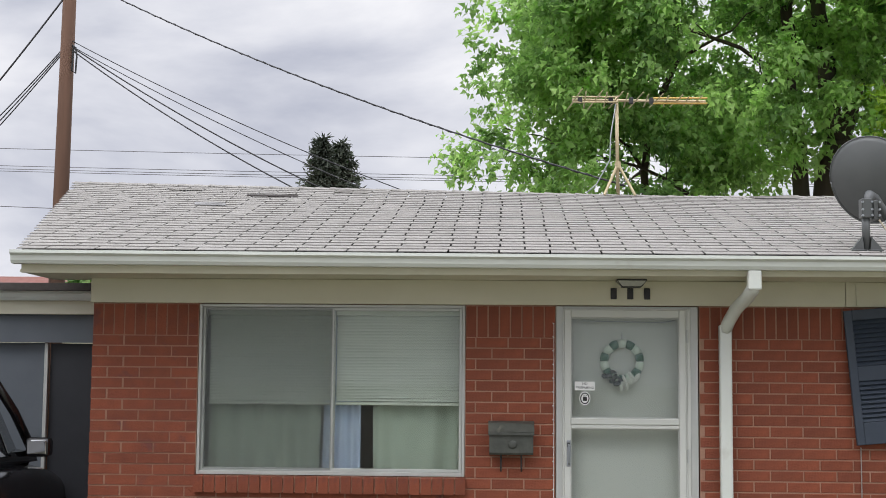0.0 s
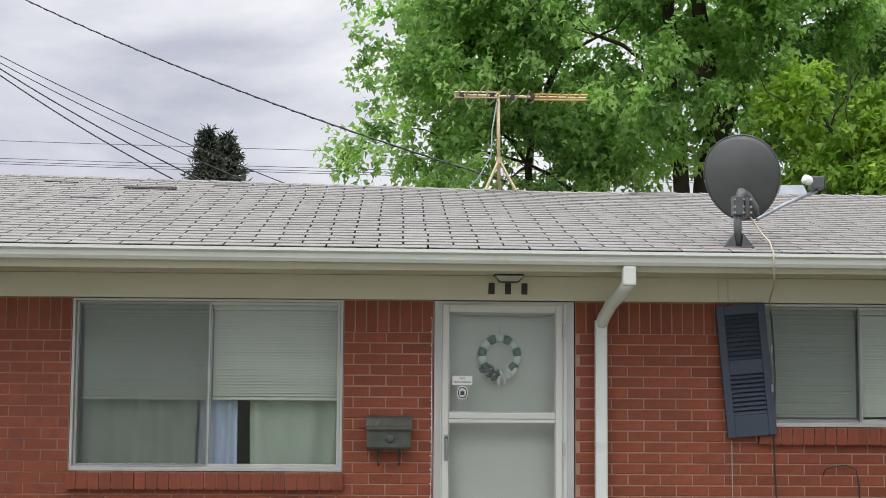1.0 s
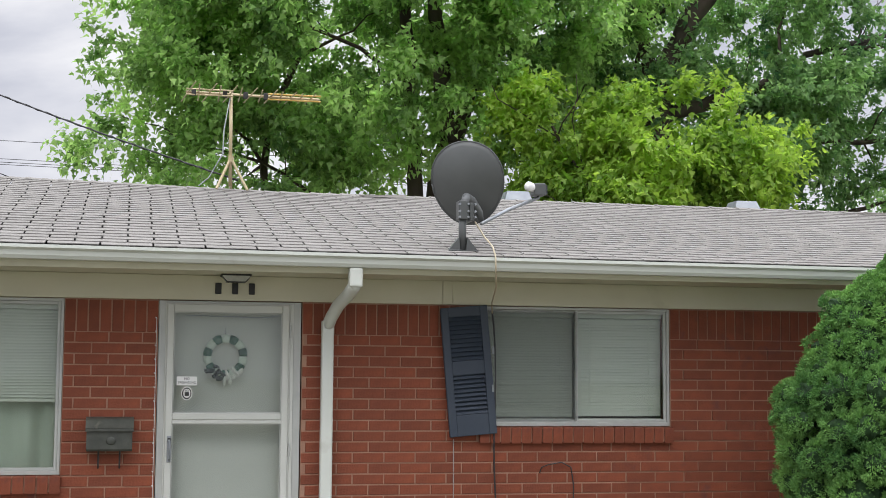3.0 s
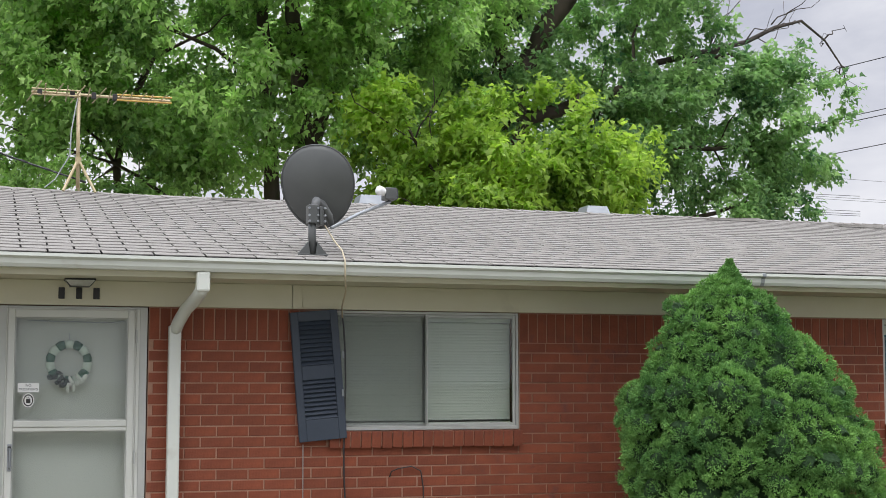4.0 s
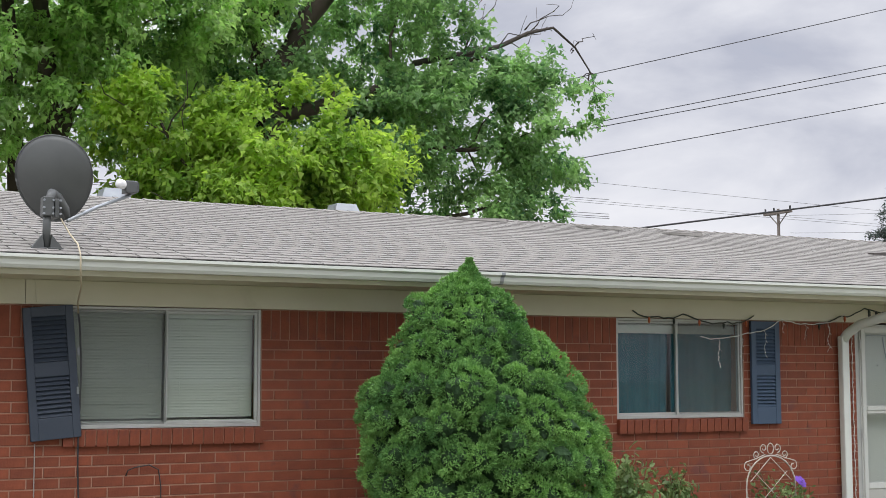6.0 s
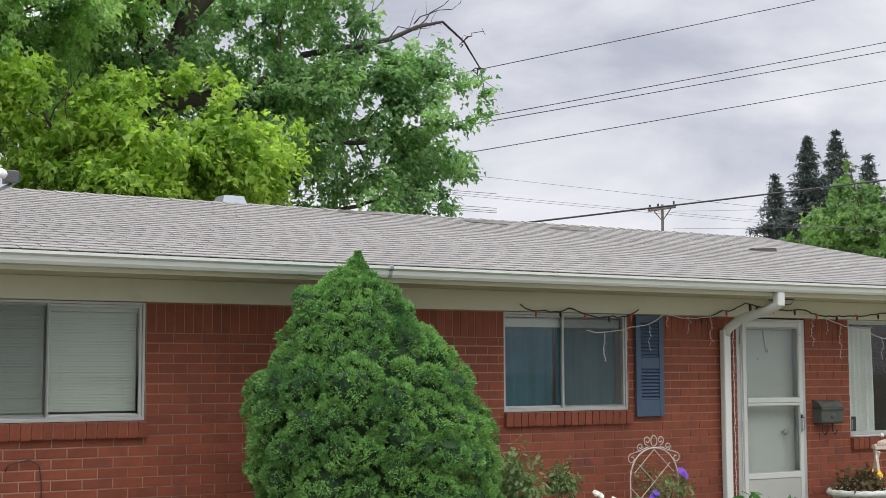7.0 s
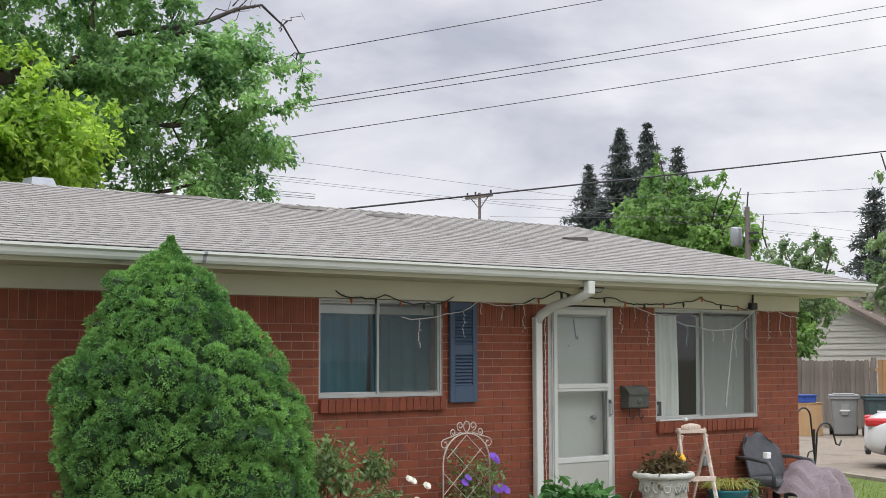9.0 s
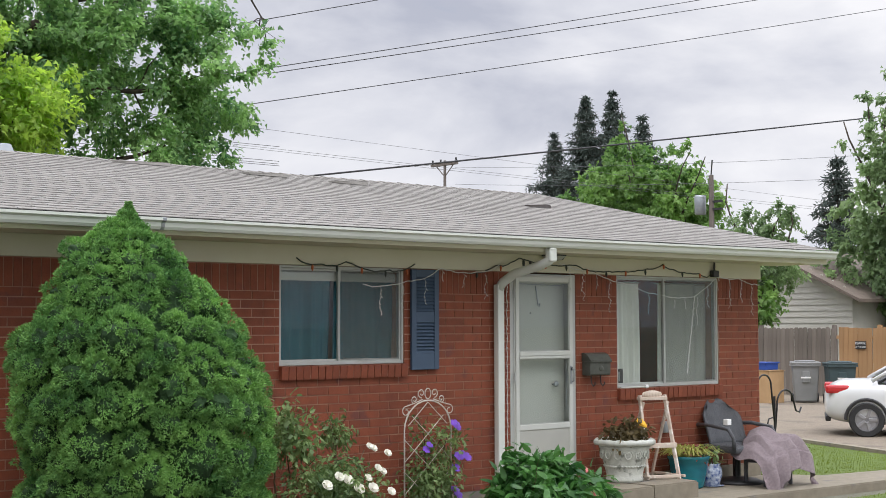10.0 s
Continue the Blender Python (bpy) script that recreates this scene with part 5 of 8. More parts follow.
bm = tube(bmesh.new(), sag((-6.1, 7.95, 6.95), (0.70, 3.2, 3.52), 0.17), 0.008, 6)
st, en = Vector((-6.1, 7.95, 6.95)), Vector((0.70, 3.2, 3.52))
tw = []
for i in range(160):
    f = i / 159
    p = st.lerp(en, f) - Vector((0, 0, 0.17 * 4 * f * (1 - f)))
    tw.append(p + Vector((0, math.cos(i * 1.3), math.sin(i * 1.3))) * 0.010)
tube(bm, tw, 0.0045, 5)
tagged(mesh_object("service_drop_cable", bm, CABLE, True), "twisted black service cable from pole to roof", "wire", "overhead wires")
for i, (dz, ez, dr) in enumerate(((0.0, 3.50, 0.14), (0.04, 3.62, 0.12), (0.05, 3.80, 0.08), (0.12, 3.92, 0.08))):
    wire((-6.0, 7.95, 5.93 + dz), (-1.9 + 0.12 * i, 6.7, ez), dr, 0.009 if i < 2 else 0.006, "thin black wire sloping from pole to house")
wire((-6.15, 8.0, 6.63), (-8.6, 8.0, 3.6), 0.1, 0.012, "black cable running down from the pole")
for i in range(3):
    wire((-6.15, 8.0, 5.95 - 0.03 * i), (-8.8, 8.0, 3.35 - 0.15 * i), 0.12, 0.008, "thin black wire running down from the pole")
# distant lines behind everything
for dz in (0.0, -0.10, -0.17, 0.55):
    wire((-40, 34, 9.1 + dz), (30, 34, 7.9 + dz), 0.3, 0.010, "thin distant power line", CABLE_FAR)
for dz in (0.0,):
    wire((-40, 34, 8.3 + dz), (-4.75, 31.6, 6.5 + dz), 0.15, 0.012, "thin distant power line", CABLE_FAR)
wire((8, 17, 5.86), (50, 17, 17.9), 0.0, 0.0105, "black power line high behind the house")
wire((8, 17, 5.16), (50, 17, 15.75), 0.12, 0.0105, "black power line high behind the house")
wire((8, 17, 5.12), (50, 17, 15.30), 0.10, 0.0105, "black power line high behind the house")
wire((8, 17, 4.62), (56, 17, 15.60), 0.12, 0.010, "black power line high behind the house")
wire((10, 17, 3.85), (60, 17, 11.52), 0.08, 0.023, "thick black bundled cable behind the house")
for za, zb in ((6.25, 5.9), (5.74, 5.85), (5.70, 5.75)):
    wire((8, 17, za + 0.2), (62, 17, zb - 0.4), 0.1, 0.004, "thin distant power line", CABLE_FAR)
for za in (8.4, 7.6):
    wire((44, 40, za + 0.8), (44, 8, za - 1.0), 0.3, 0.007, "thin distant power line", CABLE_FAR)

FENCEPOLE = surface("grey_pole_wood", (0.12, 0.10, 0.085), (0.2, 0.17, 0.15), 7, 0.9, 0.4, 30, stretch=(1, 1, 0.08))
cross = thing("crossarm_pole", (60, 59.2, -0.5), "wooden power pole with a crossarm far off", "pole")
part("shaft", tube(bmesh.new(), [(60, 59.2, -0.5), (60, 59.2, 12.45)], [0.14, 0.09], 10), FENCEPOLE, cross)
part("crossarm", B(59.9, 60.1, 58.0, 60.5, 12.12, 12.28), FENCEPOLE, cross)
for y in (58.1, 59.6, 60.4):
    part("insulator", tube(bmesh.new(), [(60, y, 12.27), (60, y, 12.55)], 0.06, 8), BLACK, cross)
for y in (58.4, 60.0):
    part("brace", tube(bmesh.new(), [(60, y, 12.1), (60, 59.2, 11.4)], 0.035, 6), FENCEPOLE, cross)
tpole = thing("transformer_pole", (45, 25.7, -0.4), "power pole with a grey transformer can", "pole")
part("shaft", tube(bmesh.new(), [(45, 25.7, -0.4), (45, 25.72, 7.7)], [0.13, 0.10], 10), FENCEPOLE, tpole)
part("top_pin", tube(bmesh.new(), [(45, 25.72, 7.7), (45, 25.65, 8.3)], 0.03, 6), BLACK, tpole)
part("transformer", lathe(bmesh.new(), [(0.20, 6.15), (0.23, 6.2), (0.23, 6.85), (0.2, 6.92)], (44.9, 26.2, 0), 16), STEEL, tpole, "grey transformer can", smooth=True)
for z in (6.3, 6.6):
    part("bracket", B(44.95, 45.05, 25.2, 25.7, z, z + 0.08), BLACK, tpole)

# ---- carport and the black car ----
SIDING_GREY = surface("grey_carport_panel", (0.085, 0.10, 0.115), (0.11, 0.125, 0.14), 4, 0.6, 0.1, 30)
DARKDOOR = surface("near_black_door", (0.012, 0.014, 0.018), (0.02, 0.022, 0.027), 5, 0.5, 0.05, 30)
car_port = thing("carport", (-5.5, 3.0, -0.07), "low flat-roofed grey carport joined to the house", "carport")
part("roof", B(-9.5, WX0 - 0.004, 1.05, 6.0, 2.38, 2.44, 0.004), SHINGLE_CUT, car_port)
part("fascia", B(-9.5, WX0 - 0.006, 1.20, 1.25, 2.20, 2.376, 0.004), CREAM, car_port)
part("gutter", extrude_profile(bmesh.new(), [(y + 1.80, z - 0.16) for y, z in gp], -9.5, WX0 - 0.01), GUTTER, car_port)
part("header", B(-9.5, WX0 - 0.006, 1.26, 1.32, 1.98, 2.26), SIDING_GREY, car_port)
part("panel", B(-9.5, -4.06, 1.34, 1.40, -0.07, 1.978, 0.006), SIDING_GREY, car_port)
part("panel_trim", B(-4.075, -4.045, 1.31, 1.345, -0.07, 1.975, 0.004), ALU, car_port, "thin pale edge strip")
part("door_leaf", B(-4.04, WX0 - 0.006, 1.36, 1.40, -0.07, 1.975, 0.004), DARKDOOR, car_port, "near-black closed door")
nh = thing("neighbour_house", (-13, 26, -0.1), "low neighbouring house with a reddish roof, far off", "house")
part("wall", B(-17, -9.2, 26, 32, -0.1, 3.4), CREAM, nh)
part("roof", extrude_profile(bmesh.new(), [(25.5, 3.35), (29, 4.55), (32.5, 3.35), (32.5, 3.25), (25.5, 3.25)], -17.4, -8.4), surface("red_roof", (0.16, 0.06, 0.045), (0.22, 0.10, 0.08), 6, 0.9, 0.3, 40), nh, "dull red shingle roof")

GLASS_DARK = surface("tinted_car_glass", (0.012, 0.014, 0.015), (0.02, 0.022, 0.023), 3, 0.06, 0, spec=0.8)
RUBBER = surface("tyre_rubber", (0.018, 0.018, 0.018), (0.03, 0.03, 0.03), 20, 0.8, 0.3, 90)
RIM = surface("wheel_alloy", (0.32, 0.32, 0.33), (0.42, 0.42, 0.43), 6, 0.35, 0.05, 30, metal=0.7)
TAIL = surface("red_lamp_lens", (0.42, 0.02, 0.025), (0.55, 0.04, 0.04), 6, 0.15, 0.05, 30)
MIRROR = surface("mirror_glass", (0.80, 0.82, 0.82), (0.84, 0.85, 0.85), 2, 0.03, 0, metal=1.0)
HEADLAMP = surface("clear_lamp_lens", (0.60, 0.58, 0.50), (0.70, 0.68, 0.60), 6, 0.1, 0.05, 30)


def car(name, m, paint, label, length=4.7, height=1.47, wheel_r=0.32, roof=(0.28, 0.40, 0.70, 0.93), rear_axle=0.195):
    """A car heading along its own x, standing on z = 0, placed by m: body, cabin, wheels, lamps, mirrors."""
    c = thing(name, m, label, "car")
    def put(nm, bm, mat_, lab="", parent=None, smooth=False):
        bmesh.ops.transform(bm, matrix=m, verts=bm.verts)
        return part(nm, bm, mat_, parent or c, lab, smooth)
    L_, W = length, 0.90
    def loft(sections):
        bm = bmesh.new()
        rings = [[bm.verts.new((x, y * k, z)) for y, z in prof for k in (1,)] for x, prof, k_ in [(q[0], q[1], 1) for q in sections]]
        for r0, r1 in zip(rings, rings[1:]):
            n = len(r0)
            for i in range(n):
                bm.faces.new((r0[i], r0[(i + 1) % n], r1[(i + 1) % n], r1[i]))
        bm.faces.new(rings[0][::-1]), bm.faces.new(rings[-1])
        bmesh.ops.recalc_face_normals(bm, faces=bm.faces)
        return bm
    def prof(w, zb, zt, shoulder):
        return [(-w * 0.90, zb), (-w, zb + 0.12), (-w, shoulder - 0.10), (-w * 0.955, shoulder), (-w * 0.80, zt), (0, zt + 0.025), (w * 0.80, zt), (w * 0.955, shoulder), (w, shoulder - 0.10), (w, zb + 0.12), (w * 0.90, zb), (0, zb - 0.01)]
    secs = []
    h0 = height * 0.64
    for f, w, zb, zt in ((0.0, 0.62, 0.42, 0.70), (0.012, 0.78, 0.30, h0 - 0.10), (0.05, 0.86, 0.24, h0 + 0.03), (0.14, 0.90, 0.2, h0 + 0.06), (0.30, W, 0.18, h0 + 0.03), (0.55, W, 0.18, h0), (0.72, W, 0.18, h0 - 0.03), (0.86, 0.88, 0.2, h0 - 0.12), (0.95, 0.82, 0.24, h0 - 0.22), (0.988, 0.72, 0.30, h0 - 0.32), (1.0, 0.55, 0.36, h0 - 0.42)):
        secs.append(((f - 0.5) * L_, prof(w, zb, zt, zt - 0.10)))
    body_ = put("body", loft(secs), paint, smooth=True)
    md = body_.modifiers.new("soft", "SUBSURF")
    md.levels = md.render_levels = 1
    # cabin with glass
    a, b, d, e_ = [(f - 0.5) * L_ for f in roof]
    cab = []
    for x, w, zt in ((a - 0.35, 0.70, h0 + 0.10), (a - 0.1, 0.70, h0 + 0.22), (b - 0.2, 0.66, height - 0.07), (b + 0.25, 0.63, height), ((b + d) / 2 + 0.2, 0.62, height), (d - 0.15, 0.64, height - 0.09), (e_ - 0.75, 0.70, h0 + 0.10), (e_ - 0.55, 0.72, h0 - 0.05)):
        cab.append((x, [(-0.80, h0 - 0.06), (-0.78, h0 + 0.02), (-w, zt - 0.06), (-w * 0.88, zt), (0, zt + 0.02), (w * 0.88, zt), (w, zt - 0.06), (0.78, h0 + 0.02), (0.80, h0 - 0.06)]))
    put("cabin", loft(cab), GLASS_DARK, "dark glass cabin", smooth=True)
    top = [(x, [(-w_[0] - 0.004, w_[1] - 0.05), (-w_[0] * 0.9, w_[1] + 0.012), (0, w_[1] + 0.034), (w_[0] * 0.9, w_[1] + 0.012), (w_[0] + 0.004, w_[1] - 0.05), (0, w_[1] - 0.03)]) for x, w_ in ((b - 0.28, (0.665, height - 0.10)), (b - 0.05, (0.655, height - 0.035)), (b + 0.25, (0.635, height)), ((b + d) / 2 + 0.2, (0.625, height)), (d - 0.15, (0.645, height - 0.09)))]
    put("roof", loft(top), paint, smooth=True)
    for sy in (-1, 1):
        for x0, z0, x1, z1 in ((b - 0.28, height - 0.10, a - 0.45, h0 + 0.04), (d - 0.15, height - 0.09, e_ - 0.62, h0 - 0.0), ((b + d) / 2 + 0.1, height - 0.02, (b + d) / 2 + 0.05, h0)):
            put("pillar", tube(bmesh.new(), [(x0, sy * 0.655, z0), ((x0 + x1) / 2, sy * 0.735, (z0 + z1) / 2 + 0.02), (x1, sy * 0.79, z1)], 0.035, 8), paint, smooth=True)
        put("mirror", B(e_ - 0.95, e_ - 0.83, sy * 0.92 - 0.09, sy * 0.92 + 0.09, h0 - 0.01, h0 + 0.13, 0.03), paint)
        put("mirror_glass", B(e_ - 0.957, e_ - 0.951, sy * 0.92 - 0.07, sy * 0.92 + 0.07, h0 + 0.012, h0 + 0.108, 0.002), MIRROR, "mirror glass")
        put("tail_light", B(-L_ / 2 + 0.015, -L_ / 2 + 0.42, sy * 0.70 - 0.13, sy * 0.70 + 0.185, h0 - 0.17, h0 - 0.03, 0.04), TAIL, "red tail light")
        put("head_light", B(L_ / 2 - 0.55, L_ / 2 - 0.12, sy * 0.66 - 0.10, sy * 0.66 + 0.13, h0 - 0.33, h0 - 0.22, 0.03), HEADLAMP, "clear head light")
        for f in (rear_axle, 0.80):
            x = (f - 0.5) * L_
            arch = tube(bmesh.new(), [(x + (wheel_r + 0.05) * math.cos(t), sy * 0.895, wheel_r + (wheel_r + 0.05) * math.sin(t)) for t in (math.pi * k / 12 for k in range(13))], 0.03, 6)
            put("wheel_arch", arch, BLACK)
            tyre = lathe(bmesh.new(), [(wheel_r * 0.66, -0.10), (wheel_r * 0.93, -0.105), (wheel_r, -0.07), (wheel_r, 0.07), (wheel_r * 0.93, 0.105), (wheel_r * 0.66, 0.10), (wheel_r * 0.66, -0.10)], sides=32, caps=False)
            bmesh.ops.transform(tyre, matrix=Matrix.Translation((x, sy * 0.84, wheel_r)) @ Matrix.Rotation(radians(90), 4, "X"), verts=tyre.verts)
            wh = put("wheel", tyre, RUBBER, "black tyre on a grey alloy rim")
            rim = lathe(bmesh.new(), [(0.02, -0.06), (wheel_r * 0.66, -0.06), (wheel_r * 0.68, 0.085), (wheel_r * 0.62, 0.09), (wheel_r * 0.6, 0.03), (0.05, 0.03)], sides=32)
            for k in range(5):
                ang = 2 * math.pi * k / 5
                box(rim, 0.03, wheel_r * 0.63, -0.028, 0.028, 0.035, 0.075, 0.008, m=Matrix.Rotation(ang, 4, "Z"))
            bmesh.ops.transform(rim, matrix=Matrix.Translation((x, sy * 0.84, wheel_r)) @ Matrix.Rotation(radians(90 if sy < 0 else -90), 4, "X"), verts=rim.verts)
            r_ = put("rim", rim, RIM, "grey five-spoke rim", parent=wh)
    put("rear_bumper_trim", B(-L_ / 2 + 0.01, -L_ / 2 + 0.10, -0.6, 0.6, 0.25, 0.34, 0.02), BLACK)
    return c


WHITEPAINT = surface("white_car_paint", (0.58, 0.585, 0.58), (0.63, 0.635, 0.63), 2, 0.2, 0)
BLACKPAINT = surface("black_car_paint", (0.012, 0.012, 0.013), (0.018, 0.018, 0.02), 2, 0.12, 0, spec=0.7)
hd = -55
hv = Vector((math.cos(radians(hd)), math.sin(radians(hd)), 0))
near = Vector((math.sin(radians(hd)), -math.cos(radians(hd)), 0))
cc = Vector((21.32, 3.65, -0.2)) + hv * (0.345 * 4.4) - near * 0.93
car("white_sedan", Matrix.Translation(cc) @ Matrix.Rotation(radians(hd), 4, "Z"), WHITEPAINT, "white sedan parked on the gravel drive", 4.4, 1.42, 0.295, rear_axle=0.155)
car("black_car", pose(-4.74, -0.25, -0.07, 0, 0, 90), BLACKPAINT, "tall black car parked nose-in before the carport", 4.5, 1.88, 0.36, (0.18, 0.30, 0.62, 0.86))

# ---- right side: drive, lawn, walk, fence, bins, garage ----
def kerb_x(y):
    return 17.83 + 0.49 * y


bm = bmesh.new()
rows_ = []
for j in range(26):
    y = -12 + j * 1.6
    rows_.append([bm.verts.new((x, y, ground_z(x, y) + 0.012)) for x in (kerb_x(y) + (34.5 - kerb_x(y)) * i / 12 for i in range(13))])
for r0, r1 in zip(rows_, rows_[1:]):
    for i in range(12):
        bm.faces.new((r0[i], r0[i + 1], r1[i + 1], r1[i]))
tagged(mesh_object("road_drive", bm, GRAVEL), "pale beige gravel drive", "driveway", kind="structure")
kb = bmesh.new()
for j in range(14):
    y0, y1 = -6 + j * 1.0, -6 + j + 0.985
    a, b = kerb_x(y0), kerb_x(y1)
    vs = [kb.verts.new((x, y, z)) for z in (-0.30, 0.0) for x, y in ((a - 0.08, y0), (a + 0.08, y0), (b + 0.08, y1), (b - 0.08, y1))]
    for v in vs:
        v.co.z += ground_z(v.co.x, v.co.y) + 0.06
    for f in ((3, 2, 1, 0), (4, 5, 6, 7), (0, 1, 5, 4), (1, 2, 6, 5), (2, 3, 7, 6), (3, 0, 4, 7)):
        kb.faces.new([vs[i] for i in f])
tagged(mesh_object("kerb", kb, CONCRETE), "low concrete kerb between lawn and drive", "kerb", kind="structure")


def prism(pts, z0, z1):
    bm = bmesh.new()
    lo, hi = [bm.verts.new((x, y, z0)) for x, y in pts], [bm.verts.new((x, y, z1)) for x, y in pts]
    bm.faces.new(hi), bm.faces.new(lo[::-1])
    for i in range(len(pts)):
        j = (i + 1) % len(pts)
        bm.faces.new((lo[i], lo[j], hi[j], hi[i]))
    bmesh.ops.recalc_face_normals(bm, faces=bm.faces)
    bmesh.ops.bevel(bm, geom=[ed for ed in bm.edges if all(v.co.z > z1 - 0.001 for v in ed.verts)], offset=0.012, segments=2, affect="EDGES")
    return bm


walk_slab = tagged(mesh_object("pavement", prism([(11.0, -1.22), (11.8, -1.20), (14.0, -1.30), (17.0, -1.55), (17.2, -1.0), (13.9, -0.50), (13.62, -0.02), (11.0, -0.02)], -0.35, 0.0), CONCRETE), "pale concrete patio slab and walk", "pavement", kind="structure")
step = thing("door_step", (10.2, -0.45, 0.0), "low concrete doorstep in two blocks", "step")
part("block", prism([(9.25, -0.90), (10.585, -0.90), (10.585, -0.014), (9.25, -0.014)], -0.3, 0.155), CONCRETE, step)
part("block", prism([(10.60, -0.90), (11.25, -0.90), (11.42, -0.014), (10.60, -0.014)], -0.3, 0.16), CONCRETE, step)
step1 = thing("door_step", (0.45, -0.5, 0.0), "low concrete doorstep under the door", "step")
part("block", prism([(-0.3, -0.90), (1.0, -0.90), (1.0, -0.014), (-0.3, -0.014)], -0.3, 0.125), CONCRETE, step1)
tagged(mesh_object("ground_bed", prism([(3.6, -2.2), (9.1, -2.0), (9.1, -0.02), (3.6, -0.02)], -0.4, -0.045), SOIL), "dark soil flower bed along the wall", "bed", kind="structure")
LAWN = surface("lawn_green", (0.072, 0.115, 0.012), (0.115, 0.165, 0.025), 30, 0.95, 0.6, 120)
bm = bmesh.new()
for y_a, y_b, x_a in ((-0.44, 6.0, 13.66), (-4.6, -1.66, 11.9)):
    rows_ = []
    for j in range(13):
        y = y_a + (y_b - y_a) * j / 12
        rows_.append([bm.verts.new((x, y, ground_z(x, y) + 0.006)) for x in (x_a + (kerb_x(y) - 0.09 - x_a) * i / 10 for i in range(11))])
    for r0, r1 in zip(rows_, rows_[1:]):
        for i in range(10):
            bm.faces.new((r0[i], r0[i + 1], r1[i + 1], r1[i]))
tagged(mesh_object("ground_lawn", bm, LAWN), "bright green mown lawn beside the walk", "lawn", kind="structure")
rng = np.random.default_rng(71)
n = 42000
gx, gy = 12.0 + 8.2 * rng.random(n), -4.2 + 7.6 * rng.random(n)
ok = (gx < 17.75 + 0.49 * gy - 0.05) & ~((gy > -1.65) & (gy < -0.45) & (gx < 17.2)) & ~((gx < 13.65) & (gy > -1.35))
gx, gy = gx[ok], gy[ok]
gz_ = np.array([ground_z(x, y) for x, y in zip(gx, gy)])
tips = rng.normal(0, 0.35, (len(gx), 3)) + np.array((0, 0, 1.0))
grass = flat_faces("lawn_grass", leaves(rng, np.stack((gx, gy, gz_ - 0.005), 1), tips, 0.022 + 0.022 * rng.random(len(gx)), np.array([(-0.07, 0), (0.07, 0), (0.04, 0.6), (0, 1.0), (-0.04, 0.6)]), 1.0), GRASS)
tagged(grass, "short bright green lawn grass", "grass", kind="stuff")

FENCEGREY = surface("weathered_grey_fence", (0.13, 0.11, 0.09), (0.23, 0.20, 0.17), 8, 0.9, 0.4, 30, stretch=(1, 1, 0.12), vary=0.18)
FENCETAN = surface("tan_cedar_fence", (0.32, 0.18, 0.08), (0.44, 0.27, 0.13), 8, 0.85, 0.3, 30, stretch=(1, 1, 0.12), vary=0.14, wear=((0.20, 0.10, 0.04), 7.0, 0.68))


def fence(y0, y1, material, label, dog_ear):
    f = thing("fence", (33.2, (y0 + y1) / 2, -0.25), label, "fence", "fences")
    w = 0.14
    n = int((y1 - y0) / (w + 0.006))
    me = bpy.data.meshes.new("picket")
    bm = bmesh.new()
    c_ = 0.035 if dog_ear else 0.004
    vs = [[bm.verts.new((x, y, z)) for y, z in ((-w / 2, 0), (w / 2, 0), (w / 2, 1.87 - c_), (w / 2 - c_, 1.87), (-w / 2 + c_, 1.87), (-w / 2, 1.87 - c_))] for x in (0, 0.02)]
    bm.faces.new(vs[0][::-1]), bm.faces.new(vs[1])
    for i in range(6):
        bm.faces.new((vs[0][i], vs[0][(i + 1) % 6], vs[1][(i + 1) % 6], vs[1][i]))
    bmesh.ops.recalc_face_normals(bm, faces=bm.faces)
    bm.to_mesh(me)
    bm.free()
    me.materials.append(material)
    rnd = random.Random(int(y0 * 10))
    for i in range(n):
        o = new("picket", me)
        o.parent = f
        o.matrix_parent_inverse = f.matrix_basis.inverted()
        o.matrix_basis = pose(33.0 + rnd.uniform(-0.006, 0.006), y0 + (i + 0.5) * (w + 0.006), -0.22 + rnd.uniform(-0.02, 0.015), rnd.uniform(-0.5, 0.5), 0, rnd.uniform(-2, 2))
    for z in (0.15, 1.35):
        part("rail", B(33.02, 33.07, y0, y1, z, z + 0.09), material, f)
    for k in range(int((y1 - y0) / 2.4) + 1):
        y = min(y0 + 0.06 + k * 2.4, y1 - 0.06)
        part("post", B(33.03, 33.13, y - 0.05, y + 0.05, -0.25, 1.72), material, f)
    return f


fence(12.08, 20.0, FENCEGREY, "weathered grey wooden picket fence with clipped tops", True)
fence(3.5, 12.05, FENCETAN, "newer tan cedar board fence", False)
fsign = thing("fence_sign", (32.97, 11.28, 1.04), "small black warning sign on the tan fence", "sign")
part("plate", B(32.965, 32.985, 11.13, 11.44, 1.08, 1.29, 0.004), INK, fsign)
for txt, z, sz in (("BEWARE", 1.235, 0.083), ("OF THE DOG", 1.138, 0.056)):
    o = lettering(txt, 0, 0, 0, sz, PAPER, fsign)
    o.matrix_basis = pose(32.962, 11.285, z, 90, 0, -90)

BIN_GREY = surface("grey_bin_plastic", (0.20, 0.205, 0.20), (0.26, 0.265, 0.26), 4, 0.5, 0.08, 30)
BIN_DARK = surface("dark_teal_bin_plastic", (0.03, 0.055, 0.06), (0.05, 0.08, 0.085), 4, 0.5, 0.08, 30)


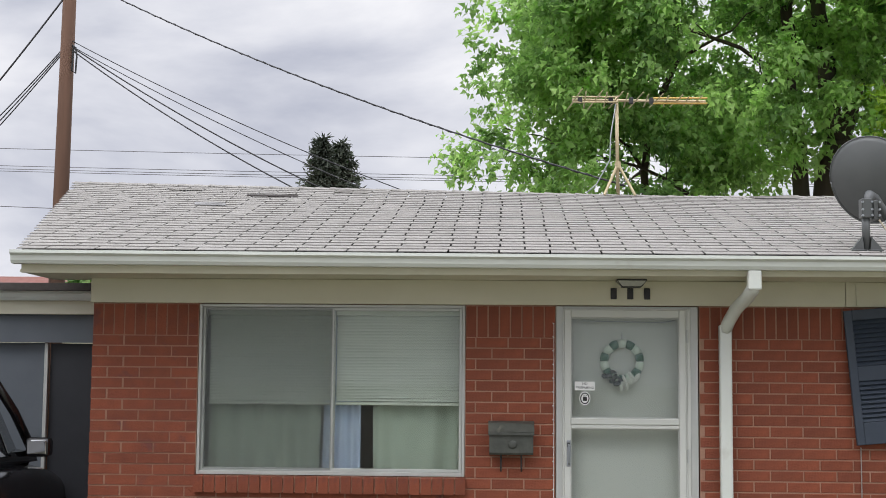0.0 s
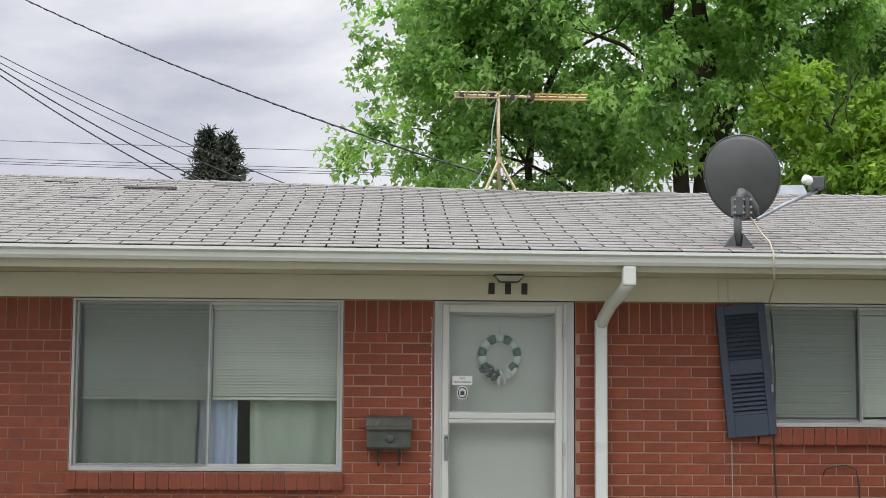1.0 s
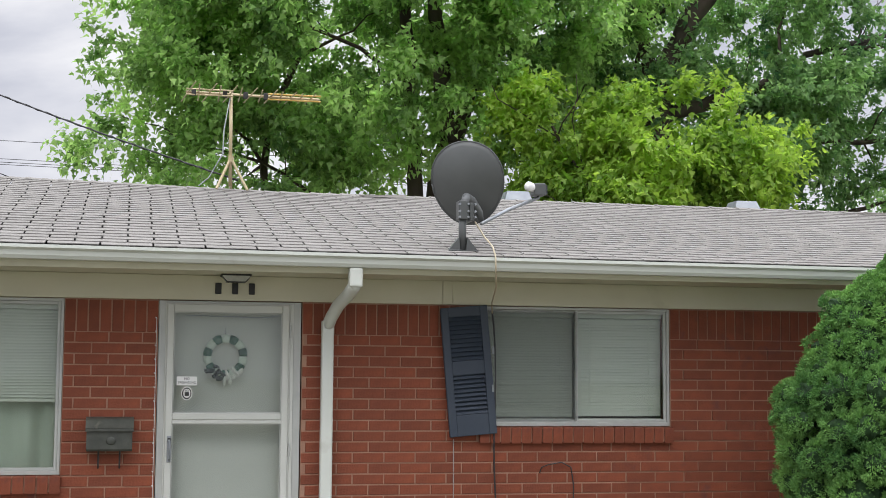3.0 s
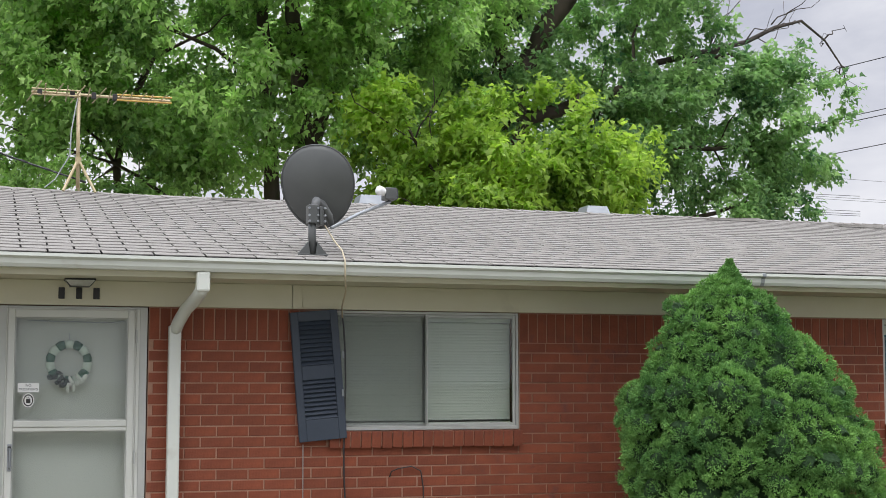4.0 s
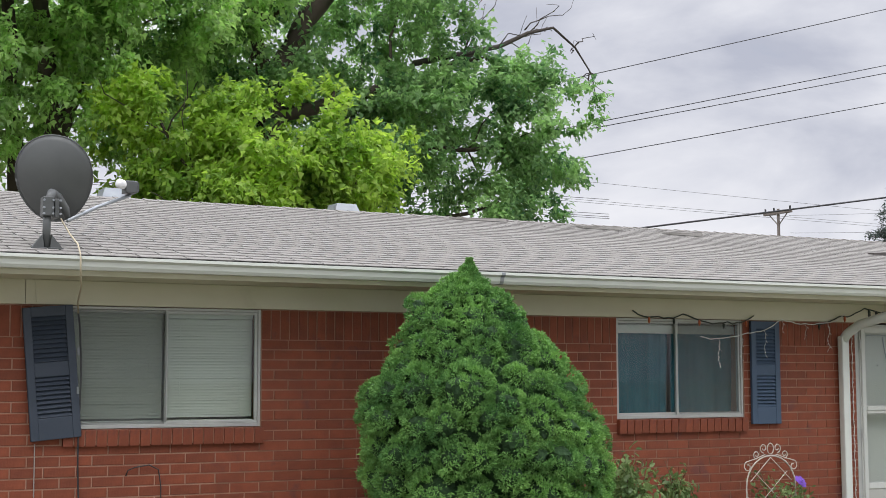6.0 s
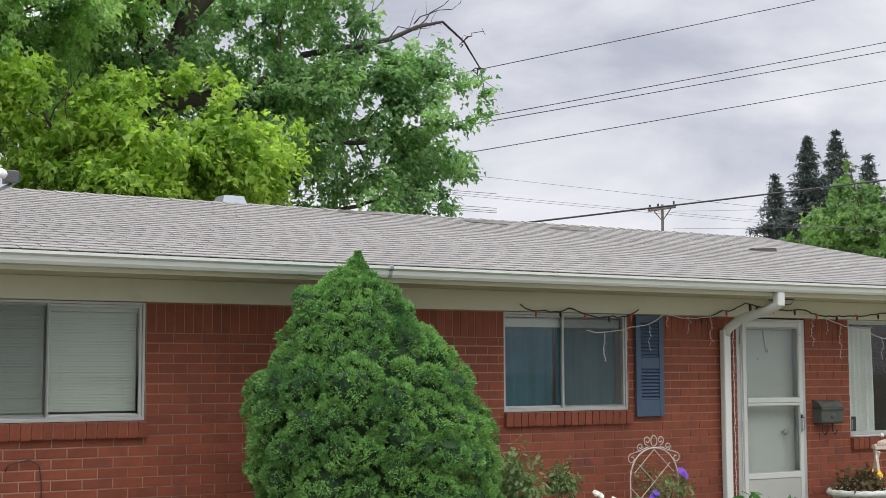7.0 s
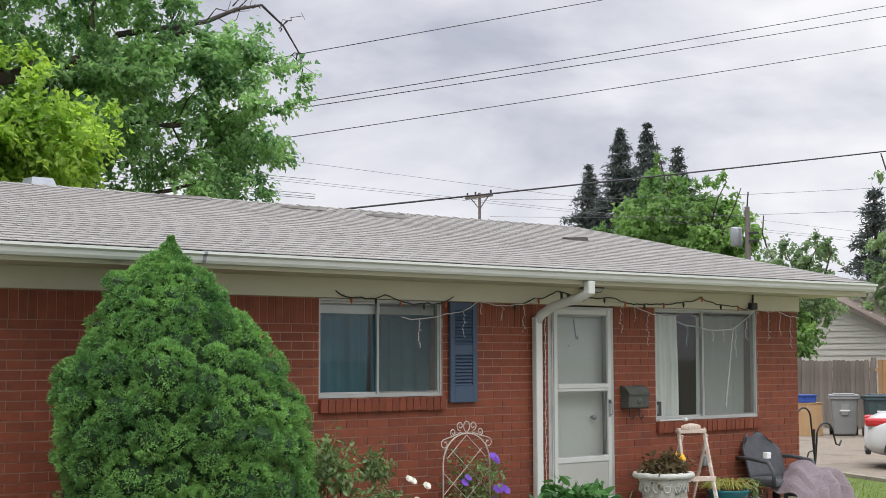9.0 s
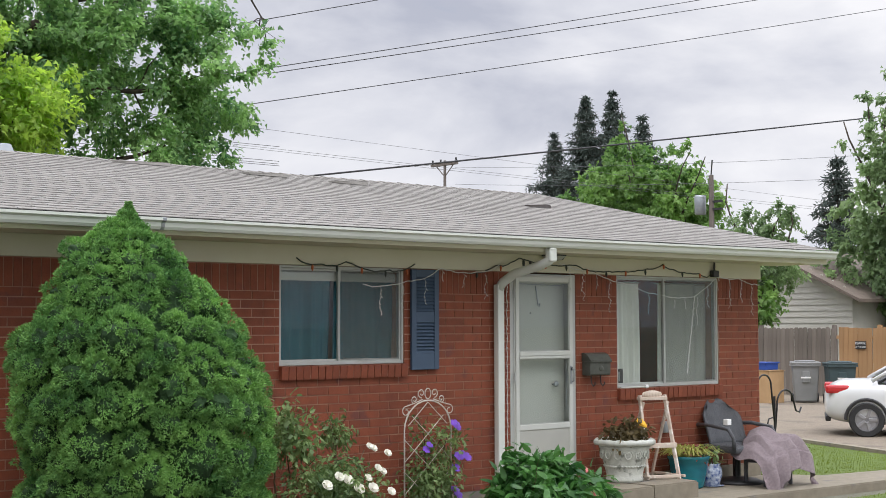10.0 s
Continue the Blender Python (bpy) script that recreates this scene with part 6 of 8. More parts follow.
def wheelie_bin(m, material, label):
    b = thing("wheelie_bin", m, label, "bin", "wheelie bins")
    def put(nm, bm, mat_, lab=""):
        bmesh.ops.transform(bm, matrix=m, verts=bm.verts)
        return part(nm, bm, mat_, b, lab)
    bm = bmesh.new()
    box(bm, -0.33, 0.33, -0.36, 0.36, 0.03, 0.95, 0.03)
    for v in bm.verts:
        k = 0.80 + 0.20 * v.co.z / 0.95
        v.co.x *= k
        v.co.y *= k
    put("body", bm, material)
    lid = B(-0.36, 0.36, -0.40, 0.42, 0.952, 1.0, 0.015)
    box(lid, -0.25, 0.25, -0.25, 0.28, 1.001, 1.03, 0.012)
    put("lid", lid, material)
    put("rim", ring_box(0.345, 0.375, 0.90, 0.945), material)
    put("grip_bar", B(-0.09, 0.09, -0.365, -0.31, 0.50, 0.78, 0.01), material, "moulded lift pocket")
    put("label_plate", B(-0.12, 0.12, -0.375, -0.362, 0.60, 0.64), PAPER, "small pale label strip")
    put("handle", tube(bmesh.new(), [(-0.25, 0.40, 0.93), (-0.25, 0.48, 0.95), (0.25, 0.48, 0.95), (0.25, 0.40, 0.93)], 0.015), material)
    for sx in (-1, 1):
        put("wheel", tube(bmesh.new(), [(sx * 0.27, 0.33, 0.11), (sx * 0.34, 0.33, 0.11)], 0.11, 16), RUBBER, "black rubber wheel")
    return b


def ring_box(w, d, z0, z1):
    bm = bmesh.new()
    for a in ((-w, w, -d - 0.02, -d + 0.01), (-w, w, d - 0.01, d + 0.02), (-w - 0.02, -w + 0.01, -d, d), (w - 0.01, w + 0.02, -d, d)):
        box(bm, *a, z0, z1)
    return bm


wheelie_bin(pose(30.0, 10.95, -0.19, 0, 0, -52), BIN_GREY, "grey plastic wheelie bin standing by the fence")
wheelie_bin(pose(30.0, 9.95, -0.19, 0, 0, -46), BIN_DARK, "dark teal plastic wheelie bin standing by the fence")
TANBOX = surface("tan_cardboard", (0.40, 0.25, 0.12), (0.48, 0.31, 0.16), 5, 0.85, 0.1, 30)
BLUEPL = surface("blue_plastic", (0.02, 0.06, 0.30), (0.03, 0.09, 0.38), 5, 0.4, 0.05, 30)
bx = thing("tan_box", (29.2, 11.6, -0.19), "tall tan box standing on the gravel drive", "box")
part("body", B(28.9, 29.5, 11.22, 12.0, -0.19, 0.60, 0.01), TANBOX, bx)
part("flap", B(28.88, 29.52, 11.20, 12.02, 0.601, 0.615), TANBOX, bx)
tote = thing("blue_tote", (29.2, 11.7, 0.616), "blue plastic tote on top of the box", "tote")
bm = B(28.95, 29.45, 11.35, 11.95, 0.616, 0.80, 0.02)
part("body", bm, BLUEPL, tote)
part("rim", B(28.92, 29.48, 11.32, 11.98, 0.775, 0.81, 0.008), BLUEPL, tote)

LAP = surface("cream_lap_siding", (0.50, 0.48, 0.42), (0.56, 0.54, 0.48), 4, 0.7, 0.1, 40)
gar = thing("garage", (41, 17.7, -0.3), "pale lap-sided gable garage behind the fence", "garage")
gb = bmesh.new()
vs = [[gb.verts.new((x, y, z)) for y, z in ((14.8, -0.3), (20.6, -0.3), (20.6, 2.62), (17.7, 3.98), (14.8, 2.62))] for x in (38.03, 44)]
gb.faces.new(vs[0][::-1]), gb.faces.new(vs[1])
for i in range(5):
    gb.faces.new((vs[0][i], vs[0][(i + 1) % 5], vs[1][(i + 1) % 5], vs[1][i]))
bmesh.ops.recalc_face_normals(gb, faces=gb.faces)
part("wall", gb, LAP, gar)
for k in range(22):
    z = -0.3 + k * 0.19
    half = 2.9 if z < 2.62 else 2.9 - (z - 2.62) / 0.469
    if half > 0.3:
        bm = bmesh.new()
        q = [(38.0, z), (38.028, z + 0.19), (38.04, z + 0.19), (38.04, z)]
        a = [bm.verts.new((x, 17.7 - half, zz)) for x, zz in q]
        b = [bm.verts.new((x, 17.7 + half, zz)) for x, zz in q]
        for i in range(4):
            bm.faces.new((a[i], a[(i + 1) % 4], b[(i + 1) % 4], b[i]))
        bm.faces.new(a[::-1]), bm.faces.new(b)
        bmesh.ops.recalc_face_normals(bm, faces=bm.faces)
        part("siding_board", bm, LAP, gar)
for sy in (-1, 1):
    bm = bmesh.new()
    vs = [bm.verts.new((x, 17.7 + sy * d, z)) for x in (37.6, 44.3) for d, z in ((0, 4.14), (3.4, 2.52), (3.4, 2.42), (0, 4.03))]
    for f in ((0, 1, 2, 3), (7, 6, 5, 4), (0, 4, 5, 1), (1, 5, 6, 2), (2, 6, 7, 3), (3, 7, 4, 0)):
        bm.faces.new([vs[i] for i in f])
    bmesh.ops.recalc_face_normals(bm, faces=bm.faces)
    part("roof_slope", bm, surface("brown_roof", (0.14, 0.11, 0.09), (0.20, 0.16, 0.13), 6, 0.9, 0.3, 60), gar, "grey-brown shingle slope")
shed = thing("shed", (41, 12.5, -0.3), "low flat shed with white fascia and teal walls", "shed")
part("wall", B(40.2, 43, 10, 14.4, -0.3, 2.02), surface("teal_panel", (0.10, 0.20, 0.20), (0.14, 0.25, 0.25), 4, 0.6, 0.1, 30), shed)
part("roof", B(40, 43.2, 9.8, 14.5, 2.023, 2.16, 0.01), WHITE, shed)


# ---- string lights along the frieze ----
GREENWIRE = surface("dark_green_wire", (0.015, 0.022, 0.015), (0.03, 0.04, 0.03), 20, 0.6, 0)
WHITEWIRE = surface("white_wire", (0.55, 0.55, 0.52), (0.65, 0.65, 0.62), 20, 0.5, 0)
ORANGE = surface("orange_bulb", (0.45, 0.10, 0.03), (0.55, 0.15, 0.05), 20, 0.3, 0)
rnd = random.Random(15)


def festoon(label, pts, drop, material, bulbs, radius=0.006):
    """A wire that hangs from hook to hook, with bulbs or short icicle strands on it."""
    st_ = thing("string_lights", pts[0], label, "lights", "string lights")
    path = []
    for a, b in zip(pts, pts[1:]):
        n = max(int((Vector(b) - Vector(a)).length / 0.05), 4)
        path += sag(a, b, drop, n)[:-1]
    path.append(Vector(pts[-1]))
    path = [p + Vector((0, rnd.gauss(0, 0.004), rnd.gauss(0, 0.004))) for p in path]
    part("cable", tube(bmesh.new(), path, radius, 6), material, st_, smooth=True)
    return st_, path


ch, path = festoon("dark string of large coloured bulbs on the frieze", [(6.99, -0.05, 2.29), (7.20, -0.06, 2.25), (7.52, -0.05, 2.27), (8.0, -0.06, 2.20), (8.30, -0.05, 2.27)], 0.03, GREENWIRE, "c9")
for i in range(3, len(path), 5):
    p = path[i]
    b = lathe(bmesh.new(), [(0.004, 0.0), (0.011, -0.012), (0.012, -0.03), (0.006, -0.05), (0.002, -0.055)], (p.x, p.y - 0.012, p.z), 10)
    part("bulb", b, ORANGE if i % 2 else GREENWIRE, ch, "orange glass bulb" if i % 2 else "dark glass bulb", smooth=True)
ch2, path = festoon("dark bulb string running to a plug on the frieze", [(8.95, -0.05, 2.20), (9.30, -0.06, 2.28), (9.60, -0.07, 2.36), (10.35, -0.07, 2.31), (10.9, -0.05, 2.26), (11.75, -0.05, 2.34), (12.35, -0.05, 2.27), (12.55, -0.05, 2.25)], 0.025, GREENWIRE, "c9")
for i in range(2, len(path), 6):
    p = path[i]
    part("bulb", lathe(bmesh.new(), [(0.004, 0.0), (0.011, -0.012), (0.012, -0.03), (0.006, -0.05), (0.002, -0.055)], (p.x, p.y - 0.012, p.z), 10), ORANGE if i % 4 == 0 else GREENWIRE, ch2, "orange glass bulb" if i % 4 == 0 else "dark glass bulb", smooth=True)
part("plug_box", B(12.56, 12.66, -0.09, -0.03, 2.235, 2.31, 0.01), BLACK, ch2, "black outlet box")
part("plug_lead", tube(bmesh.new(), [(12.62, -0.05, 2.31), (12.625, -0.05, 2.42)], 0.012, 6), BLACK, ch2)


def icicles(label, pts, drop, every, lo, hi):
    st_, path = festoon(label, pts, drop, WHITEWIRE, "ice", 0.0042)
    d = 0.0
    for p, q in zip(path, path[1:]):
        d += (q - p).length
        if d > every:
            d = 0.0
            ln = rnd.uniform(lo, hi)
            n = max(int(ln / 0.03), 2)
            strand = [p + Vector((rnd.gauss(0, 0.006) + 0.01 * math.sin(k), rnd.gauss(0, 0.006), -ln * k / n)) for k in range(n + 1)]
            bm = tube(bmesh.new(), strand, 0.002, 5)
            for k in range(1, n + 1):
                s_ = 1 if k % 2 else -1
                tube(bm, [strand[k], strand[k] + Vector((0.014 * s_, -0.006, -0.014))], [0.0036, 0.0024], 5)
            part("icicle_strand", bm, WHITEWIRE, st_, "white icicle strand with tiny lamps")
    return st_


icicles("white icicle light string drooping over the window and shutter", [(7.70, -0.06, 2.075), (8.20, -0.06, 2.11), (8.62, -0.06, 2.24), (9.10, -0.06, 2.22), (9.36, -0.07, 2.30)], 0.03, 0.23, 0.10, 0.32)
icicles("white icicle light string drooping across the window", [(10.15, -0.07, 2.33), (10.60, -0.06, 2.26), (11.20, -0.06, 2.13), (11.75, -0.06, 2.02), (12.25, -0.06, 2.02), (12.68, -0.05, 2.25), (13.05, -0.05, 2.23), (13.45, -0.04, 2.17)], 0.02, 0.20, 0.10, 0.34)
hang = thing("hanging_light_strand", (12.1, -0.07, 1.4), "long white light strand hanging down the window", "lights")
bm = bmesh.new()
st_ = [Vector((12.25 - 0.14 * k / 26 + 0.006 * math.sin(k * 2.1), -0.07, 2.02 - 0.82 * k / 26)) for k in range(27)]
tube(bm, st_, 0.0045, 5)
for k, p in enumerate(st_[1:]):
    tube(bm, [p, p + Vector((0.012 if k % 2 else -0.012, -0.005, -0.012))], [0.0055, 0.003], 5)
part("strand", bm, WHITEWIRE, hang)
hang2 = thing("hanging_light_strand", (11.35, 0.1, 1.4), "long white light strand hanging behind the glass", "lights")
bm = bmesh.new()
st_ = [Vector((11.42 + 0.006 * math.sin(k * 2.1), 0.10, 2.02 - 0.90 * k / 26)) for k in range(27)]
tube(bm, st_, 0.0055, 5)
for k, p in enumerate(st_[1:]):
    tube(bm, [p, p + Vector((0.012 if k % 2 else -0.012, -0.005, -0.012))], [0.0055, 0.003], 5)
part("strand", bm, WHITEWIRE, hang2)
# thin white line with dots along the brick edge left of the door
edge = thing("jamb_dotted_line", (9.53, -0.02, 0.3), "white dotted line running down beside the door", "lights")
bm = tube(bmesh.new(), [(9.485 + 0.006 * math.sin(k * 1.7), -0.016, 2.12 - 1.8 * k / 40) for k in range(41)], 0.004, 5)
for k in range(0, 41, 2):
    z = 2.12 - 1.8 * k / 40
    tube(bm, [(9.485, -0.018, z), (9.472, -0.03, z + 0.008)], [0.008, 0.004], 5)
part("strand", bm, WHITEWIRE, edge)
# dotted white line added in place of bright mortar joint ends at the jamb
edge1 = thing("jamb_dotted_line", (-0.075, -0.012, 0.3), "white dots for mortar joint ends beside the door", "lights")
bm = tube(bmesh.new(), [(-0.072, -0.010, 2.10 - 1.9 * k / 40) for k in range(41)], 0.0025, 5)
for k in range(0, 41, 2):
    z = 2.10 - 1.9 * k / 40
    tube(bm, [(-0.072, -0.010, z), (-0.080, -0.018, z + 0.006)], [0.005, 0.004], 5)
part("strand", bm, WHITEWIRE, edge1)

# ---- cables on the wall ----
cbl = thing("dish_cable", (2.25, -0.1, 0.2), "thin cable hanging from the dish down past the window", "cable")
a = [Vector((2.10, -0.30, 2.80)), Vector((2.13, -0.45, 2.68)), Vector((2.15, -0.60, 2.60)), Vector((2.14, -0.72, 2.52)), Vector((2.145, -0.71, 2.41)), Vector((2.19, -0.55, 2.33)), Vector((2.25, -0.20, 2.24)), Vector((2.285, -0.075, 2.17))]
part("pale_lead", tube(bmesh.new(), a, 0.006, 6), surface("tan_cable", (0.45, 0.38, 0.26), (0.52, 0.45, 0.32), 10, 0.6, 0), cbl, "pale tan lead", smooth=True)
b = [Vector((2.285, -0.075, 2.17))] + [Vector((2.29 + 0.06 * f + 0.012 * math.sin(9 * f), -0.075 + 0.05 * f, 2.17 - 2.05 * f)) for f in (k / 24 for k in range(1, 25))]
part("black_lead", tube(bmesh.new(), b, 0.006, 6), CABLE, cbl, smooth=True)
for z in (1.93, 1.66):
    part("connector", tube(bmesh.new(), [(2.292, -0.075, z), (2.294, -0.073, z - 0.05)], 0.009, 8), STEEL, cbl, "silver connector")
cb2 = thing("wall_cable", (2.02, -0.02, 0.2), "thin grey cable running down the frieze and brick", "cable")
part("lead", tube(bmesh.new(), [(1.55, -0.034, 2.40), (1.95, -0.034, 2.405), (2.0, -0.034, 2.39), (2.005, -0.034, 2.24)], 0.004, 6), CREAM, cb2, smooth=True)
part("lower_lead", tube(bmesh.new(), [(2.02, -0.012, 1.27), (2.022, -0.01, 0.9), (2.02, -0.01, 0.2)], 0.004, 6), surface("grey_lead", (0.30, 0.27, 0.25), (0.36, 0.33, 0.3), 10, 0.6, 0), cb2)
cb3 = thing("cable_loop", (2.85, -0.02, 0.2), "thin dark cable loop sticking out of the brick", "cable")
part("lead", tube(bmesh.new(), [(2.66, -0.004, 1.03), (2.67, -0.02, 1.07), (2.72, -0.022, 1.09), (2.82, -0.022, 1.105), (2.89, -0.022, 1.07), (2.91, -0.018, 0.95), (2.915, -0.014, 0.2)], 0.0045, 6), CABLE, cb3, smooth=True)

# ---- plants ----
LEAF_ROSE = leaf_material("rose_leaf", (0.075, 0.14, 0.05), (0.26, 0.35, 0.14), 0.35, 0.4, 4.0)
LEAF_PEONY = leaf_material("peony_leaf", (0.03, 0.10, 0.03), (0.10, 0.24, 0.06), 0.30, 0.35, 4.0)
PETAL_WHITE = surface("cream_petal", (0.72, 0.70, 0.58), (0.80, 0.79, 0.70), 30, 0.7, 0.1, 90)
PETAL_PURPLE = surface("purple_petal", (0.10, 0.03, 0.32), (0.18, 0.06, 0.48), 30, 0.6, 0.1, 90)
PETAL_PINK = surface("pink_petal", (0.55, 0.16, 0.16), (0.68, 0.28, 0.25), 30, 0.6, 0.1, 90)
STEM = surface("brown_stem", (0.07, 0.05, 0.03), (0.13, 0.10, 0.05), 20, 0.8, 0.2, 60)


def flower(c, r, material, parent, seed, name="blossom", flat=False, lab=""):
    """A blossom of overlapping cupped petals."""
    rng = np.random.default_rng(seed)
    bm = bmesh.new()
    for ringi, (n, up, k) in enumerate(((7, 0.55, 1.0), (6, 1.0, 0.85), (5, 1.5, 0.62)) if not flat else ((6, 0.05, 1.0),)):
        for i in range(n):
            a = 2 * math.pi * (i + 0.5 * ringi) / n + rng.normal(0, 0.1)
            d = Vector((math.cos(a), math.sin(a), 0))
            s_ = Vector((-math.sin(a), math.cos(a), 0))
            tilt = Matrix.Rotation(0.9, 3, "X")
            pts = []
            for u, w in ((0.05, 0.06), (0.45, 0.36), (0.85, 0.36), (1.0, 0.12)):
                for sgn in (-1, 1):
                    v = d * u * r * k + s_ * sgn * w * r * k + Vector((0, 0, up * r * u * (1.2 - 0.4 * u) * k))
                    pts.append(bm.verts.new(Vector(c) + tilt @ v))
            for j in range(3):
                bm.faces.new((pts[2 * j], pts[2 * j + 1], pts[2 * j + 3], pts[2 * j + 2]))
    return part(name, bm, material, parent, lab, smooth=True)


def shrub(name, label, base, blobs, stems, clumps, per, material, seed, leaf, clump_r=0.09, shape=OVAL_SHAPE, droop=0.4, gap=0.3):
    rng = np.random.default_rng(seed)
    t = thing(name, base, label, "plant")
    bm = bmesh.new()
    for e_ in stems:
        limbs(bm, rng, Vector(base) + Vector((rng.normal(0, 0.03), rng.normal(0, 0.03), 0)), e_, 0.011, 0.004, 0.12, 7, 6, twigs=3)
    part("woody_stem", bm, STEM, t, smooth=True)
    tagged(under(foliage("leaves", rng, blobs, clumps, per, material, leaf=leaf, clump_r=clump_r, droop=droop, shape=shape, gap=gap, gap_scale=4.0, shell=0.2), t), kind="stuff")
    return t


rose = shrub("rose_bush", "tall thin rose bush with dull green leaves", (6.52, -0.55, -0.05), [(6.52, -0.55, 0.97, 0.18, 0.15, 0.15), (6.56, -0.55, 0.76, 0.20, 0.16, 0.15), (6.75, -0.5, 0.86, 0.12, 0.1, 0.06)], [(6.45, -0.55, 1.0), (6.6, -0.5, 0.95), (6.78, -0.5, 0.87)], 50, 21, LEAF_ROSE, 81, 0.06)
rose2 = shrub("rose_bush", "small sparse rose bush with reddish tips", (7.05, -0.5, -0.05), [(7.05, -0.5, 0.82, 0.10, 0.1, 0.09), (7.03, -0.5, 0.62, 0.10, 0.1, 0.10)], [(7.03, -0.5, 0.93), (7.10, -0.5, 0.80)], 26, 21, LEAF_ROSE, 82, 0.05)
white = shrub("white_rose_bush", "green rose bush with large cream-white blooms", (6.85, -0.78, -0.05), [(6.78, -0.78, 0.36, 0.34, 0.26, 0.20), (7.00, -0.76, 0.54, 0.16, 0.14, 0.12), (6.62, -0.8, 0.30, 0.20, 0.2, 0.15), (7.12, -0.78, 0.32, 0.18, 0.2, 0.16)], [(6.9, -0.8, 0.55), (7.1, -0.85, 0.7), (7.2, -0.8, 0.6)], 170, 28, LEAF_ROSE, 83, 0.045)
for i, (x, z, r) in enumerate(((6.60, 0.46, 0.060), (6.80, 0.49, 0.062), (6.71, 0.52, 0.055), (6.92, 0.41, 0.062), (7.04, 0.41, 0.06), (7.02, 0.49, 0.045), (7.22, 0.37, 0.05), (7.08, 0.72, 0.042), (7.18, 0.68, 0.045), (7.04, 0.74, 0.04), (7.08, 0.57, 0.042), (7.18, 0.53, 0.042))):
    flower((x, -1.02 + 0.03 * math.sin(i * 3), z), r * 0.8, PETAL_WHITE, white, 200 + i, lab="cream-white rose bloom")

TRELLISWHITE = surface("chipped_white_iron", (0.46, 0.41, 0.35), (0.56, 0.51, 0.45), 20, 0.6, 0.2, 80, wear=((0.30, 0.24, 0.18), 14.0, 0.64))
tre = thing("garden_trellis", (8.20, -0.35, -0.05), "white wrought-iron arched trellis with scrolls", "trellis")
TX, TY = 8.20, -0.35
arch = [(TX - 0.27, TY, -0.05), (TX - 0.27, TY, 0.785)] + [(TX - 0.27 * math.cos(a), TY, 0.785 + 0.26 * math.sin(a)) for a in (math.pi * k / 14 for k in range(1, 14))] + [(TX + 0.27, TY, 0.785), (TX + 0.27, TY, -0.05)]
part("arch", tube(bmesh.new(), arch, 0.007, 8), TRELLISWHITE, tre, smooth=True)
for k in range(-2, 4):
    for sgn in (-1, 1):
        x0, z0, x1, z1 = -0.27 * sgn, -0.05 + 0.28 * k, 0.27 * sgn, 0.43 + 0.28 * k
        pts = [(TX + x0 + (x1 - x0) * f, TY, z0 + (z1 - z0) * f) for f in (i / 12 for i in range(13))]
        pts = [p for p in pts if -0.05 <= p[2] and (p[2] < 0.785 or ((p[0] - TX) / 0.27) ** 2 + ((p[2] - 0.785) / 0.26) ** 2 < 1)]
        if len(pts) > 1:
            part("lattice_bar", tube(bmesh.new(), pts, 0.0035, 6), TRELLISWHITE, tre)


def scroll(cx, cz, r, start, turns, sgn):
    return [(cx + sgn * r * (1 - 0.7 * f) * math.cos(start + turns * 6.283 * f), TY, cz + r * (1 - 0.7 * f) * math.sin(start + turns * 6.283 * f)) for f in (i / 24 for i in range(25))]


for sgn in (-1, 1):
    part("scroll", tube(bmesh.new(), scroll(TX + sgn * 0.075, 1.11, 0.042, -1.6, 1.2, sgn), 0.0048, 6), TRELLISWHITE, tre, smooth=True)
    part("scroll", tube(bmesh.new(), scroll(TX + sgn * 0.155, 1.055, 0.036, -1.6, 1.2, sgn), 0.0048, 6), TRELLISWHITE, tre, smooth=True)
    part("scroll", tube(bmesh.new(), [(TX + sgn * 0.06, TY, 1.055), (TX + sgn * 0.17, TY, 1.02)] + scroll(TX + sgn * 0.25, 0.955, 0.045, 1.2, -1.0, sgn), 0.0048, 6), TRELLISWHITE, tre, smooth=True)
part("ring", tube(bmesh.new(), [(TX + 0.034 * math.cos(a), TY, 1.105 + 0.046 * math.sin(a)) for a in (6.283 * k / 20 for k in range(21))], 0.0048, 6), TRELLISWHITE, tre, smooth=True)
clem = shrub("clematis_vine", "purple clematis climbing the white trellis", (8.25, -0.30, -0.05), [(8.30, -0.33, 0.45, 0.24, 0.10, 0.36), (8.18, -0.33, 0.25, 0.28, 0.12, 0.28), (8.05, -0.33, 0.86, 0.08, 0.05, 0.07), (8.5, -0.33, 0.6, 0.12, 0.08, 0.2)], [(8.45, -0.33, 0.8), (8.1, -0.33, 0.9), (8.4, -0.33, 0.6), (8.62, -0.33, 0.75)], 105, 21, LEAF_ROSE, 84, 0.05)
for i, (x, z, r) in enumerate(((8.46, 0.83, 0.05), (8.49, 0.80, 0.04), (8.50, 0.54, 0.05), (8.55, 0.55, 0.05), (8.60, 0.53, 0.05), (8.47, 0.44, 0.045), (8.46, 0.24, 0.05), (8.49, 0.20, 0.05), (8.12, 0.62, 0.04), (8.16, 0.66, 0.035))):
    flower((x, -0.42, z), r, PETAL_PURPLE, clem, 300 + i, flat=True, lab="purple clematis flower")
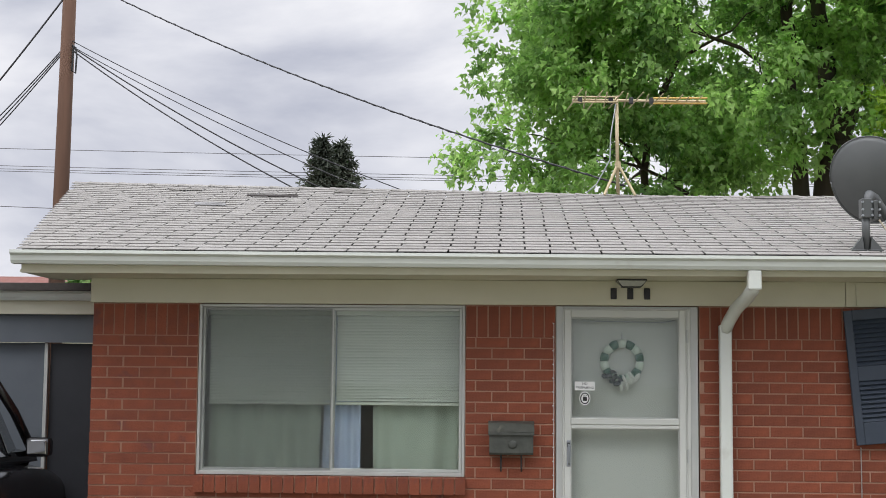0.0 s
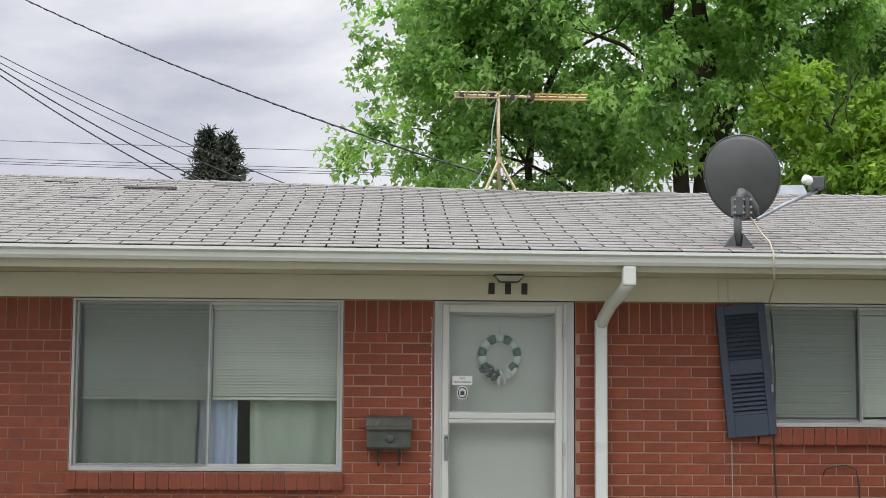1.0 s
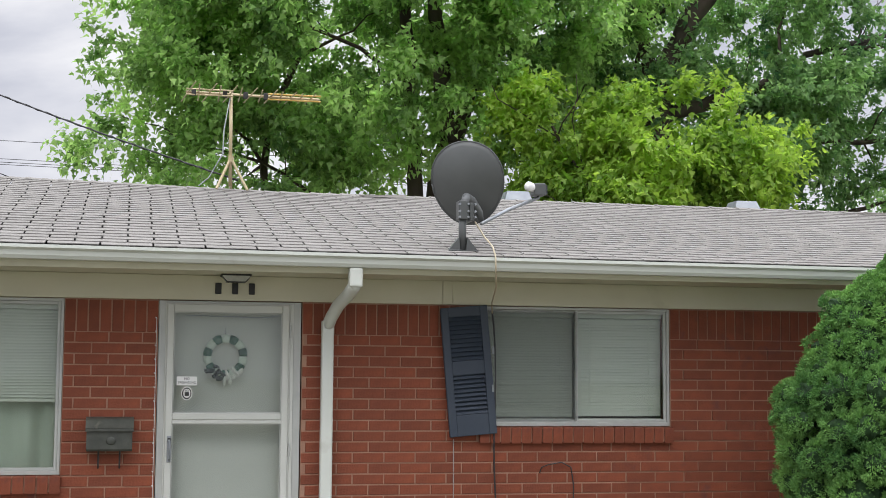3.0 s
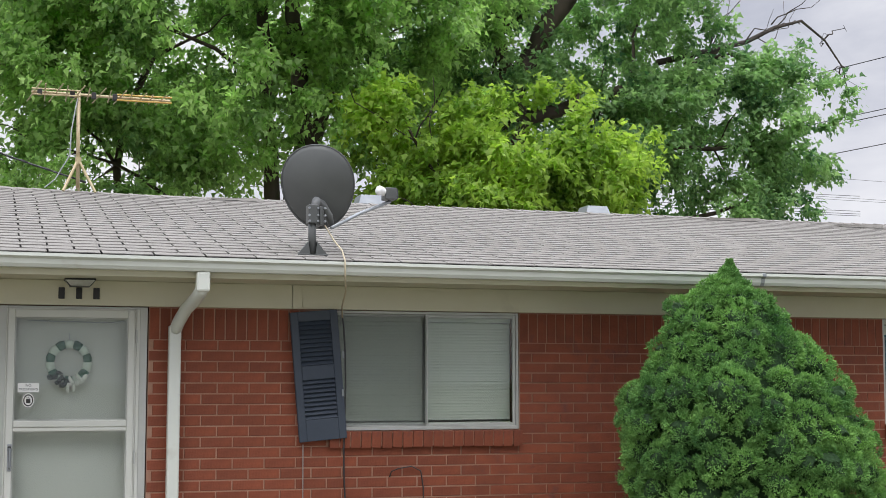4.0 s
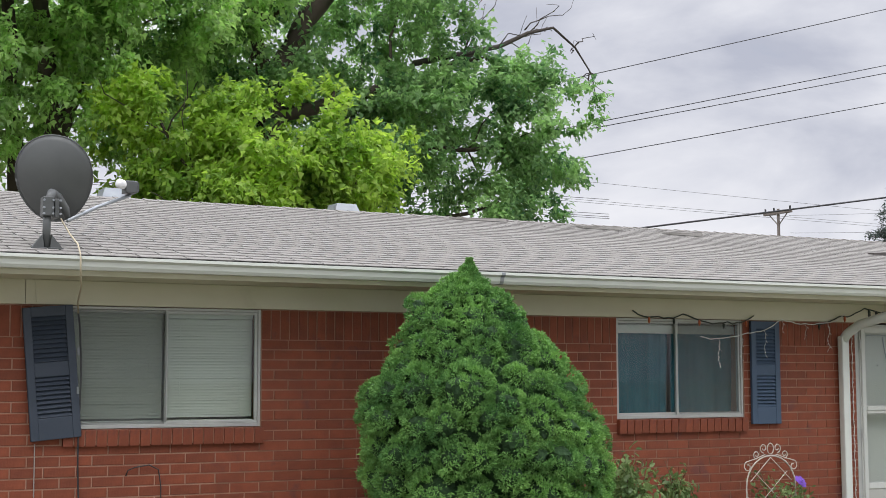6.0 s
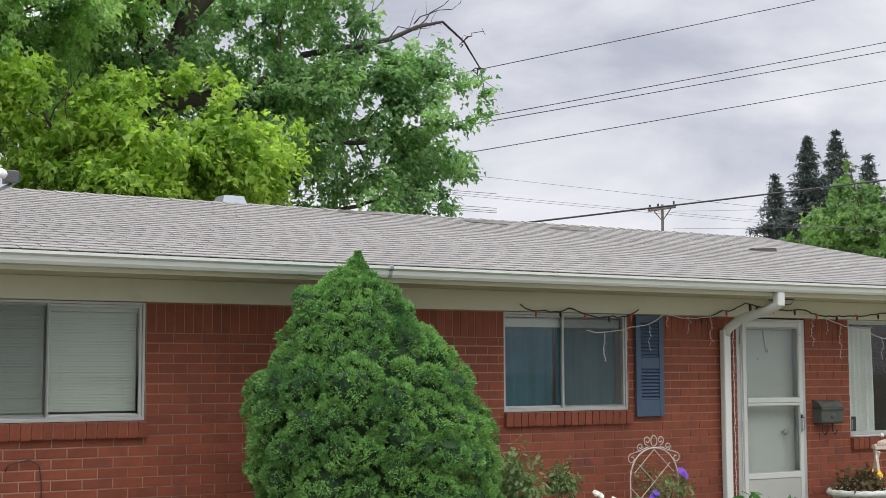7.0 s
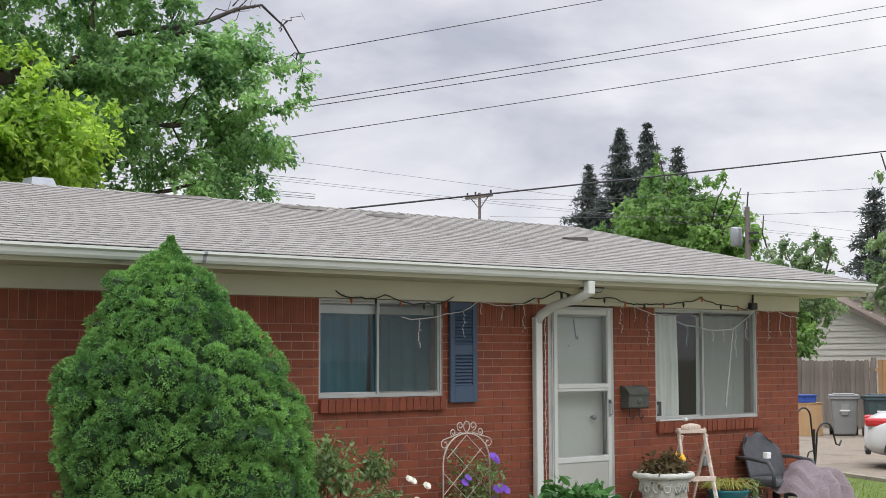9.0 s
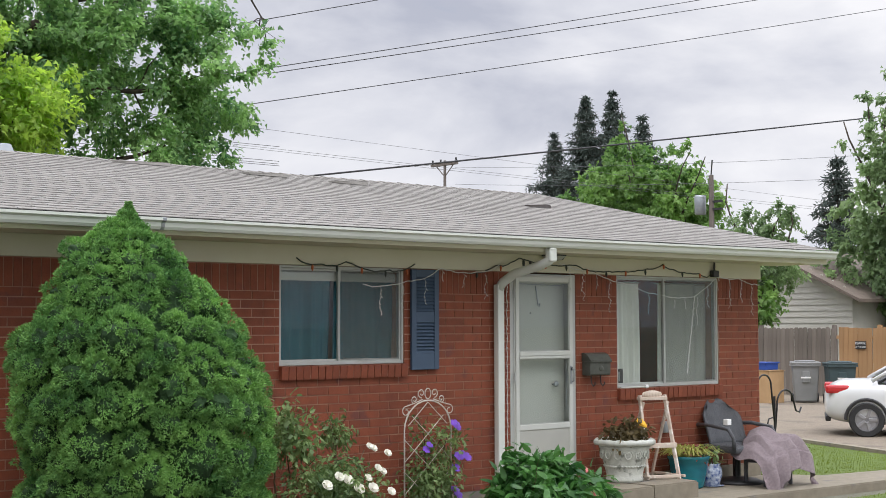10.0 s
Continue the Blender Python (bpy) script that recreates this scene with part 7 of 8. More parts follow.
peony = shrub("peony_plant", "leafy green peony with pink blooms by the step", (8.75, -1.25, -0.05), [(8.75, -1.25, 0.28, 0.46, 0.32, 0.22), (8.45, -1.3, 0.22, 0.32, 0.28, 0.15), (9.15, -1.2, 0.22, 0.32, 0.26, 0.14), (8.72, -1.2, 0.46, 0.26, 0.2, 0.11)], [(8.5, -1.3, 0.35), (8.8, -1.2, 0.45), (9.2, -1.2, 0.28)], 105, 28, LEAF_PEONY, 85, 0.125, 0.13, shape=OVAL_SHAPE * np.array((0.8, 1)), droop=0.15)
for i, (x, y, z, r) in enumerate(((9.25, -1.25, 0.42, 0.035), (9.42, -1.2, 0.30, 0.045), (9.52, -1.2, 0.26, 0.04), (9.58, -1.2, 0.24, 0.05), (9.15, -1.45, 0.22, 0.045), (9.36, -1.2, 0.31, 0.04))):
    flower((x, y, z), r, PETAL_PINK, peony, 400 + i, lab="pink peony bloom")

# ---- on the step and patio ----
URN = surface("aged_white_urn", (0.42, 0.43, 0.38), (0.60, 0.61, 0.55), 18, 0.8, 0.4, 70, wear=((0.20, 0.21, 0.18), 9.0, 0.58))
urn = thing("stone_planter", (10.70, -0.42, 0.16), "aged white stone planter with carved relief", "planter")
ux, uy, uz = 10.70, -0.42, 0.16
part("bowl", lathe(bmesh.new(), [(0.182, 0.000), (0.186, 0.028), (0.176, 0.048), (0.190, 0.114), (0.210, 0.190), (0.246, 0.323), (0.258, 0.366), (0.226, 0.366), (0.218, 0.285), (0.016, 0.285)], (ux, uy, uz), 40), URN, urn, smooth=True)
rim = bmesh.new()
tube(rim, [(ux + 0.277 * math.cos(a), uy + 0.277 * math.sin(a), uz + 0.39) for a in (6.283 * k / 48 for k in range(49))], [0.030 + 0.005 * math.cos(k * 2) for k in range(49)], 10)
part("rolled_rim", rim, URN, urn, smooth=True)
for k in range(14):
    a = 6.283 * k / 14
    c = Vector((ux + 0.233 * math.cos(a), uy + 0.233 * math.sin(a), uz + 0.27))
    t_ = Vector((-math.sin(a), math.cos(a), 0))
    o_ = Vector((math.cos(a), math.sin(a), 0))
    pts = [c + t_ * (0.045 * (1 - 0.65 * f)) * math.cos(f * 9) + Vector((0, 0, 0.06 * (1 - 0.65 * f) * math.sin(f * 9))) + o_ * 0.004 for f in (i / 16 for i in range(17))]
    part("relief_scroll", tube(bmesh.new(), pts, 0.0085, 6), URN, urn, smooth=True)
bead = bmesh.new()
for k in range(40):
    a = 6.283 * k / 40
    bmesh.ops.create_icosphere(bead, subdivisions=1, radius=0.013, matrix=Matrix.Translation((ux + 0.203 * math.cos(a), uy + 0.203 * math.sin(a), uz + 0.155)))
part("bead_band", bead, URN, urn, smooth=True)
part("soil", lathe(bmesh.new(), [(0.215, 0.34), (0.15, 0.36), (0.02, 0.365)], (ux, uy, uz), 24), SOIL, urn)
LEAF_DARKRED = leaf_material("dark_red_leaf", (0.06, 0.05, 0.025), (0.16, 0.12, 0.05), 0.3, 0.5, 6.0)
upl = shrub("potted_flowers", "dark-leaved bedding flowers in the planter", (ux, uy, uz + 0.38), [(ux, uy, uz + 0.46, 0.20, 0.17, 0.07), (ux + 0.1, uy, uz + 0.52, 0.12, 0.12, 0.06)], [(ux, uy, uz + 0.52)], 50, 21, LEAF_DARKRED, 86, 0.06)
for i, (dx, dz) in enumerate(((0.09, 0.57), (0.12, 0.55))):
    flower((ux + dx, uy - 0.12, uz + dz), 0.05, surface("yellow_petal", (0.75, 0.45, 0.03), (0.85, 0.55, 0.05), 30, 0.6, 0.1, 90), upl, 500 + i, lab="yellow pansy bloom")
EASELWOOD = surface("whitewashed_wood", (0.52, 0.42, 0.34), (0.64, 0.54, 0.45), 10, 0.8, 0.2, 60, wear=((0.72, 0.67, 0.60), 12.0, 0.55))
eas = thing("wooden_easel", (11.1, -0.5, 0.16), "whitewashed wooden easel frame with a carved top", "easel")


def plank(a, b, w, d, bevel=0.004):
    a, b = Vector(a), Vector(b)
    q = (b - a).to_track_quat("Z", "X").to_matrix().to_4x4()
    return box(bmesh.new(), -w / 2, w / 2, -d / 2, d / 2, 0, (b - a).length, bevel, m=Matrix.Translation(a) @ q)


ea, eb = Vector((10.93, -0.52, 0.16)), Vector((11.25, -0.66, 0.16))
ta, tb = Vector((10.96, -0.40, 1.0)), Vector((11.22, -0.50, 1.0))
part("leg", plank(ea, ta, 0.035, 0.03), EASELWOOD, eas), part("leg", plank(eb, tb, 0.035, 0.03), EASELWOOD, eas)
part("back_leg", plank((11.00, -0.12, 0.16), (10.97, -0.44, 0.93), 0.03, 0.025), EASELWOOD, eas), part("back_leg", plank((11.36, -0.20, 0.16), (11.25, -0.52, 0.93), 0.03, 0.025), EASELWOOD, eas)
part("top_rail", plank(ta + Vector((-0.02, 0, -0.035)), tb + Vector((0.02, 0, -0.035)), 0.035, 0.075), EASELWOOD, eas)
crest = bmesh.new()
for k in range(7):
    f = (k + 0.5) / 7
    c = ta.lerp(tb, 0.15 + 0.7 * f)
    bmesh.ops.create_icosphere(crest, subdivisions=2, radius=0.026 + 0.022 * math.sin(math.pi * f), matrix=Matrix.Translation(c + Vector((0, 0, 0.005))) @ Matrix.Diagonal((1.2, 0.4, 0.9, 1)))
part("carved_crest", crest, EASELWOOD, eas, "carved flower crest", smooth=True)
part("shelf", plank(ea.lerp(ta, 0.40) + Vector((-0.02, -0.02, 0)), eb.lerp(tb, 0.40) + Vector((0.02, -0.02, 0)), 0.05, 0.03), EASELWOOD, eas)
part("bottom_rail", plank(ea + Vector((0, 0, 0.03)), eb + Vector((0, 0, 0.03)), 0.03, 0.025), EASELWOOD, eas)
part("side_rail", plank((10.89, -0.58, 0.19), (11.0, -0.13, 0.19), 0.025, 0.02), EASELWOOD, eas), part("side_rail", plank((11.29, -0.7, 0.19), (11.36, -0.2, 0.19), 0.025, 0.02), EASELWOOD, eas)

TEAL = surface("teal_glaze", (0.01, 0.10, 0.16), (0.02, 0.26, 0.30), 3, 0.15, 0.05, 20, stretch=(1, 1, 2))
teal = thing("teal_pot", (11.80, -0.30, 0.0), "glazed teal ceramic pot on the patio", "pot")
part("body", lathe(bmesh.new(), [(0.145, 0), (0.16, 0.02), (0.195, 0.18), (0.215, 0.30), (0.225, 0.305), (0.225, 0.335), (0.203, 0.335), (0.195, 0.29), (0.02, 0.28)], (11.83, -0.30, 0.0), 36), TEAL, teal, smooth=True)
LEAF_STRAW = leaf_material("straw_green_blade", (0.22, 0.27, 0.06), (0.52, 0.50, 0.17), 0.4, 0.5, 6.0)
gr = thing("potted_grass", (11.83, -0.30, 0.28), "striped yellow-green ornamental grass in the teal pot", "plant")
rng = np.random.default_rng(91)
bl = []
for _ in range(420):
    a, ln = rng.random() * 6.283, 0.26 + 0.18 * rng.random()
    d = np.array((math.cos(a), math.sin(a), 0)) * (0.3 + 0.9 * rng.random())
    c = np.array((11.83, -0.30, 0.29)) + rng.normal(0, 0.06, 3) * np.array((1, 1, 0))
    pts = [c + d * ln * f * 0.9 + np.array((0, 0, ln * (1.15 * f - 0.95 * f * f))) for f in (0, 0.33, 0.66, 1.0)]
    sd = np.cross(d, (0, 0, 1.0))
    sd = sd / np.linalg.norm(sd) * 0.0055
    for j in range(3):
        bl.append([pts[j] - sd, pts[j] + sd, pts[j + 1] + sd * (0.9 - 0.28 * j), pts[j + 1] - sd * (0.9 - 0.28 * j)])
tagged(under(flat_faces("blades", np.array(bl), LEAF_STRAW), gr), kind="stuff")
rp = shrub("red_succulent", "low reddish plant at the teal pot's rim", (11.75, -0.42, 0.31), [(11.72, -0.45, 0.37, 0.14, 0.07, 0.04)], [(11.7, -0.43, 0.38)], 6, 10, surface("red_leaf", (0.20, 0.05, 0.04), (0.30, 0.10, 0.07), 20, 0.6, 0.1, 50), 87, 0.045, 0.05)
PORCELAIN = surface("blue_white_porcelain", (0.03, 0.07, 0.25), (0.60, 0.66, 0.72), 26, 0.15, 0, blotch=0.0)
bw = thing("porcelain_pot", (12.10, -0.38, 0.0), "small blue and white porcelain pot", "pot")
part("body", lathe(bmesh.new(), [(0.075, 0), (0.08, 0.02), (0.095, 0.03), (0.12, 0.12), (0.115, 0.19), (0.095, 0.22), (0.105, 0.24), (0.09, 0.24), (0.02, 0.2)], (12.10, -0.38, 0.0), 28), PORCELAIN, bw, smooth=True)
part("saucer", lathe(bmesh.new(), [(0.10, -0.0), (0.14, 0.012), (0.14, 0.018), (0.09, 0.012)], (12.10, -0.38, 0.001), 28), PORCELAIN, bw, smooth=True)
bwp = shrub("potted_plant", "small round-leaved plant in the porcelain pot", (12.10, -0.38, 0.2), [(12.10, -0.38, 0.30, 0.11, 0.1, 0.05)], [(12.1, -0.38, 0.32)], 8, 14, LEAF_ROSE, 88, 0.07, 0.06)

WICKER = surface("dark_grey_wicker", (0.055, 0.058, 0.064), (0.115, 0.12, 0.13), 70, 0.6, 0.9, 110)
chair = thing("wicker_chair", (12.62, -0.22, 0.0), "dark grey wicker swivel chair on the patio", "chair")
cm = Matrix.Translation((12.58, -0.36, 0.0)) @ Matrix.Rotation(radians(-98), 4, "Z")


def cput(nm, bm, mat_, parent=None, lab="", smooth=False):
    bmesh.ops.transform(bm, matrix=cm, verts=bm.verts)
    return part(nm, bm, mat_, parent or chair, lab, smooth)


bk = bmesh.new()
rows2 = []
for side in (0, 1):
    g = []
    for j in range(11):
        v = j / 10
        half = 0.27 * (1 - max(0, v - 0.55) ** 2 * 1.9)
        g.append([bk.verts.new((-0.24 - 0.17 * v + 0.03 * side + 0.10 * abs(u) ** 2, u * half, 0.40 + 0.50 * v - 0.08 * max(0, v - 0.6) * abs(u) ** 3 * 3)) for u in (i / 6 - 1 for i in range(13))])
    rows2.append(g)
for side in (0, 1):
    for j in range(10):
        for i in range(12):
            q = (rows2[side][j][i], rows2[side][j][i + 1], rows2[side][j + 1][i + 1], rows2[side][j + 1][i])
            bk.faces.new(q if side else q[::-1])
for j in range(10):
    for i in (0, 12):
        bk.faces.new((rows2[0][j][i], rows2[0][j + 1][i], rows2[1][j + 1][i], rows2[1][j][i]))
for i in range(12):
    for j in (0, 10):
        bk.faces.new((rows2[0][j][i], rows2[0][j][i + 1], rows2[1][j][i + 1], rows2[1][j][i]))
bmesh.ops.recalc_face_normals(bk, faces=bk.faces)
cput("backrest", bk, WICKER, smooth=True)
cput("seat", B(-0.26, 0.28, -0.29, 0.29, 0.34, 0.42, 0.03), WICKER)
for sy in (-1, 1):
    cput("armrest", tube(bmesh.new(), [(-0.34, sy * 0.27, 0.62), (-0.1, sy * 0.32, 0.63), (0.2, sy * 0.32, 0.60), (0.27, sy * 0.31, 0.5), (0.25, sy * 0.29, 0.38)], 0.022, 8), WICKER, smooth=True)
    cput("side_stay", tube(bmesh.new(), [(-0.30, sy * 0.29, 0.40), (-0.33, sy * 0.27, 0.2), (-0.30, sy * 0.25, 0.0)], 0.016, 8), BLACK, smooth=True)
cput("column", tube(bmesh.new(), [(0, 0, 0.06), (0, 0, 0.35)], 0.035, 12), BLACK)
cput("base_disc", lathe(bmesh.new(), [(0.28, 0), (0.285, 0.02), (0.2, 0.05), (0.03, 0.07)], (0, 0, 0), 32), BLACK, smooth=True)
cup = thing("white_cup", (12.27, -0.47, 0.64), "small white box resting on the chair arm", "cup")
part("body", B(12.24, 12.31, -0.50, -0.44, 0.640, 0.705, 0.008), PAPER, cup)

ott = thing("patio_side_chair", (12.72, -0.72, 0.0), "dark low wicker seat under a draped towel", "chair")
part("seat", B(12.46, 12.94, -0.83, -0.52, 0.24, 0.33, 0.03), WICKER, ott)
part("back_panel", B(12.50, 12.90, -0.54, -0.50, 0.33, 0.46, 0.02), WICKER, ott)
for x, y in ((12.48, -0.80), (12.92, -0.80), (12.48, -0.55), (12.92, -0.55)):
    part("leg", tube(bmesh.new(), [(x, y, 0.0), (x, y, 0.31)], 0.022, 8), WICKER, ott)
TOWEL = surface("mauve_towel", (0.20, 0.16, 0.17), (0.28, 0.225, 0.235), 40, 0.95, 0.8, 160)
tw = thing("draped_towel", (12.85, -0.75, 0.2), "mauve-grey towel draped over the wicker seat", "towel")
bm = bmesh.new()
grid = {}
NX, NY = 44, 36
for side in (0, 1):
    for i in range(NX + 1):
        for j in range(NY + 1):
            u, v = i / NX, j / NY
            x = 12.28 + 0.80 * u
            drape = math.sin(math.pi * min(max((u - 0.05) / 0.9, 0), 1)) ** 0.35
            ztop = 0.60 - 0.04 * math.sin(u * 5) - 0.06 * (u < 0.25)
            if v < 0.45:
                y, z = -0.50 - 0.36 * (v / 0.45), ztop - 0.10 * (v / 0.45) ** 2 - 0.03 * math.sin(v * 14 + u * 6)
            else:
                w = (v - 0.45) / 0.55
                y, z = -0.86 - 0.16 * w ** 0.6 + 0.035 * math.sin(u * 26 + w * 3), ztop - 0.13 - (0.30 + 0.12 * (u < 0.3) * (0.3 - u) / 0.3 + 0.05 * math.sin(u * 9)) * w
            z -= (1 - drape) * 0.20
            y += 0.02 * math.sin(u * 17 + v * 4)
            crease = abs(math.sin(u * 11 + 2.6 * v + 0.8 * math.sin(v * 6))) ** 0.6
            y -= 0.045 * crease * min(1.0, v * 2.2)
            z -= 0.028 * abs(math.sin(u * 7 - v * 8)) ** 0.7 * (v < 0.6)
            grid[side, i, j] = bm.verts.new((x, y + 0.004 * side, z + 0.006 * side))
for side in (0, 1):
    for i in range(NX):
        for j in range(NY):
            q = (grid[side, i, j], grid[side, i + 1, j], grid[side, i + 1, j + 1], grid[side, i, j + 1])
            bm.faces.new(q if side else q[::-1])
for i in range(NX):
    for j in (0, NY):
        bm.faces.new((grid[0, i, j], grid[0, i + 1, j], grid[1, i + 1, j], grid[1, i, j]))
for j in range(NY):
    for i in (0, NX):
        bm.faces.new((grid[0, i, j], grid[0, i, j + 1], grid[1, i, j + 1], grid[1, i, j]))
bmesh.ops.recalc_face_normals(bm, faces=bm.faces)
part("cloth", bm, TOWEL, tw, smooth=True)

hook = thing("shepherd_hook", (14.25, 0.4, -0.1), "black iron double shepherd hook in the lawn", "hook")
hx, hy = 14.30, 0.40
part("stake", tube(bmesh.new(), [(hx, hy, -0.15), (hx, hy, 0.85)], 0.014, 8), BLACK, hook)
part("arm", tube(bmesh.new(), [(hx, hy, 0.5), (hx - 0.06, hy, 0.95)] + [(hx - 0.20 + 0.14 * math.cos(a), hy, 0.97 + 0.14 * math.sin(a)) for a in (0.2 + 2.8 * k / 12 for k in range(13))] + [(hx - 0.36, hy, 0.93), (hx - 0.40, hy, 0.96)], 0.011, 8), BLACK, hook, smooth=True)
part("arm", tube(bmesh.new(), [(hx + 0.01, hy, 0.45), (hx + 0.05, hy, 0.72)] + [(hx + 0.22 - 0.17 * math.cos(a), hy, 0.75 + 0.17 * math.sin(a)) for a in (0.2 + 2.8 * k / 12 for k in range(13))] + [(hx + 0.43, hy, 0.66), (hx + 0.50, hy, 0.64), (hx + 0.54, hy, 0.70)], 0.011, 8), BLACK, hook, smooth=True)
part("small_hook", tube(bmesh.new(), [(hx - 0.02, hy, 0.60), (hx - 0.12, hy, 0.58), (hx - 0.15, hy, 0.50), (hx - 0.13, hy, 0.45), (hx - 0.10, hy, 0.47)], 0.009, 8), BLACK, hook, smooth=True)

outlet = thing("wall_outlet", (11.78, -0.02, 0.62), "grey weatherproof outlet box on the brick", "outlet")
part("box", B(11.74, 11.83, -0.05, 0.0, 0.56, 0.68, 0.008), STEEL, outlet)
part("cover", B(11.745, 11.825, -0.062, -0.051, 0.565, 0.675, 0.005), STEEL, outlet)
sens = thing("sill_box", (11.16, 0.0, 1.09), "small black box with a silver front in the window", "box")
part("body", B(11.11, 11.27, 0.10, 0.15, 1.09, 1.25, 0.006), BLACK, sens)
part("face", B(11.19, 11.21, 0.092, 0.099, 1.12, 1.22, 0.008), STEEL, sens, "silver slot front")
bar = thing("sill_rod", (11.2, -0.03, 1.05), "short white rod lying on the window sill", "rod")
part("rod", tube(bmesh.new(), [(11.08, -0.035, 1.060), (11.46, -0.035, 1.060)], 0.009, 8), WHITE, bar)
part("end_knob", tube(bmesh.new(), [(11.46, -0.035, 1.060), (11.50, -0.035, 1.060)], 0.02, 10), PAPER, bar)


# ---- shingles and bricks ----


def slab_arrays(boxes, butt=False):
    """Joined boxes as one mesh: boxes has the shape (n, 8, 3), corners low then high; butt: the lower edge has a material of its own."""
    q = np.array([(0, 3, 2, 1), (4, 5, 6, 7), (0, 1, 5, 4), (1, 2, 6, 5), (2, 3, 7, 6), (3, 0, 4, 7)])
    n = len(boxes)
    me = bpy.data.meshes.new("rest")
    me.vertices.add(n * 8)
    me.vertices.foreach_set("co", np.array(boxes, dtype=np.float32).reshape(-1))
    idx = (q[None] + (np.arange(n) * 8)[:, None, None]).reshape(-1)
    me.loops.add(n * 24)
    me.loops.foreach_set("vertex_index", idx.astype(np.int32))
    me.polygons.add(n * 6)
    me.polygons.foreach_set("loop_start", np.arange(0, n * 24, 4, dtype=np.int32))
    me.polygons.foreach_set("use_smooth", np.zeros(n * 6, dtype=bool))
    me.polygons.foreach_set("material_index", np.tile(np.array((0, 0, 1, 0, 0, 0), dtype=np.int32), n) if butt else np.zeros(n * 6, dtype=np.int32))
    me.update(calc_edges=True)
    return me


ROWS, TAB = 29, 0.335
rnd = random.Random(21)
slope = math.atan2(RIDGE_Z - EAVE_Z, RIDGE_Y - EAVE_Y)
length = R_EAVE - L_EAVE
rest, singles = [], 0
shared = {}
def slope_point(x, v, h):
    """A point of the front slope at x, v up the slope, h above it."""
    return roof_point(x - (L_EAVE + (L_RIDGE - L_EAVE) * v), v, h)


for r in range(ROWS):
    v0, v1 = r / ROWS - 0.004, min((r + 1.04) / ROWS, 1)
    left, right = L_EAVE + (L_RIDGE - L_EAVE) * r / ROWS, R_EAVE + (R_RIDGE - R_EAVE) * r / ROWS
    x = -4.8 - 0.5 * TAB * (r % 2)
    drift = rnd.uniform(-0.012, 0.012)
    while x < right + 0.01:
        a, b = max(x + 0.0065 + drift, left), min(x + TAB - 0.0065 + drift, right)
        x += TAB
        if b - a < 0.03:
            continue
        lift = 0.0078 + rnd.uniform(-0.0006, 0.0012)
        dv = rnd.uniform(-0.0012, 0.0012)
        single = singles < 300 and 0.4 < a < 5.0 and b - a > TAB - 0.02
        cs = [slope_point(a, v0 + dv, lift - 0.0055), slope_point(b, v0 + dv, lift - 0.0055), slope_point(b, v1, -0.004), slope_point(a, v1, -0.004),
              slope_point(a, v0 + dv, lift), slope_point(b, v0 + dv, lift), slope_point(b, v1, 0.002), slope_point(a, v1, 0.002)]
        if single:
            singles += 1
            o = cs[0]
            me = slab_arrays([[tuple(c - o) for c in cs]], True)
            me.name = "shingle"
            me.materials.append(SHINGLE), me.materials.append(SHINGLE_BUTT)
            ob = new("shingle", me)
            ob.parent = roof
            ob.matrix_basis = Matrix.Translation(o)
        else:
            rest.append([tuple(c) for c in cs])
me = slab_arrays(rest, True)
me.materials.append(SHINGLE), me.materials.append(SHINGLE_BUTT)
ob = tagged(new("shingles", me), "rows of weathered grey three-tab shingles", kind="stuff")
ob.parent = roof
cap = bmesh.new()
w_r = R_RIDGE - L_RIDGE
n = int(w_r / 0.14)
for i in range(n):
    a = roof_point(i * w_r / n, 1.0, 0.012 + 0.003 * (i % 2))
    b = roof_point((i + 1.15) * w_r / n, 1.0, 0.006)
    vs = []
    for p in (a, b):
        vs += [cap.verts.new(p + Vector((0, dy, dz))) for dy, dz in ((-0.11, -0.028), (0, 0), (0.11, -0.028), (0.11, -0.034), (0, -0.006), (-0.11, -0.034))]
    for k in range(6):
        cap.faces.new((vs[k], vs[(k + 1) % 6], vs[6 + (k + 1) % 6], vs[6 + k]))
    cap.faces.new(vs[:6][::-1]), cap.faces.new(vs[6:])
ob = tagged(mesh_object("ridge_cap", cap, SHINGLE), kind="stuff")
ob.parent = roof

patch = surface("new_shingle_patch", (0.22, 0.215, 0.21), (0.27, 0.265, 0.26), 14, 0.95, 0.4, 200)
for u, v, w, h, lift, mt in ((1.15, 0.62, 0.26, 0.035, 0.030, patch), (1.6, 0.80, 0.45, 0.022, 0.03, SHINGLE_CUT), (0.9, 0.88, 0.30, 0.020, 0.03, SHINGLE), (2.4, 0.90, 0.30, 0.020, 0.03, SHINGLE), (15.6, 0.62, 0.35, 0.02, 0.05, SHINGLE_CUT), (12.6, 0.88, 0.5, 0.03, 0.05, SHINGLE), (13.6, 0.84, 0.45, 0.03, 0.05, SHINGLE), (11.2, 0.93, 0.6, 0.03, 0.045, SHINGLE), (6.2, 0.94, 0.4, 0.03, 0.04, SHINGLE)):
    cs = [roof_point(u, v, 0.012), roof_point(u + w, v, 0.012), roof_point(u + w, v + h, 0.006), roof_point(u, v + h, 0.006), roof_point(u, v, lift * 0.7), roof_point(u + w, v + 0.004, lift), roof_point(u + w, v + h, 0.018), roof_point(u, v + h, 0.018)]
    me = slab_arrays([[tuple(c) for c in cs]])
    me.name = "loose_shingle"
    me.materials.append(mt)
    ob = new("loose_shingle", me)
    ob.parent = roof

brick_mesh = {}


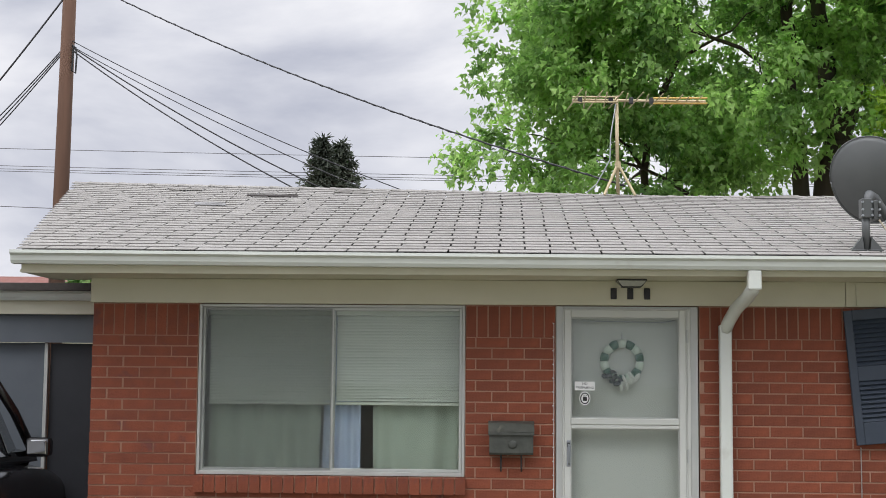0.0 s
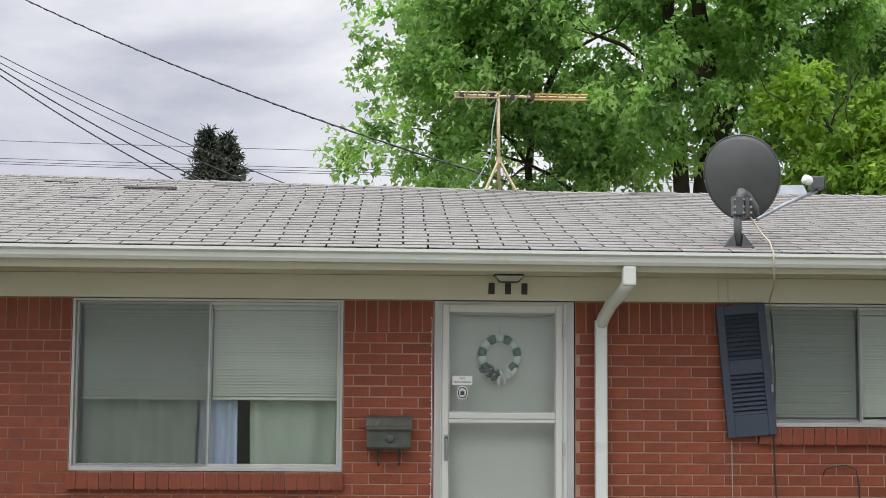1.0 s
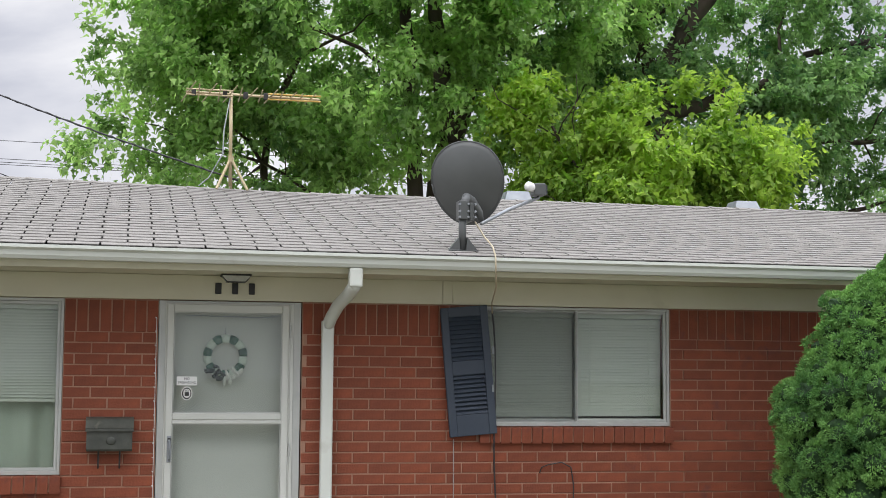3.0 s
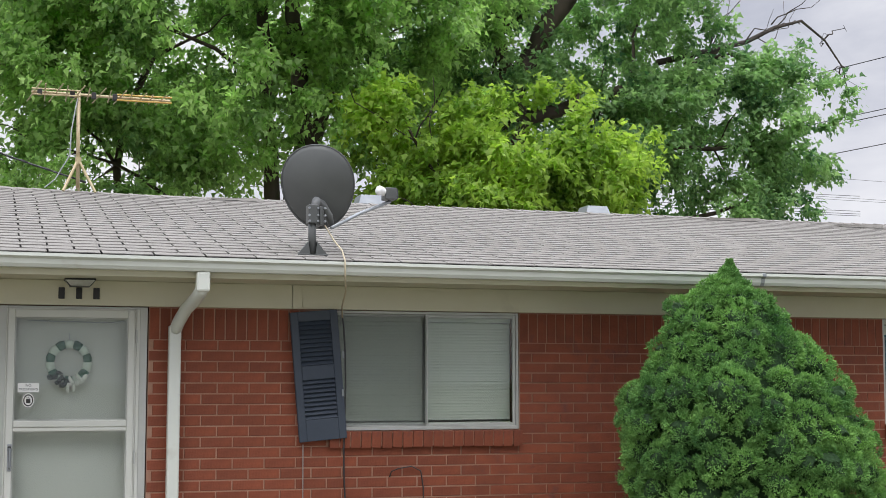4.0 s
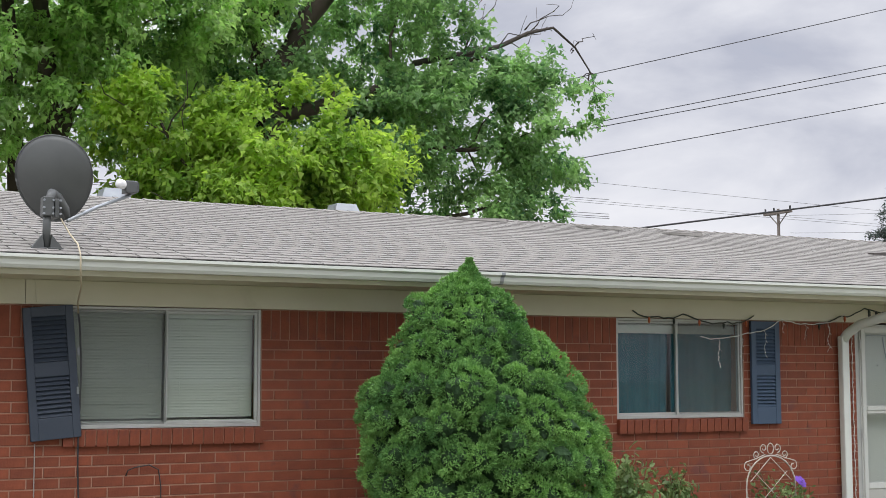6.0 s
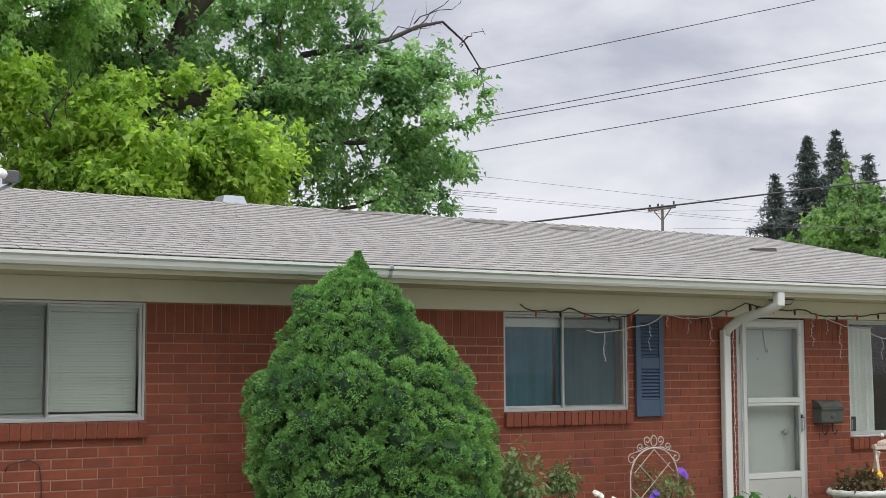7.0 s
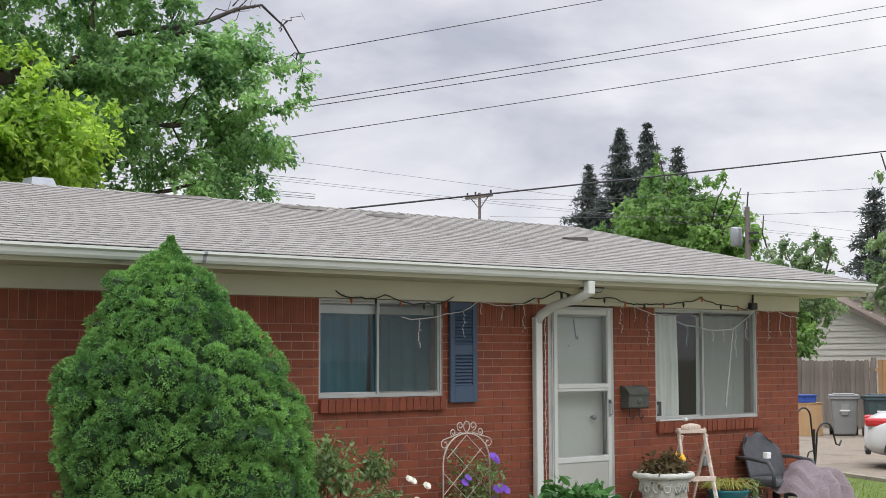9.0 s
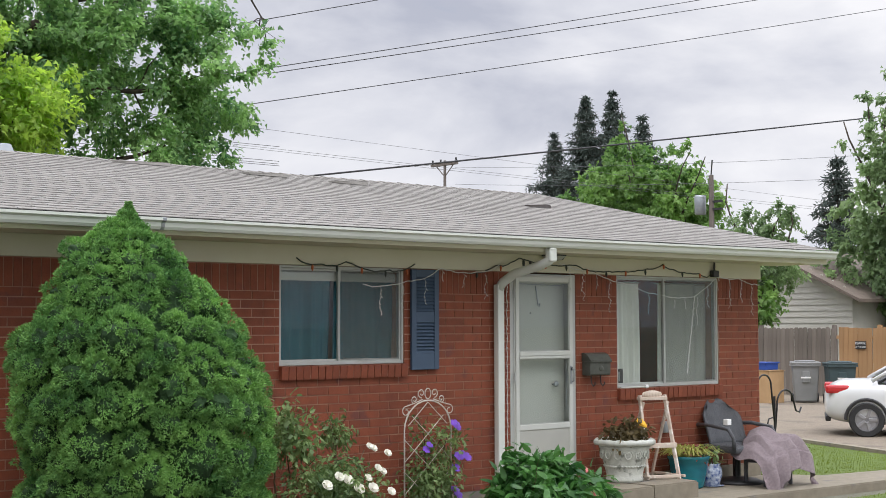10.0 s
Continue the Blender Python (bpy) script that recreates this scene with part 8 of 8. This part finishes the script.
def brick_data(w, h):
    key = (round(w, 3), round(h, 3))
    if key not in brick_mesh:
        bm = bmesh.new()
        box(bm, 0, key[0], 0, 0.05, 0, key[1])
        bmesh.ops.bevel(bm, geom=[ed for ed in bm.edges if all(v.co.y < 0.001 for v in ed.verts)], offset=0.0025, segments=1, affect="EDGES")
        me = bpy.data.meshes.new("brick")
        bm.to_mesh(me)
        bm.free()
        me.materials.append(BRICK)
        brick_mesh[key] = me
    return brick_mesh[key]


def free_spans(z):
    spans = [(WX0 - 0.002, WX1 + 0.002)]
    for x0, x1, z0, z1 in OPEN.values():
        low = z0 - 0.115 if z0 > 0.5 else z0
        pad = 0.0
        if low < z < z1 + 0.1:
            out = []
            for a, b in spans:
                if x1 <= a or x0 >= b:
                    out.append((a, b))
                else:
                    if x0 - a > 0.02:
                        out.append((a, x0))
                    if b - x1 > 0.02:
                        out.append((x1, b))
            spans = out
    return spans


rnd = random.Random(8)
rest, singles = [], 0
SOLDIER = 0.2245


def lay(x, z, w, h):
    global singles
    y = rnd.uniform(-0.0018, 0.0012)
    if singles < 300 and -0.72 < x < 3.2 and w > 0.05:
        singles += 1
        o = new("brick", brick_data(w, h))
        o.parent = wall
        o.matrix_basis = pose(x, y, z)
    else:
        b = 0.0
        rest.append([(x, y, z), (x + w, y, z), (x + w, y + 0.05, z), (x, y + 0.05, z), (x, y, z + h), (x + w, y, z + h), (x + w, y + 0.05, z + h), (x, y + 0.05, z + h)])


for a, b in free_spans(2.1):
    n = max(round((b - a) / COURSE), 1)
    for i in range(n):
        w = (b - a) / n
        lay(a + i * w + JOINT / 2, WTOP - SOLDIER + 0.002, w - JOINT, SOLDIER - JOINT)
row, z = 0, WTOP - SOLDIER - COURSE
while z > WBASE - 0.04:
    zb = max(z, WBASE)
    for a, b in free_spans(z + COURSE / 2):
        x = math.floor((a - WX0) / PITCH) * PITCH + WX0 + (0.5 * PITCH if row % 2 else 0.0) - PITCH
        while x < b:
            p, q = max(x, a), min(x + PITCH, b)
            x += PITCH
            if q - p < 0.035:
                continue
            lay(p + (JOINT / 2 if p > WX0 else 0), zb + JOINT / 2, q - p - JOINT, z + COURSE - zb - JOINT)
    z -= COURSE
    row += 1
me = slab_arrays(rest)
me.materials.append(BRICK)
ob = tagged(new("bricks", me), "red bricks in running bond", kind="stuff")
ob.parent = wall
